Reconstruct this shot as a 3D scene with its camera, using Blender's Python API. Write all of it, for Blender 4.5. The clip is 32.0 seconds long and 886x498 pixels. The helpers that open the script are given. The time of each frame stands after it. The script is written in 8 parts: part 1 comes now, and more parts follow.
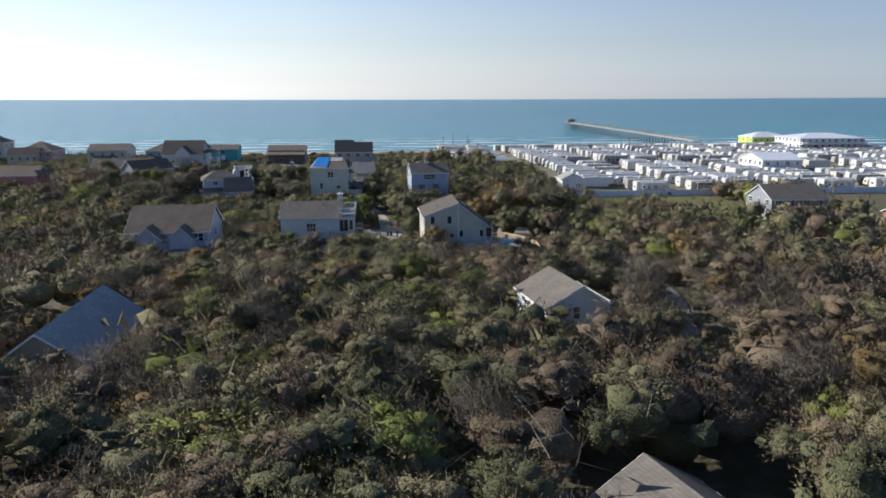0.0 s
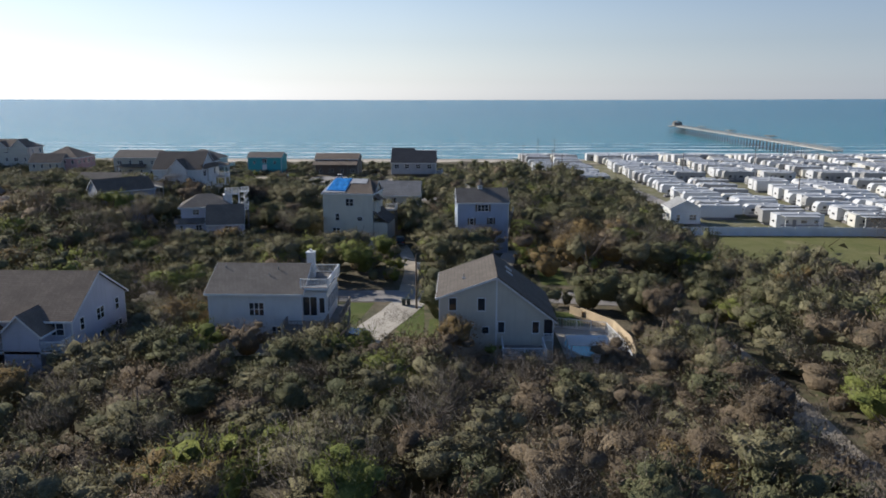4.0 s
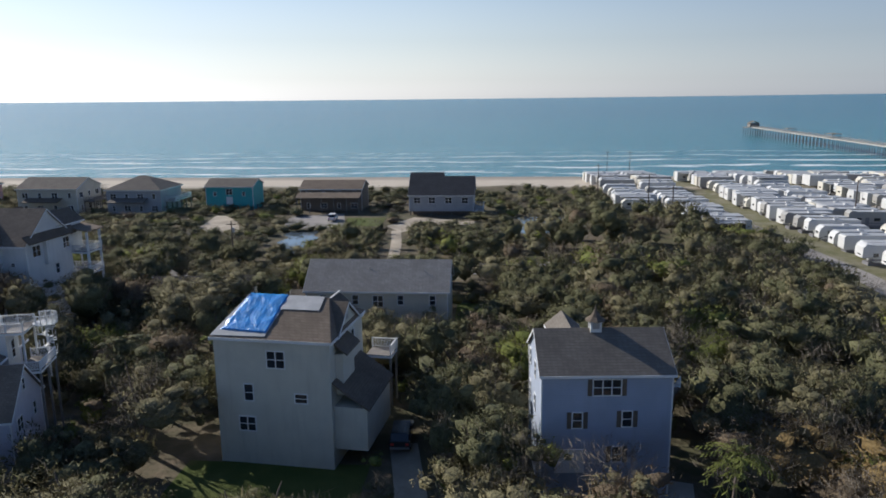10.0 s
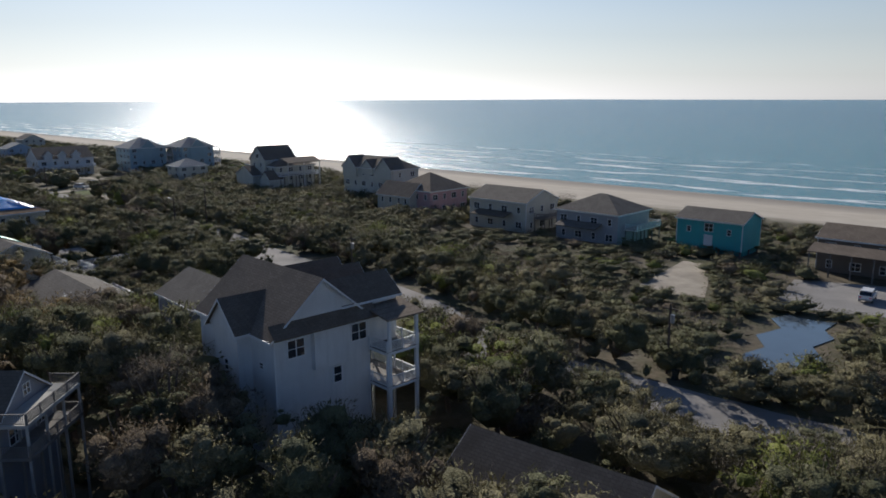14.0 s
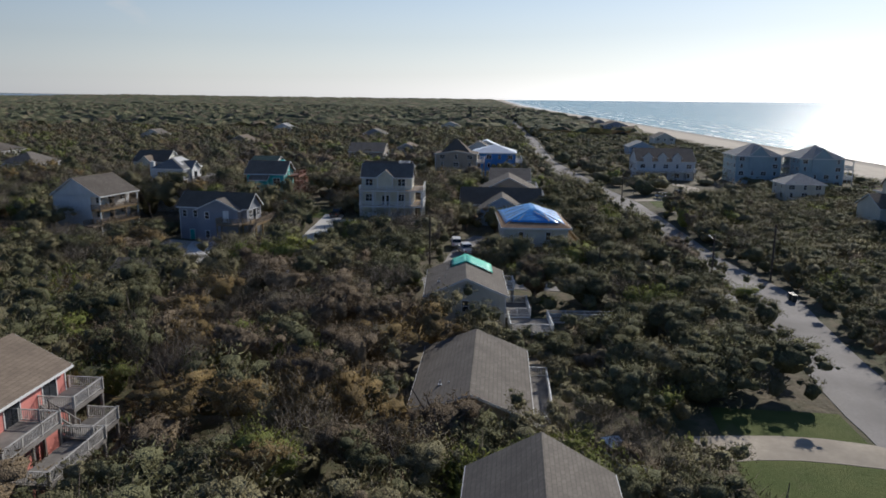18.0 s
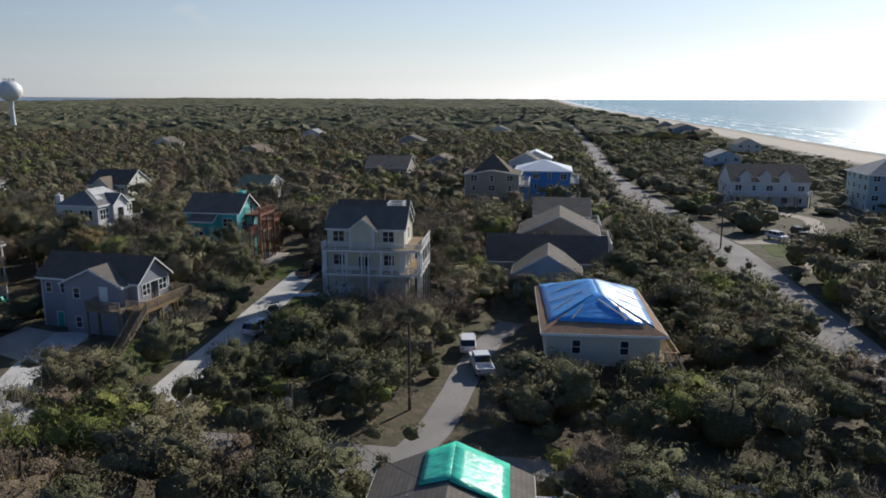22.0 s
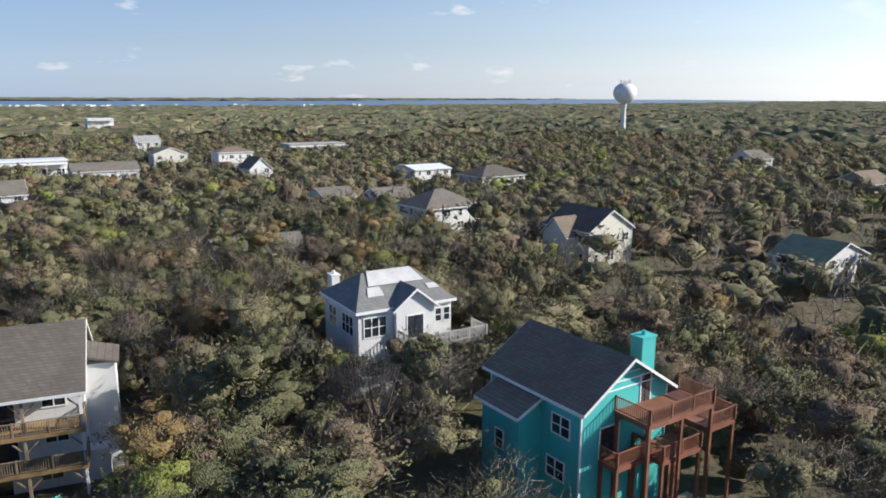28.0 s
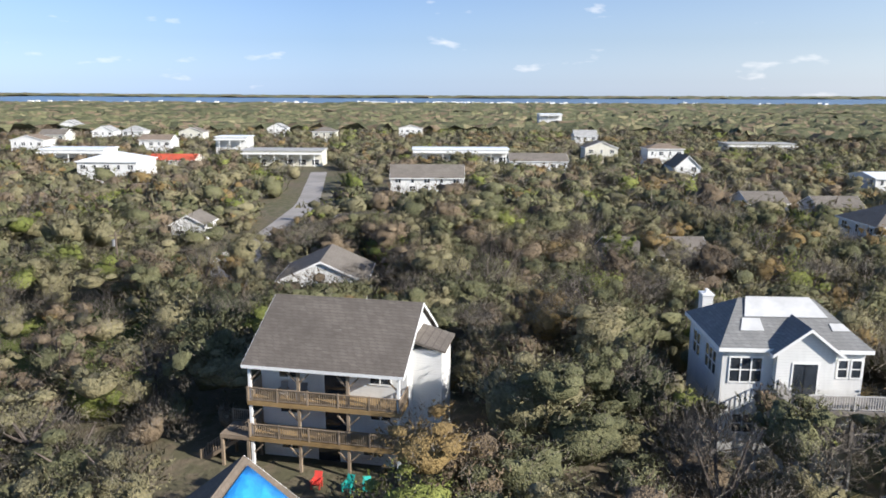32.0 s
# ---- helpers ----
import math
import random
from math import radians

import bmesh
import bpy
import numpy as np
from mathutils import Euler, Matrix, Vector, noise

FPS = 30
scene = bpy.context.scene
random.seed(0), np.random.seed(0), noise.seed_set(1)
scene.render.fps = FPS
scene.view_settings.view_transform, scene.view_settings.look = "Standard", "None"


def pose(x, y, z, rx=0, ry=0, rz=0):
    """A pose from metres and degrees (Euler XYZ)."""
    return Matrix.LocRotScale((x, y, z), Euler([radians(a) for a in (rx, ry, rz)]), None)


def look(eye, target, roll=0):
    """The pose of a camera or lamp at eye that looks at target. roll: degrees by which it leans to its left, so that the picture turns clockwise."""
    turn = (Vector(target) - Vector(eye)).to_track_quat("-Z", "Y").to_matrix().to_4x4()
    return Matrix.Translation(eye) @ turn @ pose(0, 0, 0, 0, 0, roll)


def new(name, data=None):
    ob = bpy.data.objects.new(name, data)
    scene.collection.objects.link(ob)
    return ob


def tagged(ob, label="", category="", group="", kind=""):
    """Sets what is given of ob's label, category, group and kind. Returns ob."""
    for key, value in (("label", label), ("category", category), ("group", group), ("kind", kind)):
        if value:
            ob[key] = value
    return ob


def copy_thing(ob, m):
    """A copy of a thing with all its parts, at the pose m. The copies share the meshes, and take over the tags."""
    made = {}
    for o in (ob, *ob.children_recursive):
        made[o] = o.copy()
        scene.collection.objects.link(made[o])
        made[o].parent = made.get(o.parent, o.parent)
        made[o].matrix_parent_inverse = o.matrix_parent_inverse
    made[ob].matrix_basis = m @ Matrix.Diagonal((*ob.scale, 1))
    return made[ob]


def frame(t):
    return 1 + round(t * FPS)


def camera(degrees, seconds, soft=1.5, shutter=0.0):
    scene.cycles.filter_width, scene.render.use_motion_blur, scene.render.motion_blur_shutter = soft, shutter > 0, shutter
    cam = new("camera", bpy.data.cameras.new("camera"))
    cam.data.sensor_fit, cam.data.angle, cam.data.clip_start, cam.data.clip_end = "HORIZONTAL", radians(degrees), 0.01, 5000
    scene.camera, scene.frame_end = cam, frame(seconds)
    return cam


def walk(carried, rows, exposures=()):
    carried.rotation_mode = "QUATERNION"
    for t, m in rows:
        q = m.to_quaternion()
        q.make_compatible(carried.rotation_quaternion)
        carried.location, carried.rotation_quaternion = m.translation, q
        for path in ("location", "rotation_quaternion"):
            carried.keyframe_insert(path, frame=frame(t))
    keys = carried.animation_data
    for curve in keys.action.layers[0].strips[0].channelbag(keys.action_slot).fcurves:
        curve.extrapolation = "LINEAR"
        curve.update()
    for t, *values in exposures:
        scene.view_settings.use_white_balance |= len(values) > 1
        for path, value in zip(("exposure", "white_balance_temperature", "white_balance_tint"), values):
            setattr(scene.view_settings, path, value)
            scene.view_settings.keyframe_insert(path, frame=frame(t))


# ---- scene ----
EXPOSURES = [(0.0, 0.35), (2.0, 0.22), (6.0, 0.2), (8.0, 0.15), (11.0, 0.1), (13.0, -0.25), (15.0, -0.4), (18.0, -0.2), (20.0, -0.1), (24.0, -0.1), (25.0, 0.05), (28.0, 0.63), (29.0, 0.8), (32.0, 0.85)]
cam = camera(62.49, 32.0, soft=1.75)
ROWS = [
    (0.0, -0.00, 0.00, 28.18, -6.03, -11.74, 0.06),
    (0.5, 3.43, 6.72, 28.09, -4.40, -11.69, 0.03),
    (1.0, 6.10, 13.62, 28.05, -4.09, -11.69, 0.00),
    (1.5, 8.19, 20.40, 28.07, -2.52, -11.68, -0.03),
    (2.0, 9.86, 27.44, 28.11, 0.51, -11.70, -0.04),
    (2.5, 11.19, 34.59, 28.13, 1.33, -11.70, -0.03),
    (4.5, 13.43, 63.24, 28.24, 1.77, -11.74, 0.06),
    (5.0, 13.44, 70.45, 28.29, 2.92, -11.79, 0.07),
    (5.5, 13.38, 77.85, 28.39, 3.69, -11.80, 0.12),
    (6.0, 13.16, 85.26, 28.45, 3.73, -11.79, 0.18),
    (6.5, 12.87, 92.99, 28.48, 3.77, -11.81, 0.20),
    (7.0, 12.40, 100.77, 28.50, 3.82, -11.83, 0.22),
    (7.5, 11.93, 108.24, 28.56, 3.87, -11.83, 0.24),
    (8.0, 11.32, 115.68, 28.62, 3.87, -11.82, 0.30),
    (8.5, 10.66, 123.17, 28.69, 3.86, -11.79, 0.41),
    (9.0, 10.05, 130.78, 28.76, 3.88, -11.79, 0.52),
    (9.5, 9.41, 138.24, 28.81, 3.98, -11.79, 0.61),
    (10.0, 8.77, 145.61, 28.88, 4.11, -11.80, 0.63),
    (10.5, 7.90, 152.93, 29.00, 6.85, -11.80, 0.60),
    (11.0, 7.38, 160.21, 29.11, 14.50, -11.72, 0.53),
    (11.5, 6.40, 167.44, 29.10, 20.35, -11.62, 0.48),
    (12.0, 5.20, 174.73, 29.01, 26.42, -11.57, 0.43),
    (12.5, 3.59, 181.70, 29.02, 33.40, -11.55, 0.36),
    (13.0, 1.44, 188.69, 29.02, 40.91, -11.56, 0.29),
    (13.5, -1.24, 195.60, 28.95, 43.25, -11.61, 0.26),
    (14.0, -4.86, 202.00, 28.81, 43.57, -11.65, 0.21),
    (14.5, -8.73, 207.90, 28.65, 50.45, -11.62, 0.13),
    (15.0, -12.74, 213.73, 28.54, 58.17, -11.57, -0.01),
    (15.5, -17.01, 218.72, 28.48, 68.42, -11.57, -0.22),
    (17.5, -40.01, 235.25, 28.09, 91.90, -11.80, -0.57),
    (18.0, -46.24, 238.07, 28.08, 92.11, -11.77, -0.61),
    (18.5, -52.73, 240.01, 28.08, 93.13, -11.75, -0.60),
    (19.0, -59.58, 241.57, 28.08, 95.59, -11.75, -0.52),
    (19.5, -66.66, 242.53, 28.18, 96.34, -11.75, -0.43),
    (20.0, -73.85, 242.96, 28.29, 96.37, -11.72, -0.36),
    (20.5, -81.06, 243.00, 28.39, 96.38, -11.71, -0.32),
    (21.0, -88.45, 242.85, 28.49, 96.42, -11.70, -0.27),
    (21.5, -95.78, 242.49, 28.61, 96.44, -11.72, -0.18),
    (22.0, -102.99, 241.96, 28.78, 96.43, -11.75, -0.09),
    (22.5, -109.89, 241.35, 28.93, 96.42, -11.74, -0.03),
    (23.0, -116.80, 240.60, 28.97, 96.76, -11.70, -0.01),
    (23.5, -124.02, 239.79, 28.97, 97.56, -11.71, 0.01),
    (24.0, -131.18, 239.03, 28.99, 97.83, -11.70, 0.06),
    (24.5, -138.19, 237.84, 29.10, 100.36, -11.71, 0.08),
    (25.0, -145.57, 237.28, 29.13, 110.35, -11.73, 0.06),
    (25.5, -152.85, 236.00, 29.14, 112.13, -11.73, 0.06),
    (27.5, -184.01, 224.96, 28.36, 136.41, -11.59, -0.16),
    (28.0, -189.11, 222.41, 28.56, 143.48, -11.68, -0.26),
    (28.5, -193.06, 220.45, 28.68, 154.45, -11.86, -0.24),
    (29.0, -195.59, 218.94, 28.67, 163.60, -11.91, -0.22),
    (29.5, -197.38, 218.20, 28.49, 166.21, -11.90, -0.20),
    (30.0, -197.91, 217.78, 28.22, 166.50, -11.97, -0.13),
    (30.5, -197.95, 217.32, 28.04, 171.80, -12.06, -0.15),
    (31.0, -197.99, 216.80, 27.75, 177.17, -12.06, -0.24),
    (31.5, -198.01, 216.14, 27.40, 177.16, -11.96, -0.28),
    (32.0, -198.10, 215.31, 26.99, 177.24, -11.94, -0.30),
]
walk(cam, [(t, pose(x, y, z, 90 + pitch, roll, yaw)) for t, x, y, z, yaw, pitch, roll in ROWS], EXPOSURES)

# ---- light ----
SUN_YAW, SUN_EL = 58.0, 27.0
SEA = -4.0
world = bpy.data.worlds.new("world")
scene.world = world
world.use_nodes = True
wn, wl = world.node_tree.nodes, world.node_tree.links
wn.clear()
sky = wn.new("ShaderNodeTexSky")
sky.sky_type, sky.sun_disc = "NISHITA", False
sky.sun_elevation, sky.sun_rotation = radians(SUN_EL), radians(-SUN_YAW)
sky.air_density, sky.dust_density, sky.ozone_density, sky.altitude = 1.0, 0.25, 2.5, 0
back = wn.new("ShaderNodeBackground")
back.inputs["Strength"].default_value = 0.10
wout = wn.new("ShaderNodeOutputWorld")
# sea haze pales the sky towards the horizon
geo = wn.new("ShaderNodeNewGeometry")
sep = wn.new("ShaderNodeSeparateXYZ")
wl.new(geo.outputs["Position"], sep.inputs[0])
rise = wn.new("ShaderNodeMapRange")
rise.inputs[1].default_value, rise.inputs[2].default_value = 0.0, 0.22
rise.inputs[3].default_value, rise.inputs[4].default_value = 0.20, 1.0
wl.new(sep.outputs[2], rise.inputs[0])
sat = wn.new("ShaderNodeHueSaturation")
wl.new(rise.outputs[0], sat.inputs["Saturation"])
wl.new(sky.outputs[0], sat.inputs["Color"])
cool = wn.new("ShaderNodeMix")
cool.data_type, cool.blend_type = "RGBA", "MULTIPLY"
cool.inputs[0].default_value = 1.0
away = wn.new("ShaderNodeVectorMath")
away.operation = "DOT_PRODUCT"
away.inputs[1].default_value = (math.sin(radians(SUN_YAW)), -math.cos(radians(SUN_YAW)), 0)
wl.new(geo.outputs["Position"], away.inputs[0])
turn = wn.new("ShaderNodeMapRange")
turn.inputs[1].default_value, turn.inputs[2].default_value = -0.6, 0.6
wl.new(away.outputs["Value"], turn.inputs[0])
hue = wn.new("ShaderNodeMix")
hue.data_type = "RGBA"
hue.inputs[6].default_value, hue.inputs[7].default_value = (0.95, 0.98, 1.05, 1), (0.43, 0.56, 0.80, 1)
wl.new(turn.outputs[0], hue.inputs[0])
wl.new(hue.outputs[2], cool.inputs[7])
wl.new(sat.outputs[0], cool.inputs[6])
# small soft clouds low over the mainland
cm = wn.new("ShaderNodeMapping")
cm.inputs["Scale"].default_value = (13.0, 13.0, 40.0)
wl.new(geo.outputs["Position"], cm.inputs["Vector"])
cn = wn.new("ShaderNodeTexNoise")
cn.inputs["Scale"].default_value, cn.inputs["Detail"].default_value = 1.0, 4.0
wl.new(cm.outputs[0], cn.inputs["Vector"])
lump = wn.new("ShaderNodeMapRange")
lump.inputs[1].default_value, lump.inputs[2].default_value, lump.inputs[4].default_value = 0.64, 0.76, 0.5
wl.new(cn.outputs["Fac"], lump.inputs[0])
south = wn.new("ShaderNodeMapRange")
south.inputs[1].default_value, south.inputs[2].default_value = -0.2, -0.7
wl.new(sep.outputs[1], south.inputs[0])
both = wn.new("ShaderNodeMath")
both.operation = "MULTIPLY"
wl.new(lump.outputs[0], both.inputs[0])
wl.new(south.outputs[0], both.inputs[1])
cloud = wn.new("ShaderNodeMix")
cloud.data_type = "RGBA"
wl.new(both.outputs[0], cloud.inputs[0])
wl.new(cool.outputs[2], cloud.inputs[6])
cloud.inputs[7].default_value = (7.6, 7.3, 7.2, 1)
wl.new(cloud.outputs[2], back.inputs["Color"])
wl.new(back.outputs[0], wout.inputs["Surface"])
sun = new("sun", bpy.data.lights.new("sun", "SUN"))
sun.data.energy, sun.data.angle, sun.data.color = 5.0, radians(0.6), (1.0, 0.945, 0.875)
_sx, _sy = -math.sin(radians(SUN_YAW)), math.cos(radians(SUN_YAW))
sun.matrix_world = look((0, 0, 300), (-_sx * 300, -_sy * 300, 300 - 300 * math.tan(radians(SUN_EL))))

# ---- materials ----
class Nodes:
    """A small builder for one material's node tree."""

    def __init__(self, name):
        self.m = bpy.data.materials.new(name)
        self.m.use_nodes = True
        self.t = self.m.node_tree
        self.t.nodes.clear()
        self.out = self.t.nodes.new("ShaderNodeOutputMaterial")
        self.pos = self.t.nodes.new("ShaderNodeNewGeometry")

    def add(self, kind, **sockets):
        n = self.t.nodes.new(kind)
        for k, v in sockets.items():
            self.put(n, k.replace("_", " "), v)
        return n

    def put(self, n, key, v):
        s = n.inputs[int(key) if key.isdigit() else key]
        if isinstance(v, bpy.types.NodeSocket):
            self.t.links.new(v, s)
        else:
            s.default_value = v

    def noise(self, scale, detail=3.0, rough=0.55, vec=None):
        n = self.add("ShaderNodeTexNoise", Scale=scale, Detail=detail, Roughness=rough)
        self.t.links.new(vec or self.pos.outputs["Position"], n.inputs["Vector"])
        return n.outputs["Fac"]

    def mapped(self, scale):
        n = self.t.nodes.new("ShaderNodeMapping")
        n.inputs["Scale"].default_value = scale
        self.t.links.new(self.pos.outputs["Position"], n.inputs["Vector"])
        return n.outputs["Vector"]

    def math(self, op, a, b=0.0):
        n = self.t.nodes.new("ShaderNodeMath")
        n.operation = op
        self.put(n, "0", a)
        self.put(n, "1", b)
        return n.outputs[0]

    def ramp(self, fac, lo, hi):
        n = self.add("ShaderNodeMapRange")
        n.clamp = True
        self.put(n, "0", fac)
        self.put(n, "1", lo)
        self.put(n, "2", hi)
        return n.outputs[0]

    def mix(self, fac, a, b, kind="MIX"):
        n = self.t.nodes.new("ShaderNodeMix")
        n.data_type, n.blend_type = "RGBA", kind
        self.put(n, "0", fac)
        self.put(n, "6", a if isinstance(a, bpy.types.NodeSocket) else (*a, 1))
        self.put(n, "7", b if isinstance(b, bpy.types.NodeSocket) else (*b, 1))
        return n.outputs[2]

    def bump(self, height, strength, dist=0.05):
        n = self.add("ShaderNodeBump", Strength=strength, Distance=dist)
        self.t.links.new(height, n.inputs["Height"])
        return n.outputs["Normal"]

    def finish(self, colour, rough=0.7, metal=0.0, normal=None, spec=0.4):
        b = self.add("ShaderNodeBsdfPrincipled", Roughness=rough, Metallic=metal)
        self.put(b, "Base Color", colour if isinstance(colour, bpy.types.NodeSocket) else (*colour, 1))
        b.inputs["Specular IOR Level"].default_value = spec
        if normal:
            self.t.links.new(normal, b.inputs["Normal"])
        self.t.links.new(b.outputs[0], self.out.inputs["Surface"])
        return self.m


def tint(c, k):
    return tuple(min(1.0, v * k) for v in c)


def plain(name, c, rough=0.6, var=0.25, big=0.35, small=9.0, metal=0.0, bump=0.15, spec=0.4):
    """Painted or mineral surface with large stains and fine grain."""
    n = Nodes(name)
    a = n.mix(n.ramp(n.noise(big), 0.3, 0.7), tint(c, 1 - var), tint(c, 1 + var * 0.5))
    fine = n.noise(small, 4.0)
    a = n.mix(n.math("MULTIPLY", n.ramp(fine, 0.35, 0.75), 0.5), a, tint(c, 1 - var))
    return n.finish(a, rough, metal, n.bump(fine, bump, 0.03), spec)


def siding(name, c, dirt=(0.25, 0.24, 0.2)):
    """Horizontal lap siding with weathered streaks and shade lines painted at the laps."""
    n = Nodes(name)
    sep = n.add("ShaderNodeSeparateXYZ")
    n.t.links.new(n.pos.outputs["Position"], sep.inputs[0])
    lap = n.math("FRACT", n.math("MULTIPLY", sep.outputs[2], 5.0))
    a = n.mix(n.ramp(n.noise(0.5), 0.3, 0.75), tint(c, 0.86), c)
    streak = n.noise(1.0, 4.0, vec=n.mapped((2.2, 2.2, 0.25)))
    a = n.mix(n.math("MULTIPLY", n.ramp(streak, 0.52, 0.8), 0.22), a, tint(dirt, 1.0))
    # thin shade line at each lap, put into the colour
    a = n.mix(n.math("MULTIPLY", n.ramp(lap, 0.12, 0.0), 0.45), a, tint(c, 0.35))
    return n.finish(a, 0.6, 0.0, n.bump(lap, 0.5, 0.03))


def shingle(name, c, rough=0.9):
    """Asphalt shingles in courses, with blotches and run-off."""
    n = Nodes(name)
    sep = n.add("ShaderNodeSeparateXYZ")
    n.t.links.new(n.pos.outputs["Position"], sep.inputs[0])
    com = n.add("ShaderNodeCombineXYZ")
    n.put(com, "0", n.math("ADD", sep.outputs[0], sep.outputs[1]))
    n.put(com, "1", n.math("MULTIPLY", sep.outputs[2], 2.0))
    br = n.add("ShaderNodeTexBrick", Scale=1.0)
    n.t.links.new(com.outputs[0], br.inputs["Vector"])
    for k, v in (("Color1", tint(c, 0.9)), ("Color2", tint(c, 1.1)), ("Mortar", tint(c, 0.68))):
        br.inputs[k].default_value = (*v, 1)
    br.inputs["Mortar Size"].default_value = 0.022
    br.inputs["Brick Width"].default_value = 0.45
    br.inputs["Row Height"].default_value = 0.3
    a = n.mix(n.math("MULTIPLY", n.ramp(n.noise(0.45, 4.0), 0.4, 0.7), 0.55), br.outputs["Color"], tint(c, 0.62))
    a = n.mix(n.math("MULTIPLY", n.ramp(n.noise(2.5, 5.0), 0.55, 0.8), 0.4), a, tint(c, 1.5))
    return n.finish(a, rough, 0.0, n.bump(br.outputs["Fac"], 0.4, 0.03), 0.1)


def leaf(name, c1, c2, trans=0.3):
    """Foliage: colour changes from clump to clump and with place; shade between leaves is painted in."""
    n = Nodes(name)
    r = n.pos.outputs["Random Per Island"]
    a = n.mix(r, c1, c2)
    a = n.mix(n.math("MULTIPLY", n.ramp(n.noise(0.09, 3.0), 0.35, 0.7), 0.6), a, tint(c1, 0.75))
    a = n.mix(n.math("MULTIPLY", n.ramp(n.noise(2.6, 3.0), 0.45, 0.75), 0.5), a, tint(c2, 1.25))
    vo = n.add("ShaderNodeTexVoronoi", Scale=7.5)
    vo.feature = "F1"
    jit = n.add("ShaderNodeVectorMath")
    jit.operation = "MULTIPLY_ADD"
    nz = n.add("ShaderNodeTexNoise", Scale=3.0, Detail=2.0)
    n.t.links.new(n.pos.outputs["Position"], nz.inputs["Vector"])
    n.t.links.new(nz.outputs["Color"], jit.inputs[0])
    jit.inputs[1].default_value = (0.35, 0.35, 0.35)
    n.t.links.new(n.pos.outputs["Position"], jit.inputs[2])
    n.t.links.new(jit.outputs[0], vo.inputs["Vector"])
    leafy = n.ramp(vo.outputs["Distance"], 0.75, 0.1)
    # gaps between leaf cells get darker colour in place of shade
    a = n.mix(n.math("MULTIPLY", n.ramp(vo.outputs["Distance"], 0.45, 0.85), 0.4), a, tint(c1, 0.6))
    d = n.add("ShaderNodeBsdfPrincipled", Roughness=0.8)
    d.inputs["Specular IOR Level"].default_value = 0.08
    n.t.links.new(a, d.inputs["Base Color"])
    n.t.links.new(n.bump(leafy, 0.8, 0.12), d.inputs["Normal"])
    tr = n.add("ShaderNodeBsdfTranslucent")
    n.t.links.new(a, tr.inputs["Color"])
    mx = n.add("ShaderNodeMixShader", Fac=trans)
    n.t.links.new(d.outputs[0], mx.inputs[1])
    n.t.links.new(tr.outputs[0], mx.inputs[2])
    n.t.links.new(mx.outputs[0], n.out.inputs["Surface"])
    return n.m


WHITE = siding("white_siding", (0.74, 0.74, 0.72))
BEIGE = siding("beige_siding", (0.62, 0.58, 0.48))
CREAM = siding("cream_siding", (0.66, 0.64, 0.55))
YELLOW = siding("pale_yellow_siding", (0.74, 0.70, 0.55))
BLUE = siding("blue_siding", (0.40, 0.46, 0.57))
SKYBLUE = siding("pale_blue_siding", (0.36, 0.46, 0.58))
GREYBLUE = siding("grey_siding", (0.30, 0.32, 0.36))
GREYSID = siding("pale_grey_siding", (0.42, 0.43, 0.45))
# distant teal walls: the paleness of haze is put into the base colour
HAZETEAL = siding("hazy_teal_siding", (0.36, 0.48, 0.52))
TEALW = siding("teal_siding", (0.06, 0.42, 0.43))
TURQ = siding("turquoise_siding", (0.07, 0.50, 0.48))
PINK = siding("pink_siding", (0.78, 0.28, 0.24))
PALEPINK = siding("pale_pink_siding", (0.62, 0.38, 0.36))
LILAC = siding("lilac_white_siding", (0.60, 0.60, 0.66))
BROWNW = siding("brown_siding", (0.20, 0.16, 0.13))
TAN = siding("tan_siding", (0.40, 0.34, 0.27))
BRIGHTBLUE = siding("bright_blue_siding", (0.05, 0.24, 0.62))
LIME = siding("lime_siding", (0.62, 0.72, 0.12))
R_GREY = shingle("grey_shingle", (0.19, 0.17, 0.147))
R_DARK = shingle("charcoal_shingle", (0.172, 0.140, 0.110))
R_CHAR = shingle("slate_charcoal_shingle", (0.085, 0.085, 0.088))
R_BROWN = shingle("brown_shingle", (0.225, 0.180, 0.140))
R_TAN = shingle("tan_shingle", (0.142, 0.124, 0.107))
R_FADED = shingle("faded_grey_shingle", (0.34, 0.318, 0.288))
R_PATCHED = shingle("mid_grey_shingle", (0.215, 0.215, 0.21))
R_LIGHT = shingle("pale_grey_shingle", (0.36, 0.36, 0.35))
R_SLATE = shingle("blue_grey_shingle", (0.195, 0.174, 0.150))
R_GREEN = shingle("green_shingle", (0.05, 0.09, 0.09))
R_ORANGE = shingle("orange_tan_shingle", (0.36, 0.235, 0.15))
R_METAL = plain("white_metal_roof", (0.75, 0.78, 0.82), 0.35, 0.12, 0.3, 4.0)
R_RED = plain("red_roof", (0.55, 0.10, 0.05), 0.7)
TRIM = plain("white_trim", (0.78, 0.78, 0.76), 0.5, 0.12)
WOOD = plain("weathered_deck_wood", (0.27, 0.21, 0.15), 0.8, 0.35, 0.8, 14.0)
GREYWOOD = plain("grey_deck_wood", (0.24, 0.22, 0.20), 0.85, 0.35, 0.8, 14.0)
PALEWOOD = plain("pale_rail_wood", (0.50, 0.48, 0.45), 0.8, 0.3, 0.8, 14.0)
REDWOOD = plain("red_brown_stained_wood", (0.24, 0.10, 0.06), 0.65, 0.35, 0.8, 14.0)
GOLDWOOD = plain("golden_deck_wood", (0.30, 0.20, 0.09), 0.7, 0.35, 0.8, 14.0)
PALEDECK = plain("pale_deck_boards", (0.46, 0.44, 0.40), 0.8, 0.3, 0.8, 14.0)
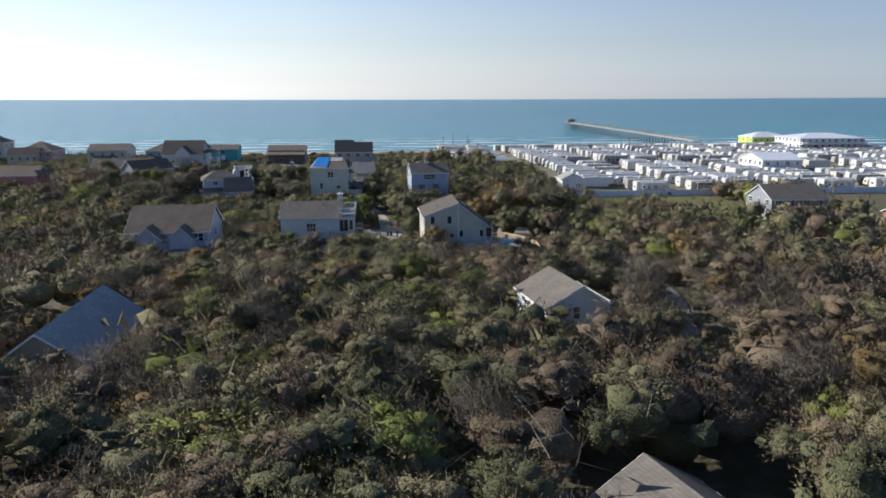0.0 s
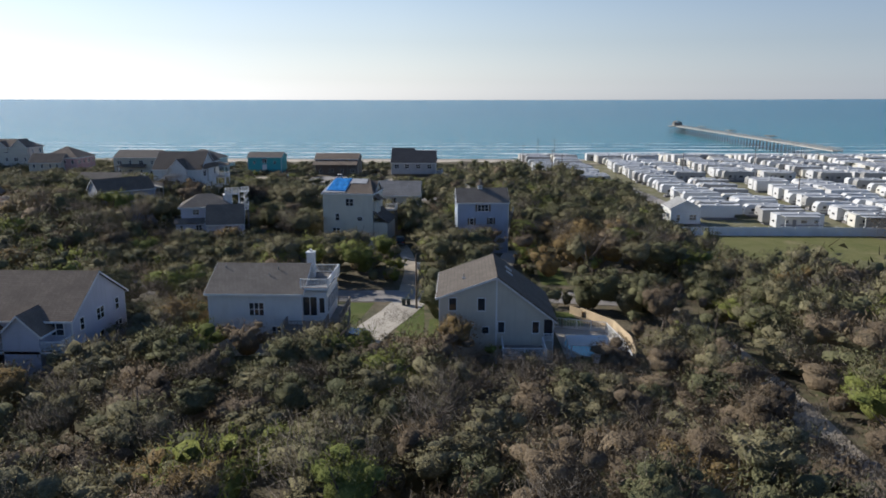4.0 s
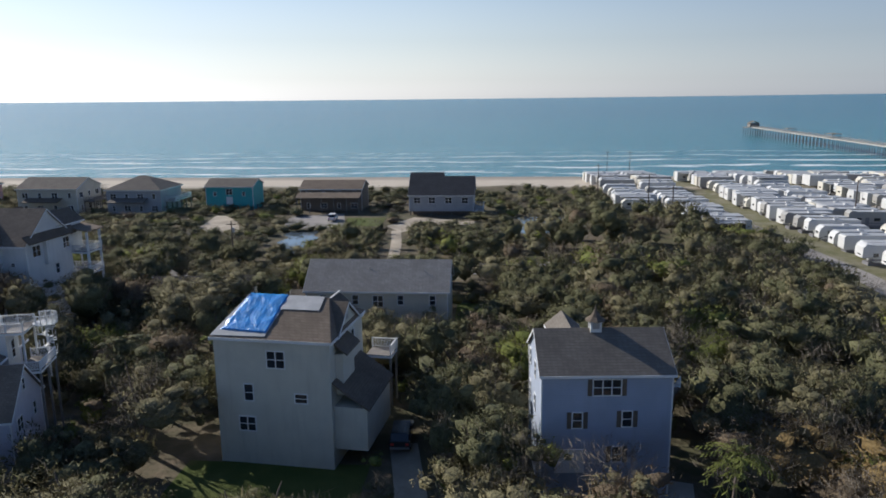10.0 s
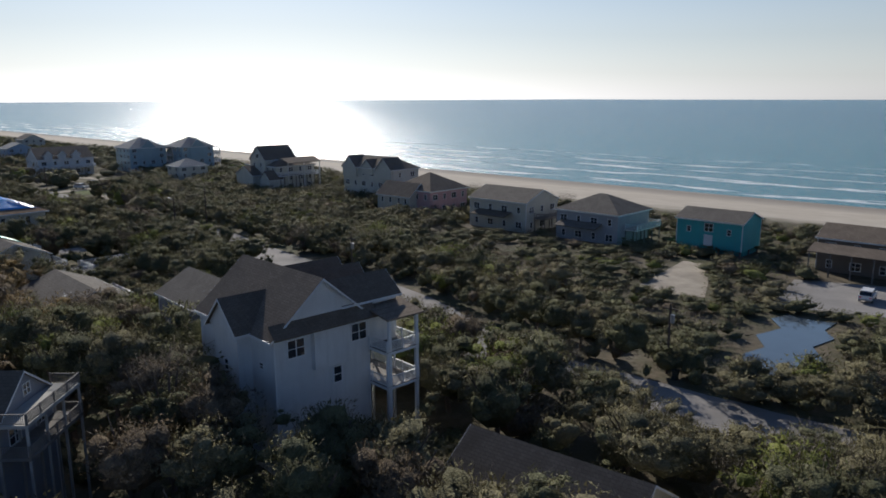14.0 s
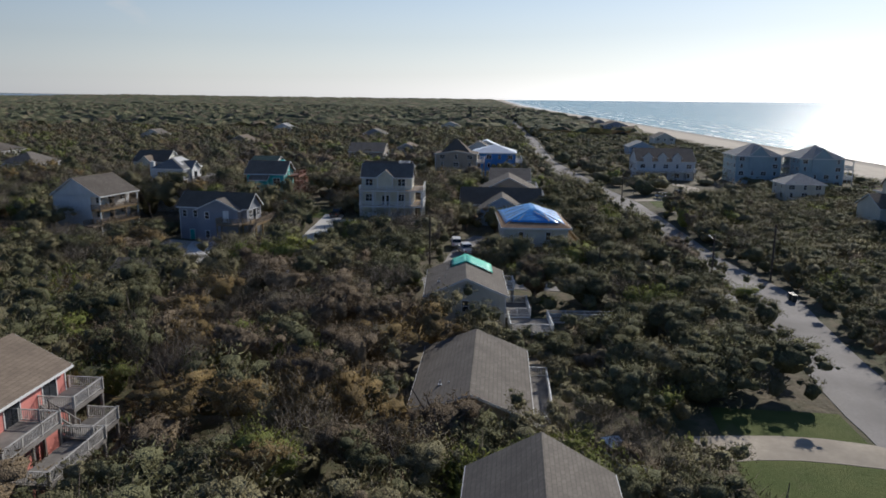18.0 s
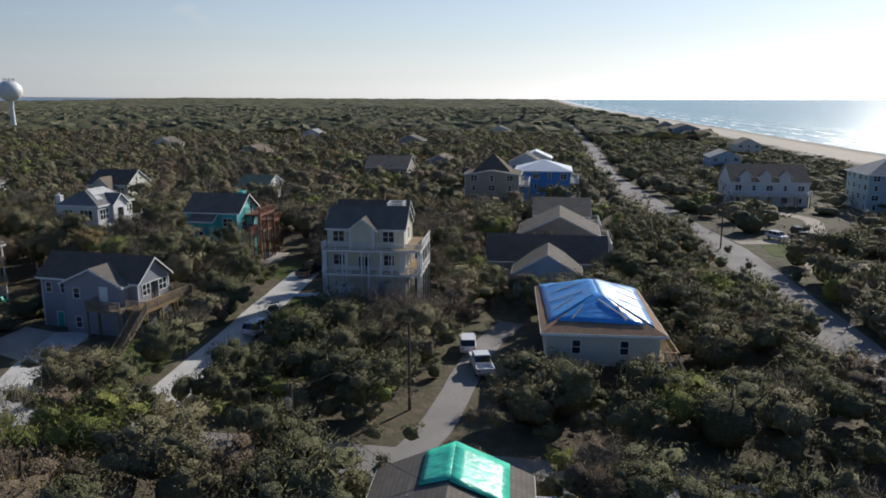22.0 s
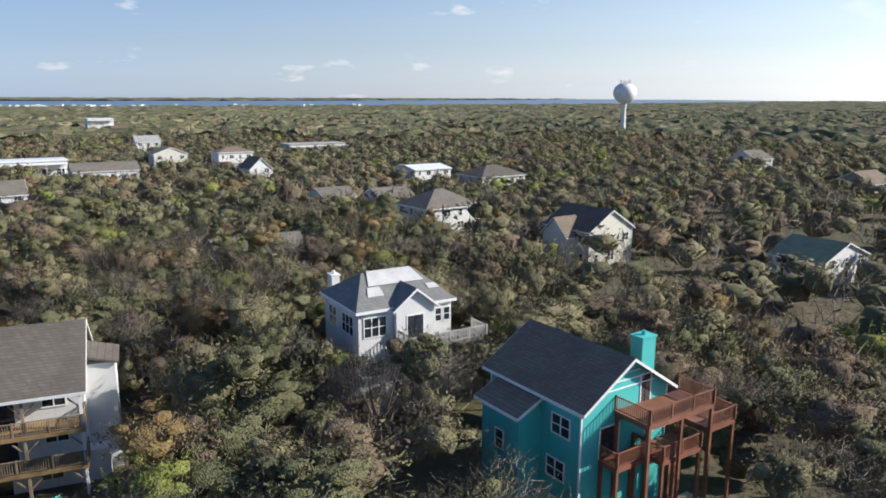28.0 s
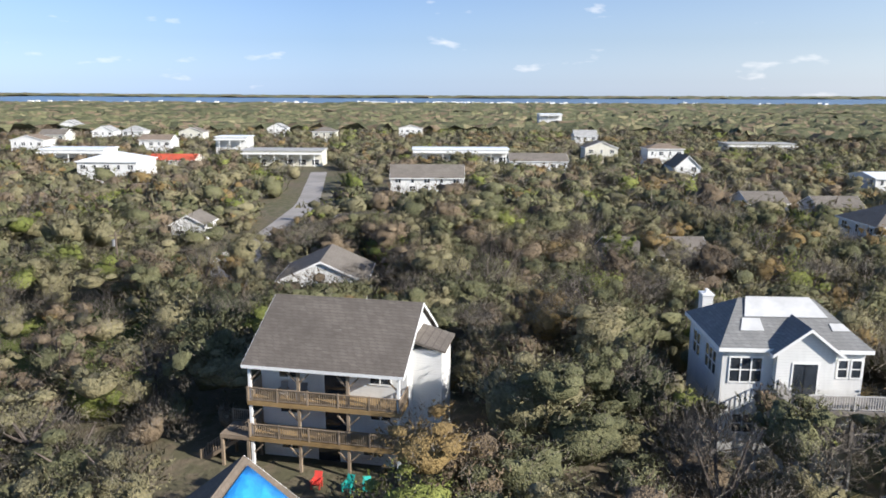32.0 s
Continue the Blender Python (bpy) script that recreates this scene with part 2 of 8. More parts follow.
POLE = plain("pole_wood", (0.13, 0.10, 0.08), 0.9, 0.3, 1.0, 8.0)
PALECON = plain("new_pale_concrete", (0.62, 0.61, 0.58), 0.85, 0.2, 0.25, 5.0)
CONCRETE = plain("driveway_concrete", (0.46, 0.42, 0.355), 0.9, 0.25, 0.25, 5.0)
ASPHALT = plain("sandy_asphalt", (0.30, 0.28, 0.26), 0.95, 0.3, 0.12, 3.0)
SANDROAD = plain("sand_track", (0.44, 0.38, 0.30), 0.95, 0.35, 0.2, 2.0)
BARK = plain("bark", (0.15, 0.12, 0.10), 0.95, 0.4, 1.0, 10.0)
PAPER = plain("roof_underlay", (0.52, 0.52, 0.51), 0.8, 0.2, 0.6, 3.0)
PLASTIC = plain("bin_plastic", (0.03, 0.05, 0.05), 0.5)
RUBBER = plain("rubber", (0.02, 0.02, 0.02), 0.8)
CARWHITE = plain("white_car_paint", (0.80, 0.80, 0.80), 0.25, 0.04, bump=0.0, spec=0.6)
CARBLUE = plain("blue_car_paint", (0.10, 0.22, 0.38), 0.25, 0.06, bump=0.0, spec=0.6)
CARDARK = plain("dark_car_paint", (0.04, 0.045, 0.05), 0.25, 0.06, bump=0.0, spec=0.6)
STEEL = plain("galvanised_steel", (0.45, 0.45, 0.46), 0.45, 0.2, metal=0.7)
RED = plain("red_plastic", (0.75, 0.08, 0.06), 0.5)
GREENP = plain("green_plastic", (0.03, 0.42, 0.36), 0.5)
RVWHITE = plain("trailer_white", (0.66, 0.66, 0.65), 0.4, 0.15, 0.15, 2.0)
RVCREAM = plain("trailer_cream", (0.66, 0.63, 0.55), 0.45, 0.15, 0.15, 2.0)
RVROOF = plain("trailer_roof", (0.46, 0.47, 0.48), 0.6, 0.2, 0.3, 2.0)
# grey for variety, with the shade on trailer sides put into the body colour
RVGREY = plain("trailer_shade_grey", (0.36, 0.35, 0.33), 0.45, 0.15, 0.15, 2.0)
BAND = plain("trailer_band", (0.22, 0.22, 0.24), 0.5)
FENCEW = plain("white_fence_panels", (0.74, 0.76, 0.80), 0.5, 0.15)
FRESHWOOD = plain("fresh_plank", (0.55, 0.43, 0.28), 0.8)


def glass_pane(name, c):
    n = Nodes(name)
    return n.finish(n.mix(n.ramp(n.noise(0.8), 0.3, 0.7), c, tint(c, 2.0)), 0.06, 0.0, None, 0.9)


GLASS = glass_pane("window_glass", (0.018, 0.022, 0.028))
CARGLASS = glass_pane("car_glass", (0.012, 0.014, 0.016))


def tarp_mat(name, c):
    n = Nodes(name)
    cr = n.noise(1.2, 5.0, 0.6, n.mapped((1.6, 0.7, 1.0)))
    a = n.mix(n.ramp(cr, 0.35, 0.7), tint(c, 0.75), tint(c, 1.2))
    return n.finish(a, 0.30, 0.0, n.bump(cr, 0.6, 0.2), 0.6)


TARP = tarp_mat("blue_tarp", (0.03, 0.28, 0.70))
TARPG = tarp_mat("green_tarp", (0.04, 0.62, 0.42))


def ground_mat():
    n = Nodes("sandy_ground")
    a = n.mix(n.ramp(n.noise(0.05, 5.0), 0.35, 0.65), (0.12, 0.10, 0.07), (0.085, 0.09, 0.045))
    a = n.mix(n.ramp(n.noise(0.6, 5.0), 0.45, 0.7), a, (0.17, 0.135, 0.095))
    a = n.mix(n.ramp(n.noise(0.035, 3.0), 0.62, 0.75), a, (0.30, 0.26, 0.20))
    sep = n.add("ShaderNodeSeparateXYZ")
    n.t.links.new(n.pos.outputs["Position"], sep.inputs[0])
    edge = n.math("ADD", sep.outputs[1], n.math("MULTIPLY", n.noise(0.05, 4.0), 40.0))
    sand = n.mix(n.ramp(n.noise(0.15, 4.0), 0.3, 0.7), (0.46, 0.40, 0.32), (0.54, 0.48, 0.40))
    wet = n.mix(n.ramp(sep.outputs[2], -2.9, -3.9), sand, (0.30, 0.26, 0.22))
    a = n.mix(n.ramp(edge, 398.0, 412.0), a, wet)
    return n.finish(a, 0.95, 0.0, n.bump(n.noise(1.5, 5.0), 0.5, 0.3), 0.2)


def lawn_mat(name, c1, c2, bare):
    n = Nodes(name)
    a = n.mix(n.ramp(n.noise(0.25, 5.0), 0.35, 0.65), c1, c2)
    a = n.mix(n.ramp(n.noise(0.12, 4.0), 0.6, 0.75), a, bare)
    a = n.mix(n.math("MULTIPLY", n.noise(6.0, 4.0), 0.4), a, tint(c1, 0.5))
    return n.finish(a, 0.95, 0.0, n.bump(n.noise(8.0, 3.0), 0.8, 0.1), 0.15)


GROUND = ground_mat()
LAWN = lawn_mat("lawn", (0.085, 0.115, 0.030), (0.125, 0.145, 0.045), (0.19, 0.16, 0.09))
FIELD = lawn_mat("dry_field", (0.14, 0.15, 0.05), (0.20, 0.19, 0.08), (0.32, 0.26, 0.15))


def sea_mat():
    n = Nodes("sea_water")
    sep = n.add("ShaderNodeSeparateXYZ")
    n.t.links.new(n.pos.outputs["Position"], sep.inputs[0])
    y = sep.outputs[1]
    deep = n.mix(n.ramp(y, 450.0, 1400.0), (0.045, 0.23, 0.275), (0.004, 0.125, 0.19))
    deep = n.mix(n.ramp(n.noise(1.0, 4.0, 0.55, n.mapped((0.0016, 0.009, 1.0))), 0.35, 0.7), deep, (0.012, 0.17, 0.225))
    # breaking waves run along the shore
    wob = n.math("MULTIPLY", n.noise(0.012, 3.0), 46.0)
    band = n.math("SINE", n.math("MULTIPLY", n.math("ADD", y, wob), 0.21))
    torn = n.noise(1.0, 5.0, 0.65, n.mapped((0.03, 0.16, 1.0)))
    crest = n.math("MULTIPLY", n.ramp(band, 0.55, 0.9), n.ramp(torn, 0.46, 0.54))
    crest = n.math("MULTIPLY", crest, n.ramp(y, 620.0, 530.0))
    swash = n.ramp(n.math("ADD", y, n.math("MULTIPLY", n.noise(0.05, 4.0), 26.0)), 466.0, 452.0)
    foam = n.math("MAXIMUM", crest, n.math("MULTIPLY", swash, n.ramp(n.noise(0.6, 5.0), 0.38, 0.52)))
    a = n.mix(foam, deep, (0.80, 0.82, 0.82))
    wave = n.noise(1.0, 6.0, 0.62, n.mapped((0.10, 0.30, 1.0)))
    nrm = n.bump(wave, 1.0, 1.1)
    return n.finish(a, n.math("MAXIMUM", 0.22, n.math("MULTIPLY", foam, 0.8)), 0.0, nrm, 0.25)


SEAM = sea_mat()
POOL = plain("pool_water", (0.02, 0.34, 0.42), 0.08, 0.25, 0.8, 3.0, bump=0.3, spec=0.6)
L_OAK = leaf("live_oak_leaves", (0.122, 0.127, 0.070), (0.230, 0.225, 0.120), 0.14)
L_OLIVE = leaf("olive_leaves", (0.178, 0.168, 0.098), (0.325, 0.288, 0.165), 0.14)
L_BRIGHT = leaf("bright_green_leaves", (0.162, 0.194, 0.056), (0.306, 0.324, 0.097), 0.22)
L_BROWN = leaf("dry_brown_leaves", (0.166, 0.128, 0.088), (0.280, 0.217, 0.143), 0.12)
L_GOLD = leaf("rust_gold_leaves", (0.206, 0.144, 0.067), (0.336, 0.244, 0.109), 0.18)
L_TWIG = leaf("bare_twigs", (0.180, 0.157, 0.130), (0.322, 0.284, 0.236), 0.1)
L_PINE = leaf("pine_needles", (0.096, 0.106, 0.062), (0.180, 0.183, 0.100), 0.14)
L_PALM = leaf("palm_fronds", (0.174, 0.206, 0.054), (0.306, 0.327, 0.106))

# ---- building helpers ----
ORG = {}
EAST, WEST, NORTH, SOUTH = "E", "W", "N", "S"


class Geo:
    """Gathers boxes, beams and prisms for one mesh."""

    def __init__(self):
        self.v, self.f = [], []

    def quadset(self, vs, fs):
        k = len(self.v)
        self.v += vs
        self.f += [tuple(i + k for i in q) for q in fs]
        return self

    def box(self, x0, x1, y0, y1, z0, z1):
        return self.quadset([(x0, y0, z0), (x1, y0, z0), (x1, y1, z0), (x0, y1, z0), (x0, y0, z1), (x1, y0, z1), (x1, y1, z1), (x0, y1, z1)],
                            [(3, 2, 1, 0), (4, 5, 6, 7), (0, 1, 5, 4), (1, 2, 6, 5), (2, 3, 7, 6), (3, 0, 4, 7)])

    def beam(self, p, q, w, h=None):
        p, q = Vector(p), Vector(q)
        d = (q - p).normalized()
        side = d.cross(Vector((0, 0, 1)))
        side = side.normalized() if side.length > 1e-4 else Vector((1, 0, 0))
        up = side.cross(d).normalized()
        a, b = side * (w / 2), up * ((h or w) / 2)
        vs = [tuple(o + s * a + t * b) for o in (p, q) for s, t in ((-1, -1), (1, -1), (1, 1), (-1, 1))]
        return self.quadset(vs, [(3, 2, 1, 0), (4, 5, 6, 7), (0, 1, 5, 4), (1, 2, 6, 5), (2, 3, 7, 6), (3, 0, 4, 7)])

    def tube(self, p, q, r0, r1=None, n=8):
        p, q = Vector(p), Vector(q)
        r1 = r0 if r1 is None else r1
        d = (q - p).normalized()
        side = d.cross(Vector((0, 0, 1)))
        side = side.normalized() if side.length > 1e-4 else Vector((1, 0, 0))
        up = side.cross(d).normalized()
        vs = []
        for o, r in ((p, r0), (q, r1)):
            for i in range(n):
                a = 2 * math.pi * i / n
                vs.append(tuple(o + side * (r * math.cos(a)) + up * (r * math.sin(a))))
        fs = [(i, (i + 1) % n, n + (i + 1) % n, n + i) for i in range(n)]
        return self.quadset(vs, fs + [tuple(range(n - 1, -1, -1)), tuple(range(n, 2 * n))])

    def prism(self, pts, axis, a, b):
        """A profile of (across, z) drawn out along axis from a to b."""
        n = len(pts)
        vs = [((u, s, z) if axis == "y" else (s, u, z)) for s in (a, b) for u, z in pts]
        fs = [(i, (i + 1) % n, n + (i + 1) % n, n + i) for i in range(n)]
        return self.quadset(vs, fs + [tuple(range(n - 1, -1, -1)), tuple(range(n, 2 * n))])

    def lattice(self, xs, zs, y0, y1, open_cell):
        """A flat frame of one piece: a grid of cells, those for which open_cell(i, j) is true left out."""
        nx, nz = len(xs), len(zs)
        vs = [(x, y, z) for y in (y0, y1) for z in zs for x in xs]
        k, back, fs = (lambda i, j: j * nx + i), nx * nz, []
        full = lambda i, j: 0 <= i < nx - 1 and 0 <= j < nz - 1 and not open_cell(i, j)
        for j in range(nz - 1):
            for i in range(nx - 1):
                if not full(i, j):
                    continue
                c = (k(i, j), k(i + 1, j), k(i + 1, j + 1), k(i, j + 1))
                fs += [c, tuple(v + back for v in c[::-1])]
                for (a, b), o in (((0, 1), (0, -1)), ((1, 2), (1, 0)), ((2, 3), (0, 1)), ((3, 0), (-1, 0))):
                    if not full(i + o[0], j + o[1]):
                        fs.append((c[b], c[a], c[a] + back, c[b] + back))
        return self.quadset(vs, fs)

    def lathe(self, prof, c=(0, 0), n=20):
        """A profile of (radius, z) turned about the vertical through c."""
        vs, fs, m = [], [], len(prof)
        for i in range(n):
            a = 2 * math.pi * i / n
            vs += [(c[0] + r * math.cos(a), c[1] + r * math.sin(a), z) for r, z in prof]
        for i in range(n):
            j = (i + 1) % n
            fs += [(i * m + k, j * m + k, j * m + k + 1, i * m + k + 1) for k in range(m - 1)]
        return self.quadset(vs, fs)

    def mesh(self, name, mat, shift=(0, 0, 0), smooth=False):
        me = bpy.data.meshes.new(name)
        sx, sy, sz = shift
        me.from_pydata([(x - sx, y - sy, z - sz) for x, y, z in self.v], [], self.f)
        me.validate()
        bm = bmesh.new()
        bm.from_mesh(me)
        bmesh.ops.recalc_face_normals(bm, faces=bm.faces)
        if smooth:
            for f in bm.faces:
                f.smooth = True
        bm.to_mesh(me)
        bm.free()
        me.materials.append(mat)
        return me


def thing(name, label, category, x, y, z, group="", kind=""):
    ob = new(name)
    ob.empty_display_size = 0.3
    ob.location = (x, y, z)
    ORG[ob.name] = (x, y, z)
    return tagged(ob, label, category, group, kind)


def part(name, geo, mat, parent, label="", smooth=False):
    """One mesh object under a thing or under a part; geo is in world metres."""
    org = ORG[parent.name]
    ob = new(name, geo.mesh(name, mat, org, smooth))
    ob.parent = parent
    ORG[ob.name] = org
    return tagged(ob, label)


def shared(name, me, parent, loc, turn=0.0, label=""):
    org = ORG[parent.name]
    ob = new(name, me)
    ob.parent = parent
    ob.matrix_basis = pose(loc[0] - org[0], loc[1] - org[1], loc[2] - org[2], 0, 0, turn)
    ORG[ob.name] = (0, 0, 0)
    return tagged(ob, label)


def single(name, geo, mat, label, category, kind="", group="", smooth=False):
    """A thing or piece of the setting that is one mesh."""
    xs, ys, zs = zip(*geo.v)
    o = ((min(xs) + max(xs)) / 2, (min(ys) + max(ys)) / 2, min(zs))
    ob = new(name, geo.mesh(name, mat, o, smooth))
    ob.location = o
    ORG[ob.name] = o
    return tagged(ob, label, category, group, kind)


# ---- parts of houses ----
TURN = {SOUTH: 0, EAST: 90, NORTH: 180, WEST: -90}
WINMESH = {}


def window_meshes(w, h, n, bars, trim):
    key = (round(w, 2), round(h, 2), n, bars, trim.name)
    if key not in WINMESH:
        fr, gl, b = Geo(), Geo(), 0.09
        W = w * n
        xs = [-W / 2 - b, -W / 2]
        for i in range(1, n):
            xs += [-W / 2 + i * w - b / 2, -W / 2 + i * w + b / 2]
        xs += [W / 2, W / 2 + b]
        zs = [-h / 2 - b, -h / 2] + ([-0.03, 0.03] if bars else []) + [h / 2, h / 2 + b]
        fr.lattice(xs, zs, -0.07, 0.02, lambda i, j: i % 2 == 1 and j % 2 == 1)
        gl.box(-W / 2 + 0.01, W / 2 - 0.01, -0.02, 0.012, -h / 2 + 0.01, h / 2 - 0.01)
        WINMESH[key] = fr.mesh("window", trim), gl.mesh("pane", GLASS)
    return WINMESH[key]


def window(h, side, u, at, z, w=0.9, hh=1.5, n=1, bars=True, shutters=None, trim=None, label=""):
    """A framed window on the wall plane `at` of one side; u runs along the wall, z is its middle."""
    fr, gl = window_meshes(w, hh, n, bars, trim or TRIM)
    loc = (u, at, z) if side in "SN" else (at, u, z)
    ob = shared("window", fr, h, loc, TURN[side], label)
    p = new("pane", gl)
    p.parent = ob
    if shutters:
        W = w * n / 2 + 0.12
        for s in (-1, 1):
            x0, x1 = sorted((s * W, s * (W + 0.38)))
            g = Geo().box(x0, x1, -0.05, 0.015, -hh / 2 - 0.05, hh / 2 + 0.05)
            for k in range(6):
                zz = -hh / 2 + (k + 0.5) * hh / 6
                g.box(x0 + 0.05, x1 - 0.05, -0.07, -0.05, zz - 0.05, zz + 0.05)
            c = new("shutter", g.mesh("shutter", shutters))
            c.parent = ob
    return ob


def door(h, side, u, at, z, w=0.95, hh=2.05, mat=None, glazed=False):
    fr = Geo().box(-w / 2 - 0.1, w / 2 + 0.1, -0.05, 0.02, hh, hh + 0.1)
    fr.box(-w / 2 - 0.1, -w / 2, -0.05, 0.02, 0, hh).box(w / 2, w / 2 + 0.1, -0.05, 0.02, 0, hh)
    loc = (u, at, z) if side in "SN" else (at, u, z)
    ob = shared("door", fr.mesh("door", TRIM), h, loc, TURN[side])
    leafg = Geo().box(-w / 2, w / 2, -0.02, 0.02, 0, hh)
    if glazed:
        leafg.box(-0.04, 0.04, -0.05, -0.02, 0, hh)
    else:
        for zz in (0.25, 0.95, 1.5):
            leafg.box(-w / 2 + 0.12, w / 2 - 0.12, -0.035, -0.02, zz, zz + 0.42)
    c = new("leaf", leafg.mesh("leaf", GLASS if glazed else (mat or TRIM)))
    c.parent = ob
    return ob


def lift(prof, d):
    return [(u, z + d) for u, z in prof]


def body(h, x0, x1, y0, y1, zb, prof, axis, wall, roof, ov=0.45, rake=0.35, t=0.16, trim=None, corner=True, name="wall"):
    """Walls drawn up to a roof profile (across, z) and the roof over them, with boards along its edges."""
    a, b = (y0, y1) if axis == "y" else (x0, x1)
    u0, u1 = prof[0][0], prof[-1][0]
    pw = part(name, Geo().prism([(u0, zb), (u1, zb)] + prof[::-1], axis, a, b), wall, h)
    s0 = (prof[1][1] - prof[0][1]) / (prof[1][0] - prof[0][0])
    s1 = (prof[-1][1] - prof[-2][1]) / (prof[-1][0] - prof[-2][0])
    run = [(u0 - ov, prof[0][1] - s0 * ov)] + prof[1:-1] + [(u1 + ov, prof[-1][1] + s1 * ov)]
    lo, hi = lift(run, 0.02), lift(run, 0.02 + t)
    pr = part("roof", Geo().prism(lo + hi[::-1], axis, a - rake, b + rake), roof, h)
    e = Geo()
    lo2, hi2 = lift(run, -0.06), lift(run, t + 0.0)
    for c in (a - rake - 0.04, b + rake + 0.002):
        e.prism(lo2 + hi2[::-1], axis, c, c + 0.038)
    for u, z in (run[0], run[-1]):
        s = -1 if u == run[0][0] else 1
        ua, ub = sorted((u + s * 0.002, u + s * 0.05))
        if axis == "y":
            e.box(ua, ub, a - rake, b + rake, z - 0.06, z + t)
        else:
            e.box(a - rake, b + rake, ua, ub, z - 0.06, z + t)
    part("fascia", e, trim or TRIM, pr)
    if corner:
        for u, zt in ((u0, prof[0][1]), (u1, prof[-1][1])):
            for c in (a, b):
                x, y = (u, c) if axis == "y" else (c, u)
                part("corner_board", Geo().box(x - 0.06, x + 0.06, y - 0.06, y + 0.06, zb, zt - 0.1), trim or TRIM, pw)
    return pw, pr


def gable(h, x0, x1, y0, y1, zb, ze, zr, axis, wall, roof, ridge=None, ze2=None, **k):
    u0, u1 = (x0, x1) if axis == "y" else (y0, y1)
    r = (u0 + u1) / 2 if ridge is None else ridge
    return body(h, x0, x1, y0, y1, zb, [(u0, ze), (r, zr), (u1, ze if ze2 is None else ze2)], axis, wall, roof, **k)


def hip(h, x0, x1, y0, y1, zb, ze, zr, wall, roof, ov=0.5, t=0.14, trim=None, inset=None):
    w = part("wall", Geo().box(x0, x1, y0, y1, zb, ze), wall, h)
    X0, X1, Y0, Y1 = x0 - ov, x1 + ov, y0 - ov, y1 + ov
    dx, dy = X1 - X0, Y1 - Y0
    k = min(dx, dy) / 2 if inset is None else inset
    mx, my = (X0 + X1) / 2, (Y0 + Y1) / 2
    r = [(X0 + k, my), (X1 - k, my)] if dx >= dy else [(mx, Y0 + k), (mx, Y1 - k)]
    vs = [(X0, Y0, ze + 0.01), (X1, Y0, ze + 0.01), (X1, Y1, ze + 0.01), (X0, Y1, ze + 0.01)]
    vs += [(x, y, z + t) for x, y, z in vs] + [(*r[0], zr), (*r[1], zr)]
    if dx >= dy:
        top = [(4, 5, 9, 8), (5, 6, 9), (6, 7, 8, 9), (7, 4, 8)]
    else:
        top = [(4, 5, 8), (5, 6, 9, 8), (6, 7, 9), (7, 4, 8, 9)]
    fs = [(3, 2, 1, 0), (0, 1, 5, 4), (1, 2, 6, 5), (2, 3, 7, 6), (3, 0, 4, 7)] + top
    pr = part("roof", Geo().quadset(vs, fs), roof, h)
    g = Geo()
    for xa, xb, ya, yb in ((X0 - .04, X1 + .04, Y0 - .045, Y0 - .002), (X0 - .04, X1 + .04, Y1 + .002, Y1 + .045), (X0 - .045, X0 - .002, Y0, Y1), (X1 + .002, X1 + .045, Y0, Y1)):
        g.box(xa, xb, ya, yb, ze - 0.12, ze + t)
    part("fascia", g, trim or TRIM, pr)
    return w, pr


def railing(parent, p, q, mat, high=1.0, gap=0.16, name="railing"):
    """Top and bottom rail with balusters and end posts between two floor points."""
    p, q = Vector(p), Vector(q)
    L = (q - p).length
    g = Geo()
    up = Vector((0, 0, 1))
    g.beam(p + up * high, q + up * high, 0.12, 0.05)
    g.beam(p + up * 0.12, q + up * 0.12, 0.06, 0.06)
    n = max(2, int(L / gap))
    for i in range(1, n):
        o = p.lerp(q, i / n)
        g.beam(o + up * 0.12, o + up * high, 0.045)
    m = max(1, round(L / 2.2))
    for i in range(m + 1):
        o = p.lerp(q, i / m)
        g.beam(o, o + up * (high + 0.08), 0.11)
    return part(name, g, mat, parent)


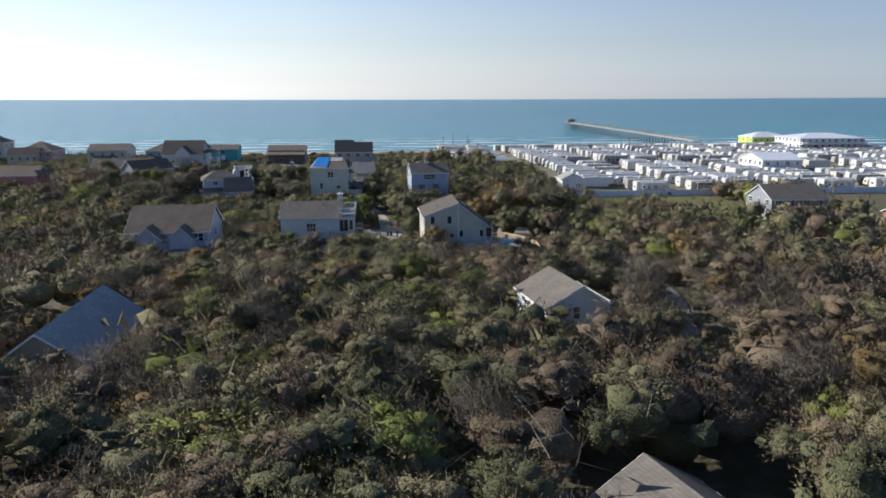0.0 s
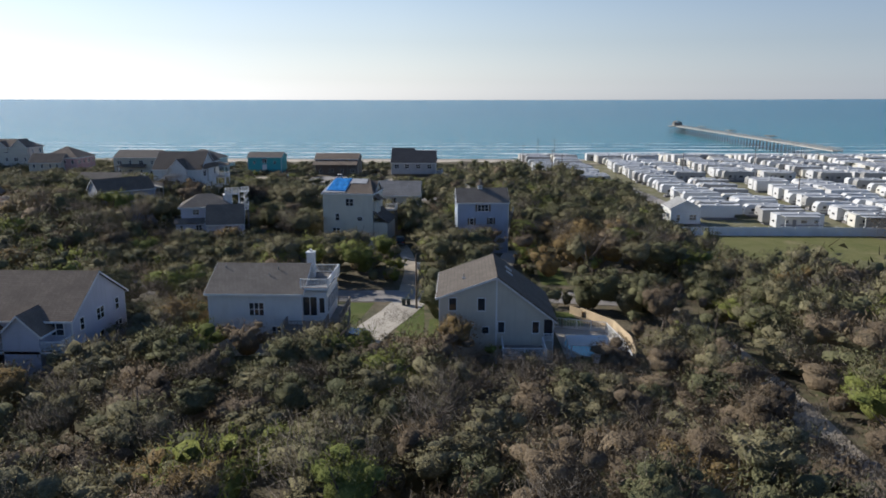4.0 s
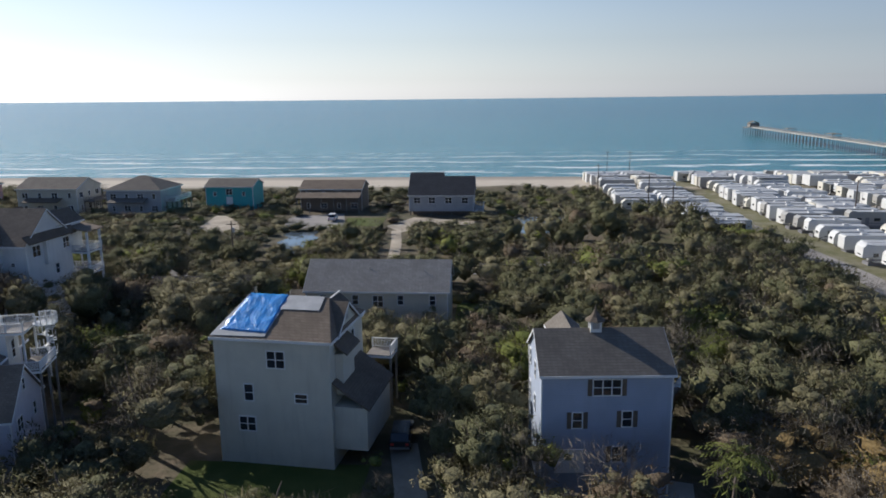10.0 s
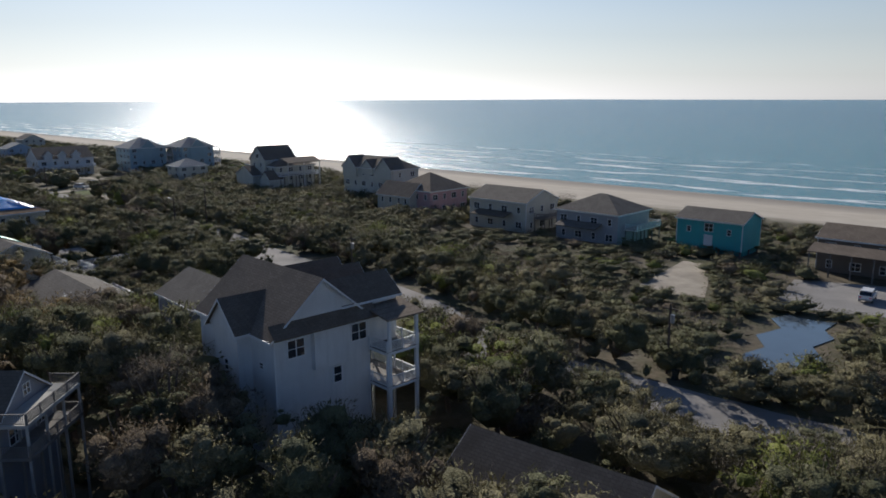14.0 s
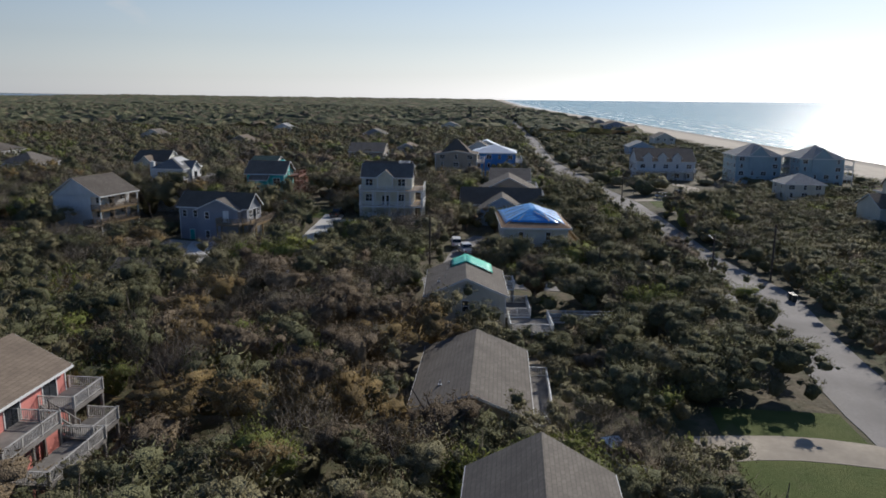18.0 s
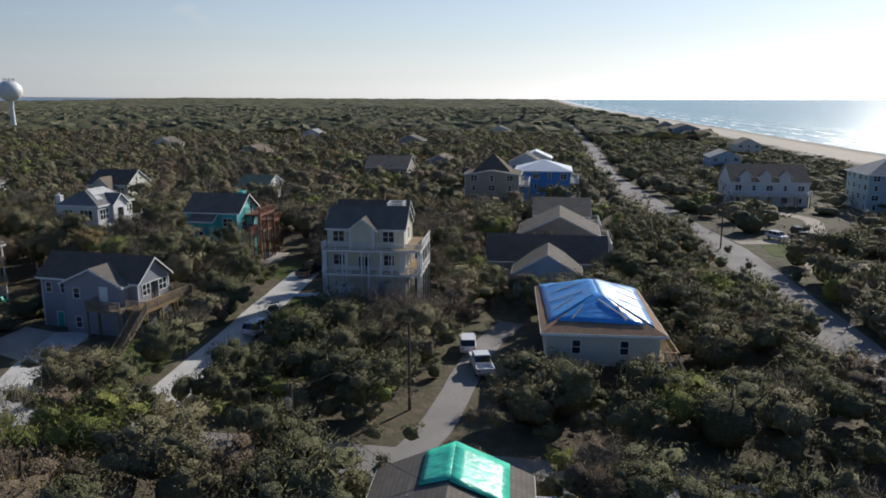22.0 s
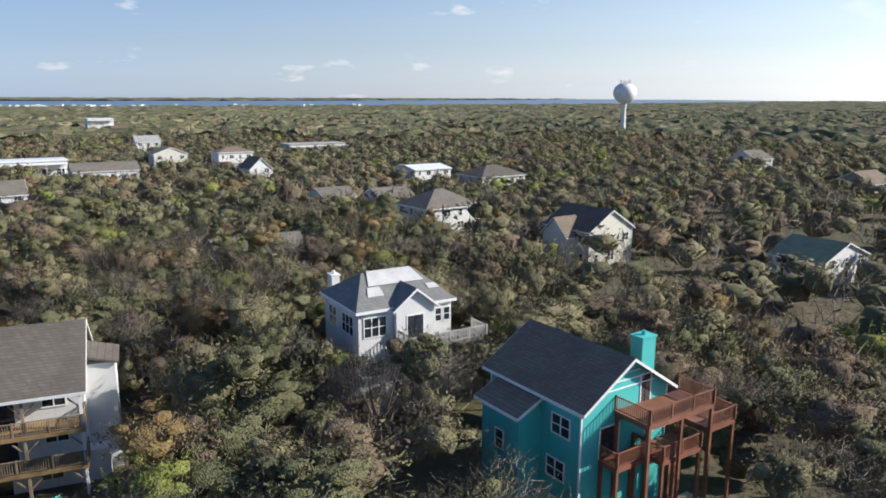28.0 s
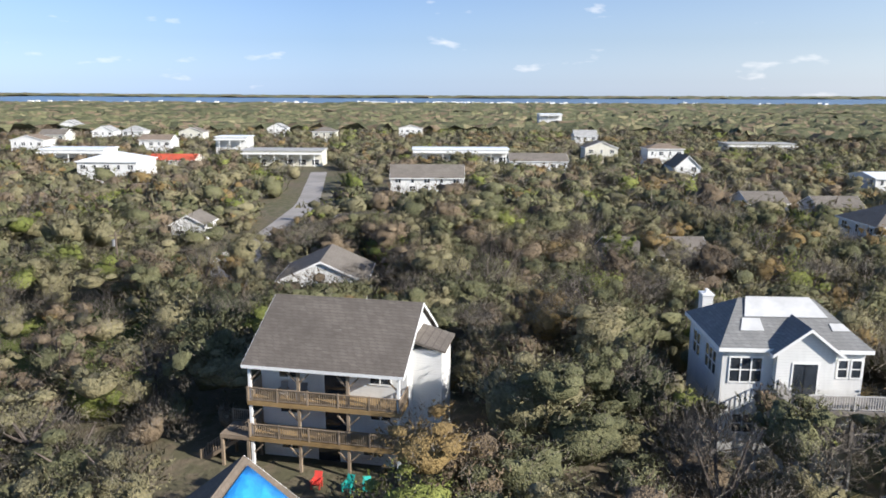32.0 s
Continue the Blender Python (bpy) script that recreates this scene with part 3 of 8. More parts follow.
def deck(h, x0, x1, y0, y1, z, zg, floor=None, rail=None, sides="NESW", posts=True, post=None, high=1.0, skip=()):
    """A planked platform with joists, posts down to zg and railings on the named sides."""
    floor, rail = floor or WOOD, rail or TRIM
    g = Geo()
    n = max(3, int((y1 - y0) / 0.3)) if (x1 - x0) >= (y1 - y0) else max(3, int((x1 - x0) / 0.3))
    long_x = (x1 - x0) >= (y1 - y0)
    lo, hi = (y0, y1) if long_x else (x0, x1)
    top = []
    for i in range(n):
        a, b = lo + (hi - lo) * i / n, lo + (hi - lo) * (i + 1) / n
        top += [(a, z - 0.03), (a + 0.012, z - 0.03), (a + 0.012, z), (b, z)]
    g.prism([(lo, z - 0.05)] + top + [(hi, z - 0.05)], "x" if long_x else "y", *((x0, x1) if long_x else (y0, y1)))
    d = part("deck_floor", g, floor, h)
    g = Geo().box(x0, x1, y0, y0 + 0.06, z - 0.32, z - 0.051).box(x0, x1, y1 - 0.06, y1, z - 0.32, z - 0.051)
    g.box(x0, x0 + 0.06, y0 + 0.06, y1 - 0.06, z - 0.32, z - 0.051).box(x1 - 0.06, x1, y0 + 0.06, y1 - 0.06, z - 0.32, z - 0.051)
    part("joist", g, rail if rail in (TRIM,) else floor, d)
    e = 0.07
    ends = {"S": ((x0, y0 + e), (x1, y0 + e)), "N": ((x0, y1 - e), (x1, y1 - e)), "W": ((x0 + e, y0), (x0 + e, y1)), "E": ((x1 - e, y0), (x1 - e, y1))}
    for s in sides:
        p, q = ends[s]
        railing(h, (*p, z), (*q, z), rail, high)
    if posts:
        nx, ny = max(1, round((x1 - x0) / 3.2)), max(1, round((y1 - y0) / 3.2))
        spots = {(i, j) for i in range(nx + 1) for j in range(ny + 1) if i in (0, nx) or j in (0, ny)}
        for i, j in sorted(spots):
            x, y = x0 + 0.12 + (x1 - x0 - 0.24) * i / nx, y0 + 0.12 + (y1 - y0 - 0.24) * j / ny
            if any(a <= x <= b and c <= y <= dd for a, b, c, dd in skip):
                continue
            part("post", Geo().box(x - 0.1, x + 0.1, y - 0.1, y + 0.1, zg, z - 0.32), post or floor, h)
    return d


def steps(h, top, foot, wide, mat, rail=None):
    """A straight flight between two floor points."""
    a, b = Vector(top), Vector(foot)
    n = max(2, round(abs(a.z - b.z) / 0.18))
    d = Vector((b.x - a.x, b.y - a.y, 0)).normalized()
    s = Vector((-d.y, d.x, 0)) * (wide / 2)
    g = Geo()
    for i in range(n):
        o = a.lerp(b, (i + 0.5) / n)
        g.beam(o - s, o + s, 0.3, 0.05)
    for k in (-1, 1):
        g.beam(a + s * k, b + s * k, 0.06, 0.26)
    st = part("stair", g, mat, h)
    for k in (-1, 1):
        railing(st, a + s * k, b + s * k, rail or mat, 0.95, 0.25)
    return st


def chimney(h, x, y, w, d, z0, z1, mat, cap=None):
    c = part("chimney", Geo().box(x - w / 2, x + w / 2, y - d / 2, y + d / 2, z0, z1), mat, h)
    g = Geo().box(x - w / 2 - .07, x + w / 2 + .07, y - d / 2 - .07, y + d / 2 + .07, z1, z1 + 0.14)
    g.tube((x, y, z1 + .14), (x, y, z1 + .45), 0.16, 0.16, 10)
    part("cap", g, cap or TRIM, c)


def vent(h, x, y, z, r=0.07, l=0.5):
    part("roof_vent", Geo().tube((x, y, z - 0.2), (x, y, z + l), r, r, 8).box(x - .2, x + .2, y - .2, y + .2, z - .18, z - .02), STEEL, h)


def patch(h, pts, mat, name="tarp", nx=8, ny=6, rough=0.05, up=0.22, label=""):
    """A sheet lying on a roof slope between four corners, with folds and a real thickness."""
    a, b, c, d = [Vector(p) for p in pts]
    nrm = (b - a).cross(d - a).normalized()
    nrm = nrm if nrm.z > 0 else -nrm
    g = Geo()
    vs, fs = [], []
    for lay in (0, 1):
        for j in range(ny + 1):
            for i in range(nx + 1):
                s, t = i / nx, j / ny
                o = a.lerp(b, s).lerp(d.lerp(c, s), t)
                w = noise.noise(o * 1.7) * rough
                if i in (0, nx) or j in (0, ny):
                    o = o + (b - a).normalized() * noise.noise(o * 2.3) * rough * 3
                o = o + nrm * (w + (0.03 if lay else -0.02)) + Vector((0, 0, up))
                vs.append(tuple(o))
    m, k = nx + 1, (nx + 1) * (ny + 1)
    for j in range(ny):
        for i in range(nx):
            q = (j * m + i, j * m + i + 1, (j + 1) * m + i + 1, (j + 1) * m + i)
            fs += [tuple(v + k for v in q), q[::-1]]
    rim = [i for i in range(nx)] + [j * m + nx for j in range(ny)] + [ny * m + i for i in range(nx, 0, -1)] + [j * m for j in range(ny, 0, -1)]
    for i, v in enumerate(rim):
        w = rim[(i + 1) % len(rim)]
        fs.append((v, w, w + k, v + k))
    g.quadset(vs, fs)
    return part(name, g, mat, h, label, smooth=mat is not PAPER)

# ---- ground, sea, roads ----
def smooth(a, b, v):
    k = np.clip((v - a) / (b - a), 0.0, 1.0)
    return k * k * (3 - 2 * k)


def shore(x):
    """How much nearer the shore lies in the west."""
    return -0.008 * np.maximum(0.0, -100.0 - x)


# the lanes west of the bend are drawn square to the beach road there, which turns a little against the eastern ones
BEND, BEND_AT = radians(-2.4), (-12.4, 214.1)


def western(x, y):
    return ((x < -70) & (y < 300)) | (x < -232) | (y < 0)


def swing(x, y, a=BEND):
    """Turn points about the bend."""
    dx, dy = x - BEND_AT[0], y - BEND_AT[1]
    return BEND_AT[0] + math.cos(a) * dx - math.sin(a) * dy, BEND_AT[1] + math.sin(a) * dx + math.cos(a) * dy


def laid(pts):
    return [swing(x, y) if western(x, y) else (x, y) for x, y in pts]


def drawn(x, y):
    """Places on the plan as it was before the western part was turned."""
    u, v = swing(x, y, -BEND)
    k = western(u, v)
    return np.where(k, u, x), np.where(k, v, y)



def land(x, y):
    """Height of the ground."""
    x, y = np.asarray(x, float), np.asarray(y, float)
    z = -2.3 * smooth(-55, -15, x) * (0.6 + 0.4 * smooth(138, 160, y))
    z = z * (1 - smooth(215, 300, y)) - 1.0 * smooth(215, 300, y) * smooth(-320, -150, x)
    ye = y + shore(x)
    z = z + 1.6 * np.exp(-((ye - 380) / 9.0) ** 2) * (0.6 + 0.4 * np.sin(x * 0.11) * np.sin(x * 0.043 + 1))
    z = z + (-4.0 - z) * smooth(388, 452, ye) - 6.0 * smooth(446, 540, ye)
    r = np.hypot(x + 100, y - 220)
    return z + 15.0 * np.clip((r - 2000) / 2400, 0, 2) ** 1.4 * (y < 430)


def ground_z(x, y):
    return float(land(x, y))


def sheet(name, xs, ys, fz, mat, label, category):
    X, Y = np.meshgrid(xs, ys)
    Z = fz(X, Y)
    me = bpy.data.meshes.new(name)
    nx, ny = len(xs), len(ys)
    i = np.arange(nx * ny).reshape(ny, nx)
    f = np.stack([i[:-1, :-1], i[:-1, 1:], i[1:, 1:], i[1:, :-1]], -1).reshape(-1, 4)
    me.from_pydata(np.stack([X, Y, Z], -1).reshape(-1, 3).tolist(), [], f.tolist())
    me.materials.append(mat)
    for p in me.polygons:
        p.use_smooth = True
    return tagged(new(name, me), label, category, kind="structure")


gx = np.concatenate([np.linspace(-4500, -520, 40), np.arange(-500, 320, 7.0), np.linspace(330, 4400, 34)])
gy = np.concatenate([np.linspace(-4400, -260, 44), np.arange(-240, 545, 6.0)])
sheet("ground", gx, gy, land, GROUND, "sandy coastal ground with leaf litter and a pale beach", "ground")


def sea_z(x, y):
    r = np.hypot(x + 100, y - 220)
    return SEA + 19.0 * np.clip((r - 1200) / 3300, 0, 2) ** 1.3


sx = np.concatenate([np.linspace(-4500, -700, 30), np.linspace(-650, 500, 60), np.linspace(550, 4400, 30)])
sy = np.concatenate([np.linspace(405, 600, 40), np.linspace(620, 4500, 50)])
sheet("sea", sx, sy, sea_z, SEAM, "blue-green sea with lines of white surf along the beach", "sea")
SOUND = plain("sound_water", (0.10, 0.16, 0.24), 0.3, 0.3, 0.004, 0.05, bump=0.0)
sheet("sound_water", np.linspace(-4200, 1500, 40), np.linspace(-3300, -1750, 12), lambda x, y: land(x, y) + 1.5, SOUND, "pale blue sound behind the island", "water")


def strip(name, pts, wide, mat, label, category, up=0.06):
    """A road along a line, laid over the ground with a small kerb edge."""
    P = [Vector((*p, 0)) for p in pts]
    fine = []
    for a, b in zip(P, P[1:]):
        n = max(1, int((b - a).length / 3))
        fine += [a.lerp(b, i / n) for i in range(n)]
    fine.append(P[-1])
    for _ in range(3):
        fine = [fine[0]] + [(fine[i - 1] + fine[i] * 2 + fine[i + 1]) / 4 for i in range(1, len(fine) - 1)] + [fine[-1]]
    g, vs, fs = Geo(), [], []
    for i, p in enumerate(fine):
        d = (fine[min(i + 1, len(fine) - 1)] - fine[max(i - 1, 0)]).normalized()
        s = Vector((-d.y, d.x, 0))
        w = wide / 2 * (1 + 0.08 * noise.noise(p * 0.3))
        for k, dz in ((-1.0, -0.25), (-1.0, up), (-0.33, up + 0.03), (0.33, up + 0.03), (1.0, up), (1.0, -0.25)):
            q = p + s * (w * k)
            vs.append((q.x, q.y, ground_z(q.x, q.y) + dz))
    for i in range(len(fine) - 1):
        for k in range(5):
            a = i * 6 + k
            fs.append((a, a + 1, a + 7, a + 6))
    g.quadset(vs, fs)
    return single(name, g, mat, label, category, kind="structure")


def patch_ground(name, pts, mat, label, category, up=0.05, cell=2.0):
    """A lawn or pad bounded by a polygon, following the ground."""
    bm = bmesh.new()
    vs = [bm.verts.new((x, y, 0)) for x, y in pts]
    f = bm.faces.new(vs)
    if f.normal.z < 0:
        f.normal_flip()
    xs, ys = [p[0] for p in pts], [p[1] for p in pts]
    for v0, v1, ax in ((min(xs), max(xs), (1, 0, 0)), (min(ys), max(ys), (0, 1, 0))):
        c = v0 + cell
        while c < v1:
            bmesh.ops.bisect_plane(bm, geom=bm.verts[:] + bm.edges[:] + bm.faces[:], plane_co=Vector(ax) * c, plane_no=ax)
            c += cell
    for v in bm.verts:
        v.co.z = ground_z(v.co.x, v.co.y) + up
    skirt = bmesh.ops.extrude_edge_only(bm, edges=[e for e in bm.edges if e.is_boundary])
    for v in skirt["geom"]:
        if isinstance(v, bmesh.types.BMVert):
            v.co.z -= 0.35
    bmesh.ops.recalc_face_normals(bm, faces=bm.faces)
    me = bpy.data.meshes.new(name)
    bm.to_mesh(me)
    bm.free()
    me.materials.append(mat)
    return tagged(new(name, me), label, category, kind="structure")


ROADS = [
    ("road", [(-48, 166), (-20, 166), (0, 166.5), (24, 167), (38, 165)], 6.6, ASPHALT, "grey sandy asphalt lane with worn edges", "road"),
    ("track", [(36, 166), (43.4, 165.5), (44.1, 160), (44.7, 153.5), (45.2, 143), (46, 124), (45.6, 112)], 3.4, SANDROAD, "pale sandy track through the scrub", "track"),
    ("road", [(45.6, 113), (44.6, 102), (40.2, 88.7), (36, 76), (33, 62)], 5.2, ASPHALT, "shaded asphalt lane through dense scrub", "road"),
    ("road", [(38, 275), (8, 273), (-30, 268), (-58, 265), (-80, 271), (-92, 273), (-116, 273.4), (-136, 275), (-158, 278), (-182, 274), (-224, 273), (-253, 271.5), (-276, 267.5), (-383, 257), (-544, 257), (-876, 250), (-1300, 240)], 7.8, ASPHALT, "pale grey beach road with sandy edges", "road"),
    ("driveway", [(5.4, 164), (4.0, 157), (1.6, 149), (0.2, 139)], 5.2, CONCRETE, "pale concrete driveway", "driveway"),
    ("driveway", [(23, 169), (20.7, 182), (21.6, 193), (23.4, 201.5)], 3.0, CONCRETE, "concrete driveway to the blue house", "driveway"),
    ("driveway", [(4.4, 169), (4.4, 184), (3.4, 191), (1.4, 202), (0.4, 207)], 2.6, SANDROAD, "sandy gravel driveway", "driveway"),
    ("driveway", [(-155, 201.6), (-163, 201.4), (-172, 200.4), (-183, 200.2), (-197, 198.6), (-207, 198.2), (-219, 197.2)], 4.6, PALECON, "long pale concrete driveway", "driveway"),
    ("driveway", [(-156, 226), (-160, 228), (-169, 228.8), (-186, 230), (-196, 233)], 3.2, ASPHALT, "grey gravel driveway with worn ruts", "driveway"),
    ("road", [(-157, 198), (-157, 222), (-157, 250), (-155, 273)], 5.0, ASPHALT, "narrow asphalt side lane", "road"),
    ("driveway", [(-156, 192), (-166, 184.5), (-176, 181), (-183, 179.5)], 4.6, PALECON, "pale concrete driveway to the grey house", "driveway"),
    ("driveway", [(-105, 254), (-107, 262), (-105, 271)], 4.5, SANDROAD, "worn sandy driveway", "driveway"),
    ("driveway", [(-10, 272), (-12, 295), (-14, 308)], 2.2, SANDROAD, "sandy lane towards the beach houses", "driveway"),
    ("road", [(-165.6, 106), (-165.5, 92), (-165.3, 66), (-165.6, 28), (-161, -10), (-156, -50)], 5.6, ASPHALT, "grey side street between gardens", "road"),
    ("driveway", [(-258, 275), (-262, 292), (-290, 300), (-318, 283)], 4.0, SANDROAD, "sandy drive to the big beach house", "driveway"),
    ("driveway", [(-221, 273), (-228, 262), (-224, 252)], 7.0, CONCRETE, "wide pale parking bay", "driveway"),
    ("park_road", [(70, 224), (70.2, 268), (67.6, 290), (66, 318), (65, 430)], 4.6, ASPHALT, "grey park lane beside the trailers", "road"),
]
ROADS = [(nm, laid(pts), *rest) for nm, pts, *rest in ROADS]
for args in ROADS:
    strip(*args)
LAWNS = [
    ("lawn", [(-6, 151), (-1.2, 151), (0, 162.6), (-8, 162.6)], LAWN, "mown green lawn beside a driveway"),
    ("lawn", [(4.6, 143), (8.6, 143), (7.6, 162), (5, 162)], LAWN, "narrow strip of mown lawn"),
    ("lawn", [(8.8, 130), (10.2, 130), (10.2, 154), (8.8, 154)], LAWN, "strip of grass along a house wall"),
    ("lawn", [(24, 151), (30, 151), (29, 158), (23, 160)], LAWN, "small lawn by the pool fence"),
    ("lawn", [(26.5, 174), (31, 174), (31, 196), (27, 199)], LAWN, "patch of lawn beside a driveway"),
    ("field", [(60, 172), (100, 168), (112, 190), (104, 218.6), (62, 218.6)], FIELD, "dry grass field with bare sandy patches"),
    ("lawn", [(-18, 194), (-2, 196), (-2, 203), (-18, 203)], LAWN, "shaded lawn before a house"),
    ("lawn", [(-114, 257), (-101, 256), (-80, 258), (-80, 266), (-100, 268.6), (-114, 269)], LAWN, "bright green lawn beside the road"),
    ("lawn", [(-203, 200.8), (-190, 202), (-188, 207), (-196.5, 207.5), (-203, 205)], LAWN, "curved lawn beside a driveway"),
    ("lawn", [(-176, 184), (-168, 186), (-166, 196), (-183, 197), (-184, 190)], LAWN, "rough grass beside a deck"),
    ("lawn", [(-222, 189), (-214, 190.5), (-213, 196.4), (-224, 196), (-227, 191)], LAWN, "green lawn behind a house"),
    ("lawn", [(-183, 252), (-174, 252), (-174, 262), (-183, 262)], LAWN, "patch of lawn behind a house"),
    ("pad", [(-228, 186), (-219.5, 184.5), (-219, 188), (-228, 190)], CONCRETE, "pale concrete patio"),
    ("pad", [(-41, 309), (-27, 314), (-31, 333), (-44, 328)], ASPHALT, "pale parking pad before a beach house"),
    ("pad", [(-60.5, 302.5), (-50, 307), (-55, 320), (-60, 329), (-64, 329)], SANDROAD, "pale sandy parking pad before a beach house"),
    ("pad", [(-17, 314), (-12.5, 306), (-6, 317), (3, 316), (4, 321), (-12, 327)], SANDROAD, "pale parking pad before a beach house"),
    ("lawn", [(-26.4, 312), (-18.2, 315), (-19, 326), (-29, 326)], LAWN, "patch of green lawn between beach houses"),
    ("lawn", [(3, 239), (9, 240), (9, 252), (3, 252)], LAWN, "patch of lawn beside a long house"),
    ("pad", [(-184, 172), (-176, 172), (-172, 182), (-181, 183)], CONCRETE, "concrete parking apron"),
    ("pool_deck", [(25.4, 135), (32, 135), (33, 150), (25.4, 151)], CONCRETE, "grey pool terrace"),
    ("lawn", [(-160, 112), (-149, 114), (-147, 147), (-163, 149), (-165, 130)], LAWN, "open grass under trees"),
    ("lawn", [(-150, 86), (-163.6, 85), (-164, 107), (-150, 108)], LAWN, "rough grass under trees beside a side street"),
    ("lawn", [(-262, 279), (-246, 279), (-244, 286), (-260, 288)], LAWN, "roadside patch of grass"),
    ("sand_lot", [(-246, 283), (-228, 281), (-224, 292), (-242, 298)], SANDROAD, "bare sandy building lot"),
]
LAWNS = [(nm, laid(pts), m, lab) for nm, pts, m, lab in LAWNS]
for nm, pts, m, lab in LAWNS:
    patch_ground(nm, pts, m, lab, nm.replace("_", " "), 0.035 if "lawn" in nm or nm == "field" else 0.045)
patch_ground("park_ground", [(56, 219.8), (268, 219.8), (275, 425), (48, 432)], lawn_mat("park_grass", (0.16, 0.16, 0.08), (0.26, 0.24, 0.17), (0.36, 0.33, 0.28)), "worn grass and gravel of the trailer park", "ground", 0.03, 12.0)

# ---- houses ----
def house(label, x, y, z, group=""):
    return thing("house", label, "house", x, y, z, group)


def wins(h, side, at, rows, **k):
    """rows of (u, z, w, h, n)."""
    for u, z, w, hh, n in rows:
        window(h, side, u, at, z, w, hh, n, **k)


def lean_to(h, pts, axis, a, b, mat, name="pent_roof"):
    return part(name, Geo().prism(pts, axis, a, b), mat, h)


def pull(h, c, k):
    """Scale a finished house about a point."""
    h.scale = (k, k, k)
    h.location = Vector(c) + (Vector(h.location) - Vector(c)) * k


STAND = ("wall", "post", "column", "tower", "ground_storey", "corner_board", "chimney", "bay", "wing", "lower_wall", "gable_wing", "rear_wing")


def settle(h, c, d, turn=0.0, k=1.0):
    """Shift, turn and scale a finished house about a point, then draw its walls and posts down into the ground."""
    c, m = Vector(c), Matrix.Rotation(radians(turn), 3, "Z")
    h.location = c + Vector(d) + m @ ((Vector(h.location) - c) * k)
    h.rotation_euler = (0, 0, h.rotation_euler.z + radians(turn))
    h.scale = h.scale * k
    low = min(ground_z(h.location.x + a, h.location.y + b) for a in (-7, 0, 7) for b in (-6, 0, 6)) - 0.25
    drop = (h.location.z - low) / h.scale.z
    if drop > 0:
        for ob in h.children_recursive:
            if ob.type == "MESH" and ob.name.split(".")[0] in STAND:
                for v in ob.data.vertices:
                    if v.co.z < 0.12:
                        v.co.z -= drop


def moved(h, p):
    """Where a point of a house lies after the house was settled."""
    return h.matrix_basis @ (Vector(p) - Vector(ORG[h.name]))


# white house with a roof lookout and sunroom
h = house("white house with grey roof, chimney and railed lookout deck", -10, 141.5, -2.7)
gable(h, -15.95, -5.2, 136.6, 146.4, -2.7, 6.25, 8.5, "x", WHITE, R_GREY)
wins(h, "S", 136.6, [(-10.4, 4.3, 0.55, 1.5, 3), (-13.4, 1.6, 0.5, 1.2, 2), (-8.2, 1.6, 0.5, 1.2, 2)], trim=TRIM)
wins(h, "W", -15.95, [(139.4, 4.2, 0.9, 1.4, 1), (143.6, 4.2, 0.9, 1.4, 1)])
part("sunroom", Geo().box(-5.2, -2.4, 137.6, 144.6, 2.4, 6.2), WHITE, h)
wins(h, "S", 137.6, [(-4.4, 4.4, 0.8, 2.2, 2), (-3.0, 4.5, 0.6, 1.8, 1)], bars=False)
wins(h, "E", -2.4, [(138.6 + 1.7 * i, 4.5, 0.75, 1.8, 2) for i in range(4)], bars=False)
deck(h, -5.3, -2.1, 137.1, 144.8, 6.75, 6.4, GREYWOOD, TRIM, "NES", posts=False)
deck(h, -6.9, -2.2, 134.6, 137.5, 2.5, -2.7, GREYWOOD, GREYWOOD, "SEW")
deck(h, -2.4, -0.9, 137.5, 145.2, 2.5, -2.7, GREYWOOD, GREYWOOD, "EN")
part("deck_skirt", Geo().box(-6.8, -2.3, 134.7, 134.8, -0.6, 2.1), GREYWOOD, h)
steps(h, (-0.7, 140.3, 2.5), (-0.7, 134.3, -2.0), 1.05, GREYWOOD)
chimney(h, -5.1, 142.45, 0.9, 1.05, 1, 9.75, WHITE)
vent(h, -8.6, 140.3, 8.0)
vent(h, -9.4, 139.2, 7.4)
vent(h, -15.0, 140.6, 8.1)
for i in range(4):
    part("post", Geo().box(-2.3, -2.05, 138 + 2.2 * i, 138.25 + 2.2 * i, -2.7, 2.2), GREYWOOD, h)

# beige saltbox house
h = house("tall beige-sided house with tan and charcoal asymmetric gable roof", 17.5, 144.3, -4.2)
gable(h, 10.6, 24.2, 138, 150.5, -4.2, 4.9, 7.35, "y", BEIGE, R_TAN, ridge=17.4, ze2=2.2)
lean_to(h, [(17.42, 7.56), (24.7, 2.06), (24.7, 2.20), (17.42, 7.72)], "y", 137.6, 150.9, R_DARK, "roof_slope")
wins(h, "S", 138, [(12.2, 4.1, 0.85, 1.5, 1), (15.6, 4.1, 0.85, 1.5, 1), (12.4, 0.9, 0.75, 0.8, 1), (16.1, 0.9, 0.75, 0.8, 1), (18.0, 1.3, 0.75, 1.3, 1), (22.1, 1.3, 0.75, 1.4, 1), (14.4, 1.5, 0.6, 0.25, 1)], bars=False)
part("trim_board", Geo().box(17.3, 17.5, 137.93, 137.99, -4.2, 7.2), TRIM, h)
part("screened_porch", Geo().box(23.1, 24.1, 137.95, 138.0, 0.3, 2.3), GLASS, h)
railing(h, (23.1, 137.9, -0.4), (24.15, 137.9, -0.4), TRIM, 0.95, 0.13)
part("louvre", Geo().box(20.6, 23.2, 137.92, 138.0, -1.6, -1.25), GLASS, h)
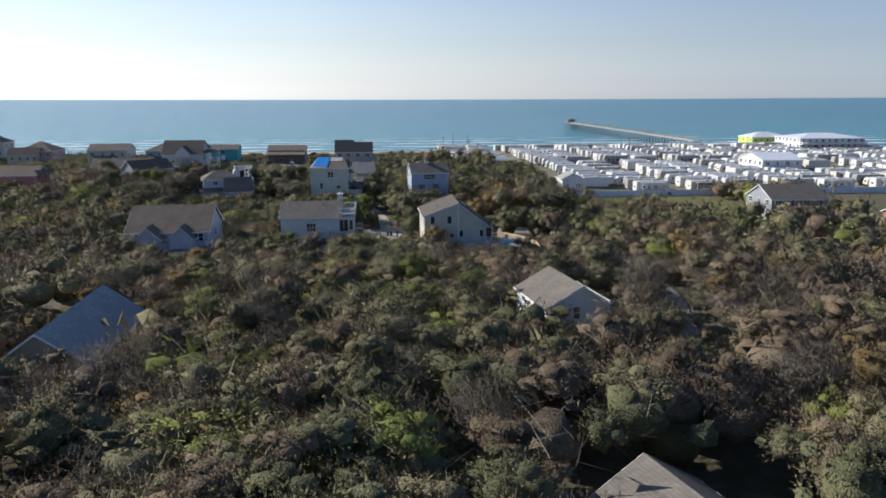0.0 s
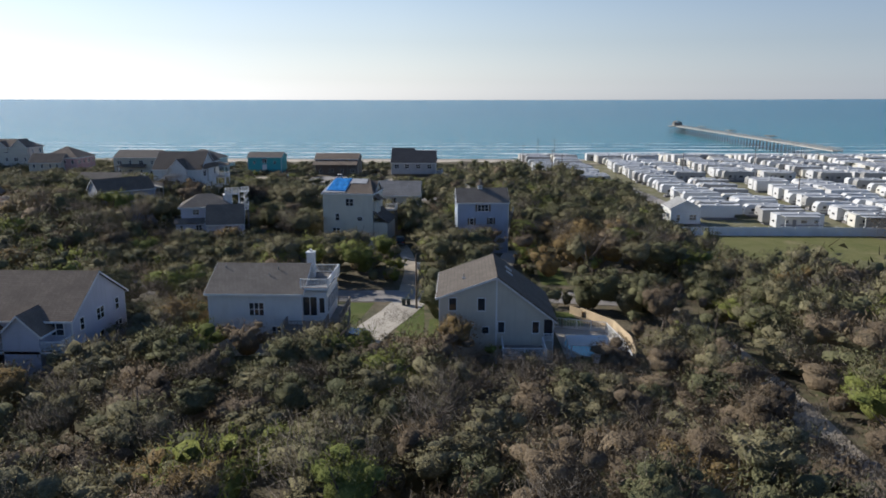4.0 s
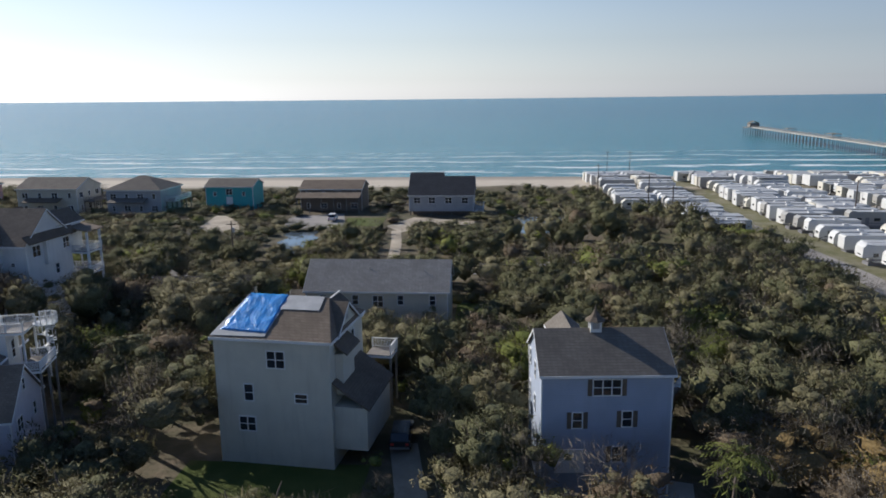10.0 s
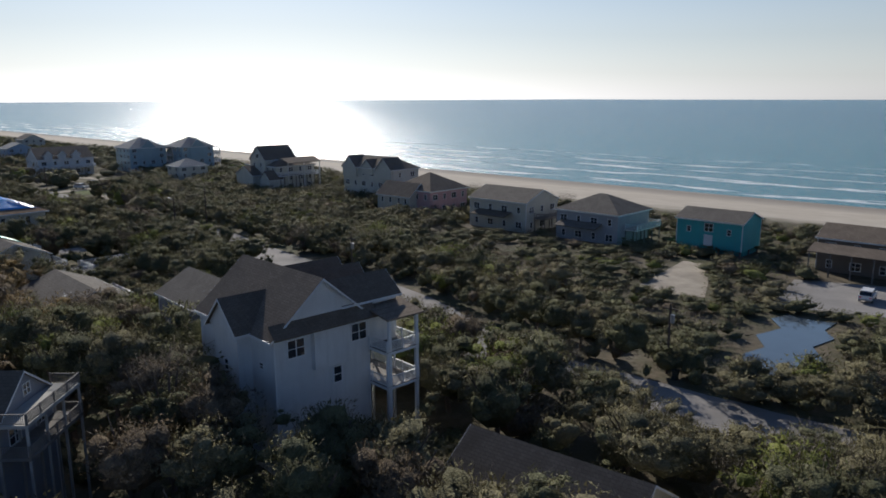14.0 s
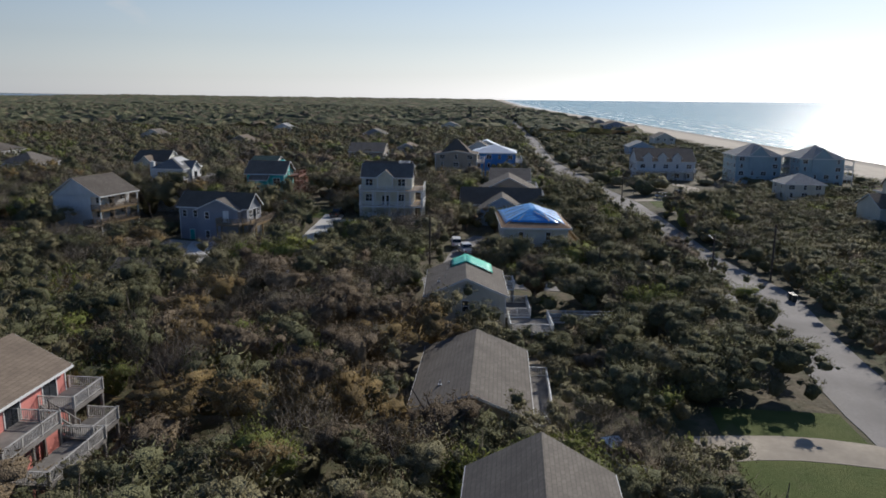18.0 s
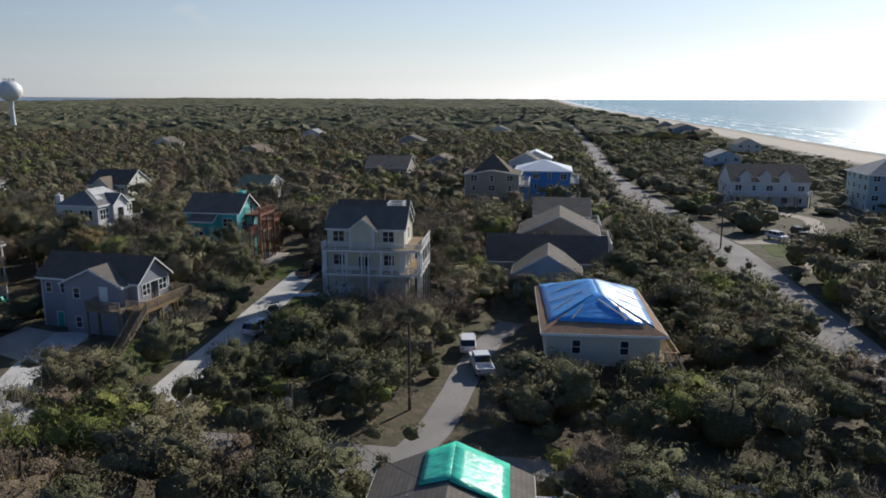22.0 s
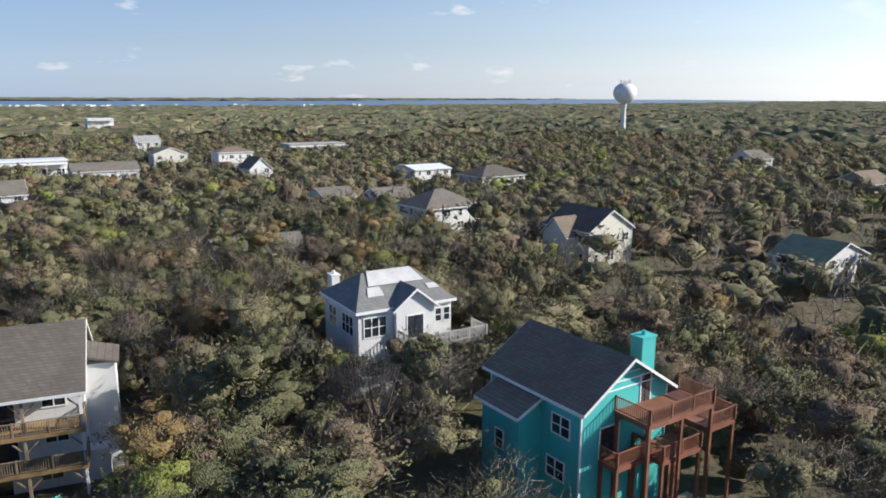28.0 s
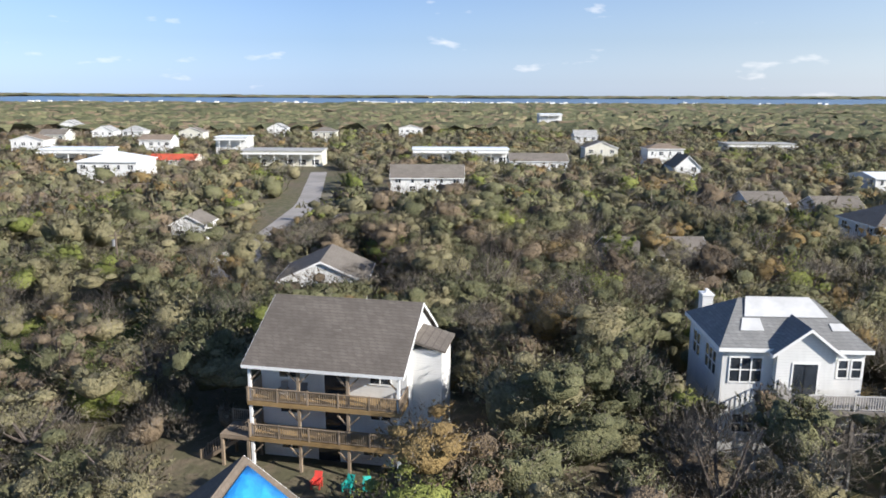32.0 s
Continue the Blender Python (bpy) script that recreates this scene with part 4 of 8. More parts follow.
wins(h, "W", 10.6, [(141, 3.3, 0.9, 1.4, 1), (146, 3.3, 0.9, 1.4, 1), (141, 0.2, 0.9, 1.2, 1)])
wins(h, "E", 24.2, [(141, 0.2, 1.6, 1.4, 1), (145, 0.2, 0.9, 1.4, 2)])
vent(h, 13.5, 142.5, 6.3)
for yy in (144.0, 146.5):
    part("skylight", Geo().prism([(18.8, 6.6), (19.6, 6.0), (19.72, 6.16), (18.92, 6.76)], "y", yy, yy + 0.7), STEEL, h)
deck(h, 18, 23, 133.8, 137.9, -0.9, -4.2, GREYWOOD, TRIM, "SEW")
pull(h, (13.2, 85.3, 28.4), 0.94)

# white house with the blue tarpaulin over a clipped gable roof
h = house("cream three-storey house with brown roof half under a blue tarpaulin", -10.5, 208, -2.4)
hip(h, -16.2, -5.4, 203.6, 213.2, -2.4, 8.45, 11.15, CREAM, R_BROWN, ov=0.25, inset=1.8)
gable(h, -8.8, -5.35, 205.4, 211.4, 8.2, 8.6, 10.7, "x", CREAM, R_DARK, corner=False, ov=0.3, rake=0.3, name="gable_wing")
part("gable_louvre", Geo().box(-5.33, -5.29, 208.1, 208.7, 9.2, 10.0), STEEL, h)
wins(h, "S", 203.6, [(-10.4, 6.7, 0.8, 1.5, 2), (-13.1, 3.5, 0.8, 1.5, 1), (-8.2, 3.2, 1.1, 0.8, 1), (-13.4, 0.5, 0.75, 1.3, 2)])
wins(h, "E", -5.4, [(206.4, 7.4, 0.45, 1.6, 1), (210, 7.0, 0.8, 1.4, 1)])
wins(h, "W", -16.2, [(206, 6.7, 0.8, 1.4, 1), (210, 6.7, 0.8, 1.4, 1), (206, 3.4, 0.8, 1.4, 1)])
SLOPE = (11.15 - 8.6) / 5.05


def on_slope(x, y, d=0.0):
    return (x, y, 8.6 + (y - 203.35) * SLOPE + d)


patch(h, [on_slope(-16.4, 203.5), on_slope(-11.3, 203.6), on_slope(-10.7, 208.4), on_slope(-14.75, 208.4)], PAPER, "batten_border", 4, 4, 0.005, 0.05, "white batten border round the tarpaulin")
patch(h, [on_slope(-15.7, 204.15), on_slope(-11.3, 203.95), on_slope(-10.9, 208.44), on_slope(-14.5, 208.44)], TARP, "tarp", 22, 20, 0.055, 0.10, "wrinkled blue tarpaulin")
patch(h, [(-16.3, 204.0, 8.72), (-14.55, 208.3, 11.2), (-14.55, 208.6, 11.2), (-16.3, 212.4, 8.72)], TARP, "tarp", 10, 8, 0.04, 0.08)
patch(h, [on_slope(-10.9, 206.75), on_slope(-7.35, 206.75), on_slope(-7.35, 208.42), on_slope(-10.8, 208.42)], PAPER, "underlay", 6, 4, 0.015, 0.06, "pale printed roofing underlay")
part("bay", Geo().box(-5.4, -4.7, 205.0, 208.2, 3.2, 7.0), CREAM, h)
for zz in (7.0, 3.1):
    lean_to(h, [(-5.4, zz + 0.9), (-4.2, zz), (-4.2, zz + .14), (-5.4, zz + 1.05)], "y", 204.7, 208.6, R_DARK)
part("wing", Geo().box(-5.4, -2.4, 204.2, 212, -1.6, 2.4), CREAM, h)
lean_to(h, [(-5.38, 4.6), (-2.1, 2.3), (-2.1, 2.45), (-5.38, 4.8)], "y", 203.8, 212.4, R_DARK, "wing_roof")
deck(h, -5.2, -2.6, 213.6, 216, 3.9, -1.6, GREYWOOD, TRIM, "NE")
gable(h, -10.4, -6.2, 209.4, 214.6, 5.0, 8.0, 9.8, "y", CREAM, R_DARK, corner=False, name="rear_wing")
part("ridge_cap", Geo().prism([(-8.85, 9.6), (-8.3, 10.06), (-8.1, 10.06), (-8.1, 9.96), (-8.3, 9.92), (-8.8, 9.5)], "y", 209.6, 215.0), PAPER, h, "loose white ridge underlay")
pull(h, (10.05, 130.8, 28.8), 0.975)
settle(h, tuple(h.location), (0.70, 0.69, 0.28), -6.5, 0.983)

# blue house with a cupola
h = house("three-storey blue house with slate-grey roof, white cupola and dark shutters", 17.1, 205, -2.0)
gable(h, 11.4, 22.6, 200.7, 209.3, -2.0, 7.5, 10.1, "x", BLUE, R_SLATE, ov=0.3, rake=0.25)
wins(h, "S", 200.7, [(17.0, 6.3, 0.78, 1.4, 3)], shutters=R_DARK)
wins(h, "S", 200.7, [(14.5, 3.3, 0.8, 1.4, 1), (18.8, 3.4, 0.8, 1.4, 1), (18.0, 0.1, 0.8, 1.4, 1)], shutters=R_DARK)
wins(h, "W", 11.4, [(205, 6.4, 0.8, 1.4, 1), (208.5, 6.4, 0.8, 1.4, 1), (205, 3.2, 0.8, 1.4, 1), (208.5, 3.2, 0.8, 1.4, 1)])
part("garage_door", Geo().box(12.6, 15.2, 200.63, 200.7, -1.6, 0.6), TRIM, h)
g = Geo().box(16.2, 17.2, 204.5, 205.5, 9.6, 11.0)
c = part("cupola", g, TRIM, h)
part("cupola_louvre", Geo().box(16.4, 17.0, 204.46, 204.5, 10.3, 10.9).box(16.16, 16.2, 204.7, 205.3, 10.3, 10.9), STEEL, c)
part("cupola_roof", Geo().lathe([(0.95, 11.0), (0.5, 11.35), (0.15, 11.85), (0.03, 12.3), (0.0, 12.8)], (16.7, 205.0), 8), R_DARK, c)
steps(h, (23.5, 203.2, 5.2), (23.5, 210.5, -1.5), 1.1, GREYWOOD, TRIM)
deck(h, 11.6, 22.6, 209.3, 212, 5.2, -1.6, GREYWOOD, TRIM, "NEW")
gable(h, 13.4, 15.8, 205.8, 210.5, 7.3, 9.0, 10.0, "y", WHITE, R_SLATE, corner=False, name="dormer")
settle(h, (17.1, 205, -2), (0.06, -1.98, 1.37), 4.2, 0.899)

# house with a white roof deck and spiral stair
h = house("grey-roofed white house with white roof deck and spiral stair", -40, 203, -1)
hip(h, -47, -35.6, 199, 209, -1, 6.0, 8.9, LILAC, R_GREY, ov=0.6, inset=4.6)
gable(h, -40.6, -32.0, 194.2, 203.0, -1, 2.6, 6.6, "x", LILAC, R_BROWN, ov=0.45)
part("wall", Geo().box(-48.2, -40.6, 197.6, 206, -1, 2.3), LILAC, h)
lean_to(h, [(197.1, 2.3), (199.0, 3.3), (199.0, 3.46), (197.1, 2.46)], "x", -48.6, -41.05, R_GREY)
wins(h, "E", -32.0, [(198.6, 4.6, 0.6, 1.2, 1), (196.6, 1.0, 0.7, 1.4, 2), (200.8, 1.0, 0.7, 1.4, 1)])
wins(h, "S", 194.2, [(-35.6, 1.0, 0.8, 1.9, 2)])
part("garage_door", Geo().box(-40.2, -37.6, 194.15, 194.25, -1, 0.9), GREYWOOD, h)
wins(h, "S", 197.6, [(-46.9, 1.2, 0.6, 1.3, 1), (-42.8, 1.2, 0.7, 1.3, 2)])
wins(h, "S", 199, [(-43.4, 4.9, 0.7, 1.2, 2)])
part("stair_lobby", Geo().box(-37, -34.9, 203.2, 206.6, -1, 8.5), WHITE, h)
wins(h, "E", -34.9, [(204.8, 6.6, 0.9, 2.0, 1)])
deck(h, -36.5, -33.0, 203.0, 206.8, 8.9, 5.2, GREYWOOD, TRIM, "NSW", post=TRIM, high=1.0)
part("round_deck", Geo().lathe([(0.0, 8.85), (1.3, 8.85), (1.3, 8.97), (0.0, 8.97)], (-31.8, 206.4), 18), TRIM, h)
for i in range(9):
    a0, a1 = radians(-120 + i * 28), radians(-92 + i * 28)
    railing(h, (-31.8 + 1.25 * math.cos(a0), 206.4 + 1.25 * math.sin(a0), 8.97), (-31.8 + 1.25 * math.cos(a1), 206.4 + 1.25 * math.sin(a1), 8.97), TRIM, 1.0, 0.2)
deck(h, -33.4, -30.8, 200.6, 205.6, 5.2, -1, GREYWOOD, TRIM, "NES")
sp = part("spiral_stair", Geo().tube((-31.8, 206.4, 2.4), (-31.8, 206.4, 8.9), 0.09), TRIM, h)
g = Geo()
for i in range(26):
    a = radians(i * 33)
    g.beam((-31.8, 206.4, 5.2 + i * 0.142), (-31.8 + 0.95 * math.cos(a), 206.4 + 0.95 * math.sin(a), 5.2 + i * 0.142), 0.28, 0.05)
    g.beam((-31.8 + 0.95 * math.cos(a), 206.4 + 0.95 * math.sin(a), 5.2 + i * 0.142), (-31.8 + 0.95 * math.cos(a), 206.4 + 0.95 * math.sin(a), 6.1 + i * 0.142), 0.04)
part("tread", g, TRIM, sp)
settle(h, (-34, 205, 8), (0.21, 0.36, 0.30), 14.7, 0.80)

# long low house
h = house("long low beige house with a grey-brown gable roof", -7.5, 244, -1.3)
gable(h, -17.6, 2.4, 239.2, 249, -1.3, 3.3, 6.5, "x", BEIGE, R_FADED)
wins(h, "S", 239.2, [(-15.2, 1.9, 0.8, 1.3, 1), (-10.6, 1.9, 0.8, 1.3, 1), (-7.4, 1.7, 0.7, 1.6, 2), (-4.2, 1.9, 0.8, 1.3, 1), (0.3, 1.9, 0.8, 1.3, 1)])
gable(h, -20.2, -17.6, 240, 244, -1.3, 1.2, 2.4, "x", WHITE, R_GREY)
vent(h, -9, 242.5, 5.4)
vent(h, -1, 242, 5.1)
deck(h, -14, -8, 249, 252.5, 1.6, -1.2, GREYWOOD, TRIM, "NEW")
settle(h, (-7.5, 244, -1.3), (0.95, -3.65, 1.54), 0, 0.922)

# low house in the trees
h = house("low house with long tan gable roof among trees", -32, 249, -1)
gable(h, -39, -24.5, 244.5, 252.5, -1, 2.4, 5.0, "x", BEIGE, R_TAN)
wins(h, "E", -24.5, [(247, 1.0, 0.8, 1.2, 1), (250, 1.0, 0.8, 1.2, 1)])
settle(h, (-32, 249, -1), (0.6, -7.9, 0.30), 5.5, 0.94)

# big white house with a two-level porch
h = house("large white house with steep brown roof and stacked porches", -58, 238, -2)
gable(h, -66.2, -52.2, 232.8, 243.2, -2, 9.6, 14.0, "x", WHITE, R_BROWN, ov=0.5, rake=0.3)
lean_to(h, [(-52.2, 10.6), (-51.2, 9.55), (-51.2, 9.7), (-52.2, 10.8)], "y", 232.3, 243.7, R_DARK)
wins(h, "E", -52.2, [(235.0, 8.2, 0.85, 1.6, 2), (242.0, 8.2, 0.85, 1.6, 2), (239.4, 4.6, 0.85, 1.5, 1)])
part("bay", Geo().box(-52.2, -51.6, 236.6, 240.6, 5.8, 9.5), WHITE, h)
part("bay", Geo().box(-60.5, -56.2, 231.4, 232.8, -2, 9.7), WHITE, h)
gable(h, -60.9, -55.9, 231.2, 236.2, 9.5, 9.7, 12.2, "y", WHITE, R_DARK, corner=False, name="dormer")
wins(h, "S", 231.4, [(-58.4, 6, 0.7, 1.0, 1)])
wins(h, "S", 232.8, [(-54.5, 6.5, 0.6, 0.5, 1), (-62.5, 6.5, 0.85, 1.5, 1)])
for x0, x1 in ((-56.8, -52.6), (-60.8, -57.6), (-64.6, -61.4)):
    gable(h, x0, x1, 240.5, 247.0, 6.0, 11.2, 12.9, "y", WHITE, R_DARK, corner=False, rake=0.4, name="gable_wing")
for zz in (2.9, 6.4):
    deck(h, -56.8, -49.4, 243.2, 247.2, zz, -2, GREYWOOD, TRIM, "NES", post=TRIM)
lean_to(h, [(-56.6, 11.0), (-49.0, 9.6), (-49.0, 9.75), (-56.6, 11.2)], "y", 243.0, 247.6, R_BROWN, "porch_roof")
for yy in (243.6, 247.0):
    part("column", Geo().box(-49.7, -49.4, yy - .15, yy + .15, -2, 9.6), TRIM, h)
pull(h, (-12.7, 213.7, 28.5), 0.945)
settle(h, tuple(h.location), (1.0, -1.15, 1.75), -2.8, 0.905)

# charcoal-roofed house turned to the lanes
h = house("dark house with charcoal gable roof and pale railed top deck", -63, 211, -0.5)
gable(h, -72, -56, 206.4, 215.6, -0.5, 6.8, 10.0, "x", GREYBLUE, R_DARK)
wins(h, "E", -56, [(211.6, 8.2, 0.55, 1.0, 2), (209, 4.9, 0.9, 1.5, 2), (213.4, 4.9, 0.9, 1.5, 2)])
deck(h, -56, -53.2, 206.2, 215.9, 7.0, -0.5, PALEDECK, GREYWOOD, "NSE")
deck(h, -56, -53.2, 206.2, 215.9, 4.0, -0.5, GREYWOOD, GREYWOOD, "NSE", posts=False)
h.rotation_euler = (0, 0, radians(48))
h.location = (-65.4, 211.4, -0.5)
settle(h, (-65.4, 211.4, -0.5), (5.33, 0.73, 4.11), -3.2, 0.726)

# pink house with grey decks
h = house("salmon-pink house with brown roof and weathered grey decks", -97, 197, 0)
gable(h, -103.4, -90.6, 193.2, 202.2, 0, 5.2, 7.5, "x", PINK, R_BROWN, ov=0.6)
lean_to(h, [(-90.6, 6.5), (-89.2, 5.3), (-89.2, 5.45), (-90.6, 6.7)], "y", 192.6, 202.8, R_BROWN)
wins(h, "E", -90.6, [(199.6, 4.2, 0.8, 1.4, 2), (195, 4.2, 0.8, 1.4, 2)])
for u in (-92.4, -96.5, -101.2):
    door(h, "N", u, 202.2, 2.9, 1.8, 2.1, glazed=True)
deck(h, -97.2, -90.4, 202.2, 205.6, 2.9, 0, GREYWOOD, PALEWOOD, "NEW")
deck(h, -104, -99.6, 202.2, 205.2, 2.9, 0, GREYWOOD, PALEWOOD, "NEW")
deck(h, -101.5, -97.6, 205.2, 207.8, 1.4, 0, GREYWOOD, PALEWOOD, "NEW")
steps(h, (-98.4, 203.6, 2.9), (-98.4, 206, 1.4), 1.0, GREYWOOD)
deck(h, -98.4, -91.0, 205.6, 208.4, 1.2, 0, GREYWOOD, PALEWOOD, "NEW")
h.location = (-97, 195.6, -0.7)
settle(h, (-97, 195.6, -0.7), (6.54, 4.68, 4.60), 0, 0.871)

# three grey-roofed cottages in a row along the lane
h = house("grey house with a low charcoal-brown gable roof", -82, 239.5, 0)
gable(h, -92, -74, 234.6, 243.6, 0, 4.8, 7.3, "x", GREYBLUE, R_GREY)
wins(h, "W", -92, [(237, 3.2, 0.8, 1.3, 1), (242, 3.2, 0.8, 1.3, 1)])
for x, y in ((-84, 237.8), (-83, 236.8), (-80, 237.2)):
    vent(h, x, y, 5.9, 0.06, 0.35)
settle(h, (-82, 239.5, 0), (4.6, 0.1, 2.8), -1, 0.874)
h = house("tan cottage with faded grey roof and a side deck", -113, 234.7, -1.2)
gable(h, -121.4, -104.6, 229.6, 239.6, -1.2, 1.75, 3.75, "x", TAN, R_GREY)
wins(h, "E", -104.6, [(232.4, 0.6, 0.8, 1.2, 1), (236.8, 0.6, 0.8, 1.2, 1)])
wins(h, "N", 239.6, [(-118, 0.5, 0.8, 1.1, 1), (-113, 0.5, 0.8, 1.1, 2), (-108, 0.5, 0.8, 1.1, 1)])
deck(h, -119, -107, 239.6, 242.0, -0.1, -1.2, GREYWOOD, TRIM, "NEW")
for x, y in ((-110, 233.0), (-108.4, 232.6), (-108.6, 231.8)):
    vent(h, x, y, 2.9, 0.06, 0.35)
h = house("cream house with grey roof patched by a sea-green tarpaulin", -138, 233.3, 0)
gable(h, -144.8, -131.2, 228.4, 238.2, 0, 5.3, 7.4, "x", CREAM, R_GREY)
window(h, "E", 233.2, -131.2, 3.9, 0.8, 1.4)
patch(h, [(-144.8, 233.4, 7.45), (-139.6, 233.4, 7.45), (-139.6, 237.0, 5.95), (-144.8, 237.0, 5.95)], TARPG, "tarp", 6, 5, 0.02, 0.26, "sea-green tarpaulin")
patch(h, [(-144.8, 231.4, 6.6), (-140.4, 231.4, 6.6), (-139.8, 233.4, 7.45), (-144.8, 233.4, 7.45)], TARPG, "tarp", 6, 5, 0.02, 0.26)
for x, y in ((-136, 230.6), (-134.5, 229.8), (-139.5, 230.8)):
    vent(h, x, y, 6.3, 0.06, 0.4)
deck(h, -143, -140, 238.2, 240, 4.0, 0, GREYWOOD, TRIM, "NEW")
deck(h, -139, -133, 238.2, 241.6, 2.2, 0, GREYWOOD, TRIM, "NEW")
deck(h, -132.9, -127.2, 238.6, 243.8, 1.9, 0, GREYWOOD, TRIM, "NES")
deck(h, -134.6, -133.0, 243.9, 253.6, 1.6, 0, GREYWOOD, TRIM, "EW", high=0.9)
settle(h, (-138, 233.3, 0), (-4.1, -0.86, -1.47), 3.5)

# house under the large blue tarpaulin
h = house("cream raised house, hipped roof wrapped in a torn blue tarpaulin", -183.5, 243.3, 0)
hip(h, -191.8, -174.6, 237.6, 248.9, 2.4, 5.8, 8.6, CREAM, R_ORANGE, ov=0.6)
part("ground_storey", Geo().box(-191.2, -175.4, 238.3, 248.2, 0, 2.4), BROWNW, h)
wins(h, "E", -174.6, [(240.6, 4.4, 0.8, 1.4, 1), (245.4, 4.4, 0.8, 1.4, 1)])
wins(h, "E", -175.4, [(240.6, 1.3, 0.8, 1.4, 1), (245.4, 1.3, 0.8, 1.4, 1)])
wins(h, "S", 237.6, [(-178, 4.4, 0.8, 1.4, 1), (-184, 4.4, 0.8, 1.4, 2), (-189, 4.4, 0.8, 1.4, 1)])
RX0, RX1, RY = -192.4 + 6.25, -174.0 - 6.25, 243.25
patch(h, [(-192.2, 237.5, 6.15), (-176.0, 237.9, 6.32), (RX1, RY, 8.6), (RX0, RY, 8.6)], TARP, "tarp", 14, 8, 0.07, 0.08, "wrinkled blue tarpaulin")
patch(h, [(RX0, RY, 8.6), (RX1, RY, 8.6), (-175.2, 248.4, 6.35), (-191.9, 249.1, 6.1)], TARP, "tarp", 14, 8, 0.05, 0.08)
patch(h, [(-175.7, 238.6, 6.66), (-175.4, 247.6, 6.54), (RX1, RY + 0.05, 8.62), (RX1 - .05, RY - 0.05, 8.6)], TARP, "tarp", 8, 6, 0.05, 0.08)
patch(h, [(-192.0, 249.0, 6.1), (-192.0, 237.6, 6.1), (RX0, RY - .05, 8.6), (RX0, RY + .05, 8.6)], TARP, "tarp", 8, 6, 0.04, 0.08)
SL = (8.6 - 5.94) / 6.25
for x, y0, y1, dx in ((-189.6, 238.4, 241.6, 0.5), (-186.4, 238.5, 242.0, 0.4), (-183.0, 238.3, 241.8, 0.6), (-179.6, 238.6, 240.6, -1.6)):
    part("batten", Geo().beam((x, y0, 5.94 + (y0 - 237) * SL + .2), (x + dx, y1, 5.94 + (y1 - 237) * SL + .2), 0.13, 0.06), PALEWOOD, h)
for y, x0, x1, dy in ((240.2, -175.9, -178.0, 1.3), (243.2, -178.9, -176.0, 2.6), (245.6, -175.8, -178.0, -0.6)):
    part("batten", Geo().beam((x0, y, 5.94 + (-174.0 - x0) * SL + .2), (x1, y + dy, 5.94 + (-174.0 - x1) * SL + .2), 0.13, 0.06), PALEWOOD, h)
for x, y0, y1 in ((-188.0, 248.6, 245.4), (-184.5, 248.6, 245.6), (-181.0, 248.6, 245.4)):
    part("batten", Geo().beam((x, y0, 5.94 + (249.5 - y0) * SL + .2), (x + .3, y1, 5.94 + (249.5 - y1) * SL + .2), 0.1, 0.05), PALEWOOD, h)
deck(h, -191, -176, 248.9, 251.2, 2.6, 0, GOLDWOOD, GOLDWOOD, "NEW", high=0.95)
steps(h, (-175.6, 250.2, 2.6), (-171.5, 251.6, 0.1), 1.2, GREYWOOD)
settle(h, (-183.5, 243.3, 0), (-1.85, -0.44, -0.55), 3.7, 1.007)

# pale yellow house with wrap-round balconies
h = house("pale yellow three-storey house with dark roof and white wrap-round balconies", -204, 212.5, 0)
gable(h, -205.6, -198.6, 207, 218.3, 0, 10.5, 13.1, "y", YELLOW, R_SLATE, ov=0.4)
gable(h, -212.5, -205.6, 206.4, 217.4, 0, 10.4, 13.0, "y", YELLOW, R_DARK, ov=0.4)
gable(h, -200.5, -197.4, 210.6, 214.2, 7.7, 10.5, 11.9, "x", YELLOW, R_TAN, corner=False, name="porch_gable")
for s in (210.7, 214.1):
    part("column", Geo().box(-197.0, -196.8, s - .1, s + .1, 7.6, 10.6), TRIM, h)
for zz in (4.1, 7.6):
    deck(h, -198.6, -196.5, 206.6, 221, zz, 0, GOLDWOOD, TRIM, "ES", post=TRIM)
    deck(h, -207.5, -198.6, 218.3, 221, zz, 0, GOLDWOOD, TRIM, "N", post=TRIM)
    wins(h, "E", -198.6, [(208.6, zz + 1.6, 0.8, 1.5, 2), (216, zz + 1.6, 0.8, 1.5, 2)])
    door(h, "E", 212.4, -198.6, zz, 1.7, 2.1, glazed=True)
    wins(h, "N", 218.3, [(-203, zz + 1.6, 0.8, 1.5, 1)])
    door(h, "N", -200.4, 218.3, zz, 0.95, 2.05, TRIM)
part("garage_door", Geo().box(-198.6, -198.5, 208.2, 210.8, 0, 2.2), TRIM, h)
part("garage_door", Geo().box(-198.6, -198.5, 213.6, 216.2, 0, 2.2), TRIM, h)
deck(h, -206.2, -203.4, 215.0, 217.4, 12.6, 12.2, GREYWOOD, TRIM, "NESW", posts=False, high=0.9)
for k in range(4):
    part("retaining_rail", Geo().box(-197.8 - .3 * k, -197.6 - .3 * k, 201 + 1.4 * k, 207, 0.1, 0.5), TRIM, h)
for zz in (4.1, 7.6):
    for yy in (207.0, 210.2, 213.4, 216.8, 220.6):
        part("column", Geo().box(-196.75, -196.57, yy - .09, yy + .09, zz - 4.1 if zz < 5 else zz - 3.5, zz - 0.3), TRIM, h)
settle(h, (-204, 212.5, 0), (2.15, 0.46, 2.19), 2.7, 0.912)

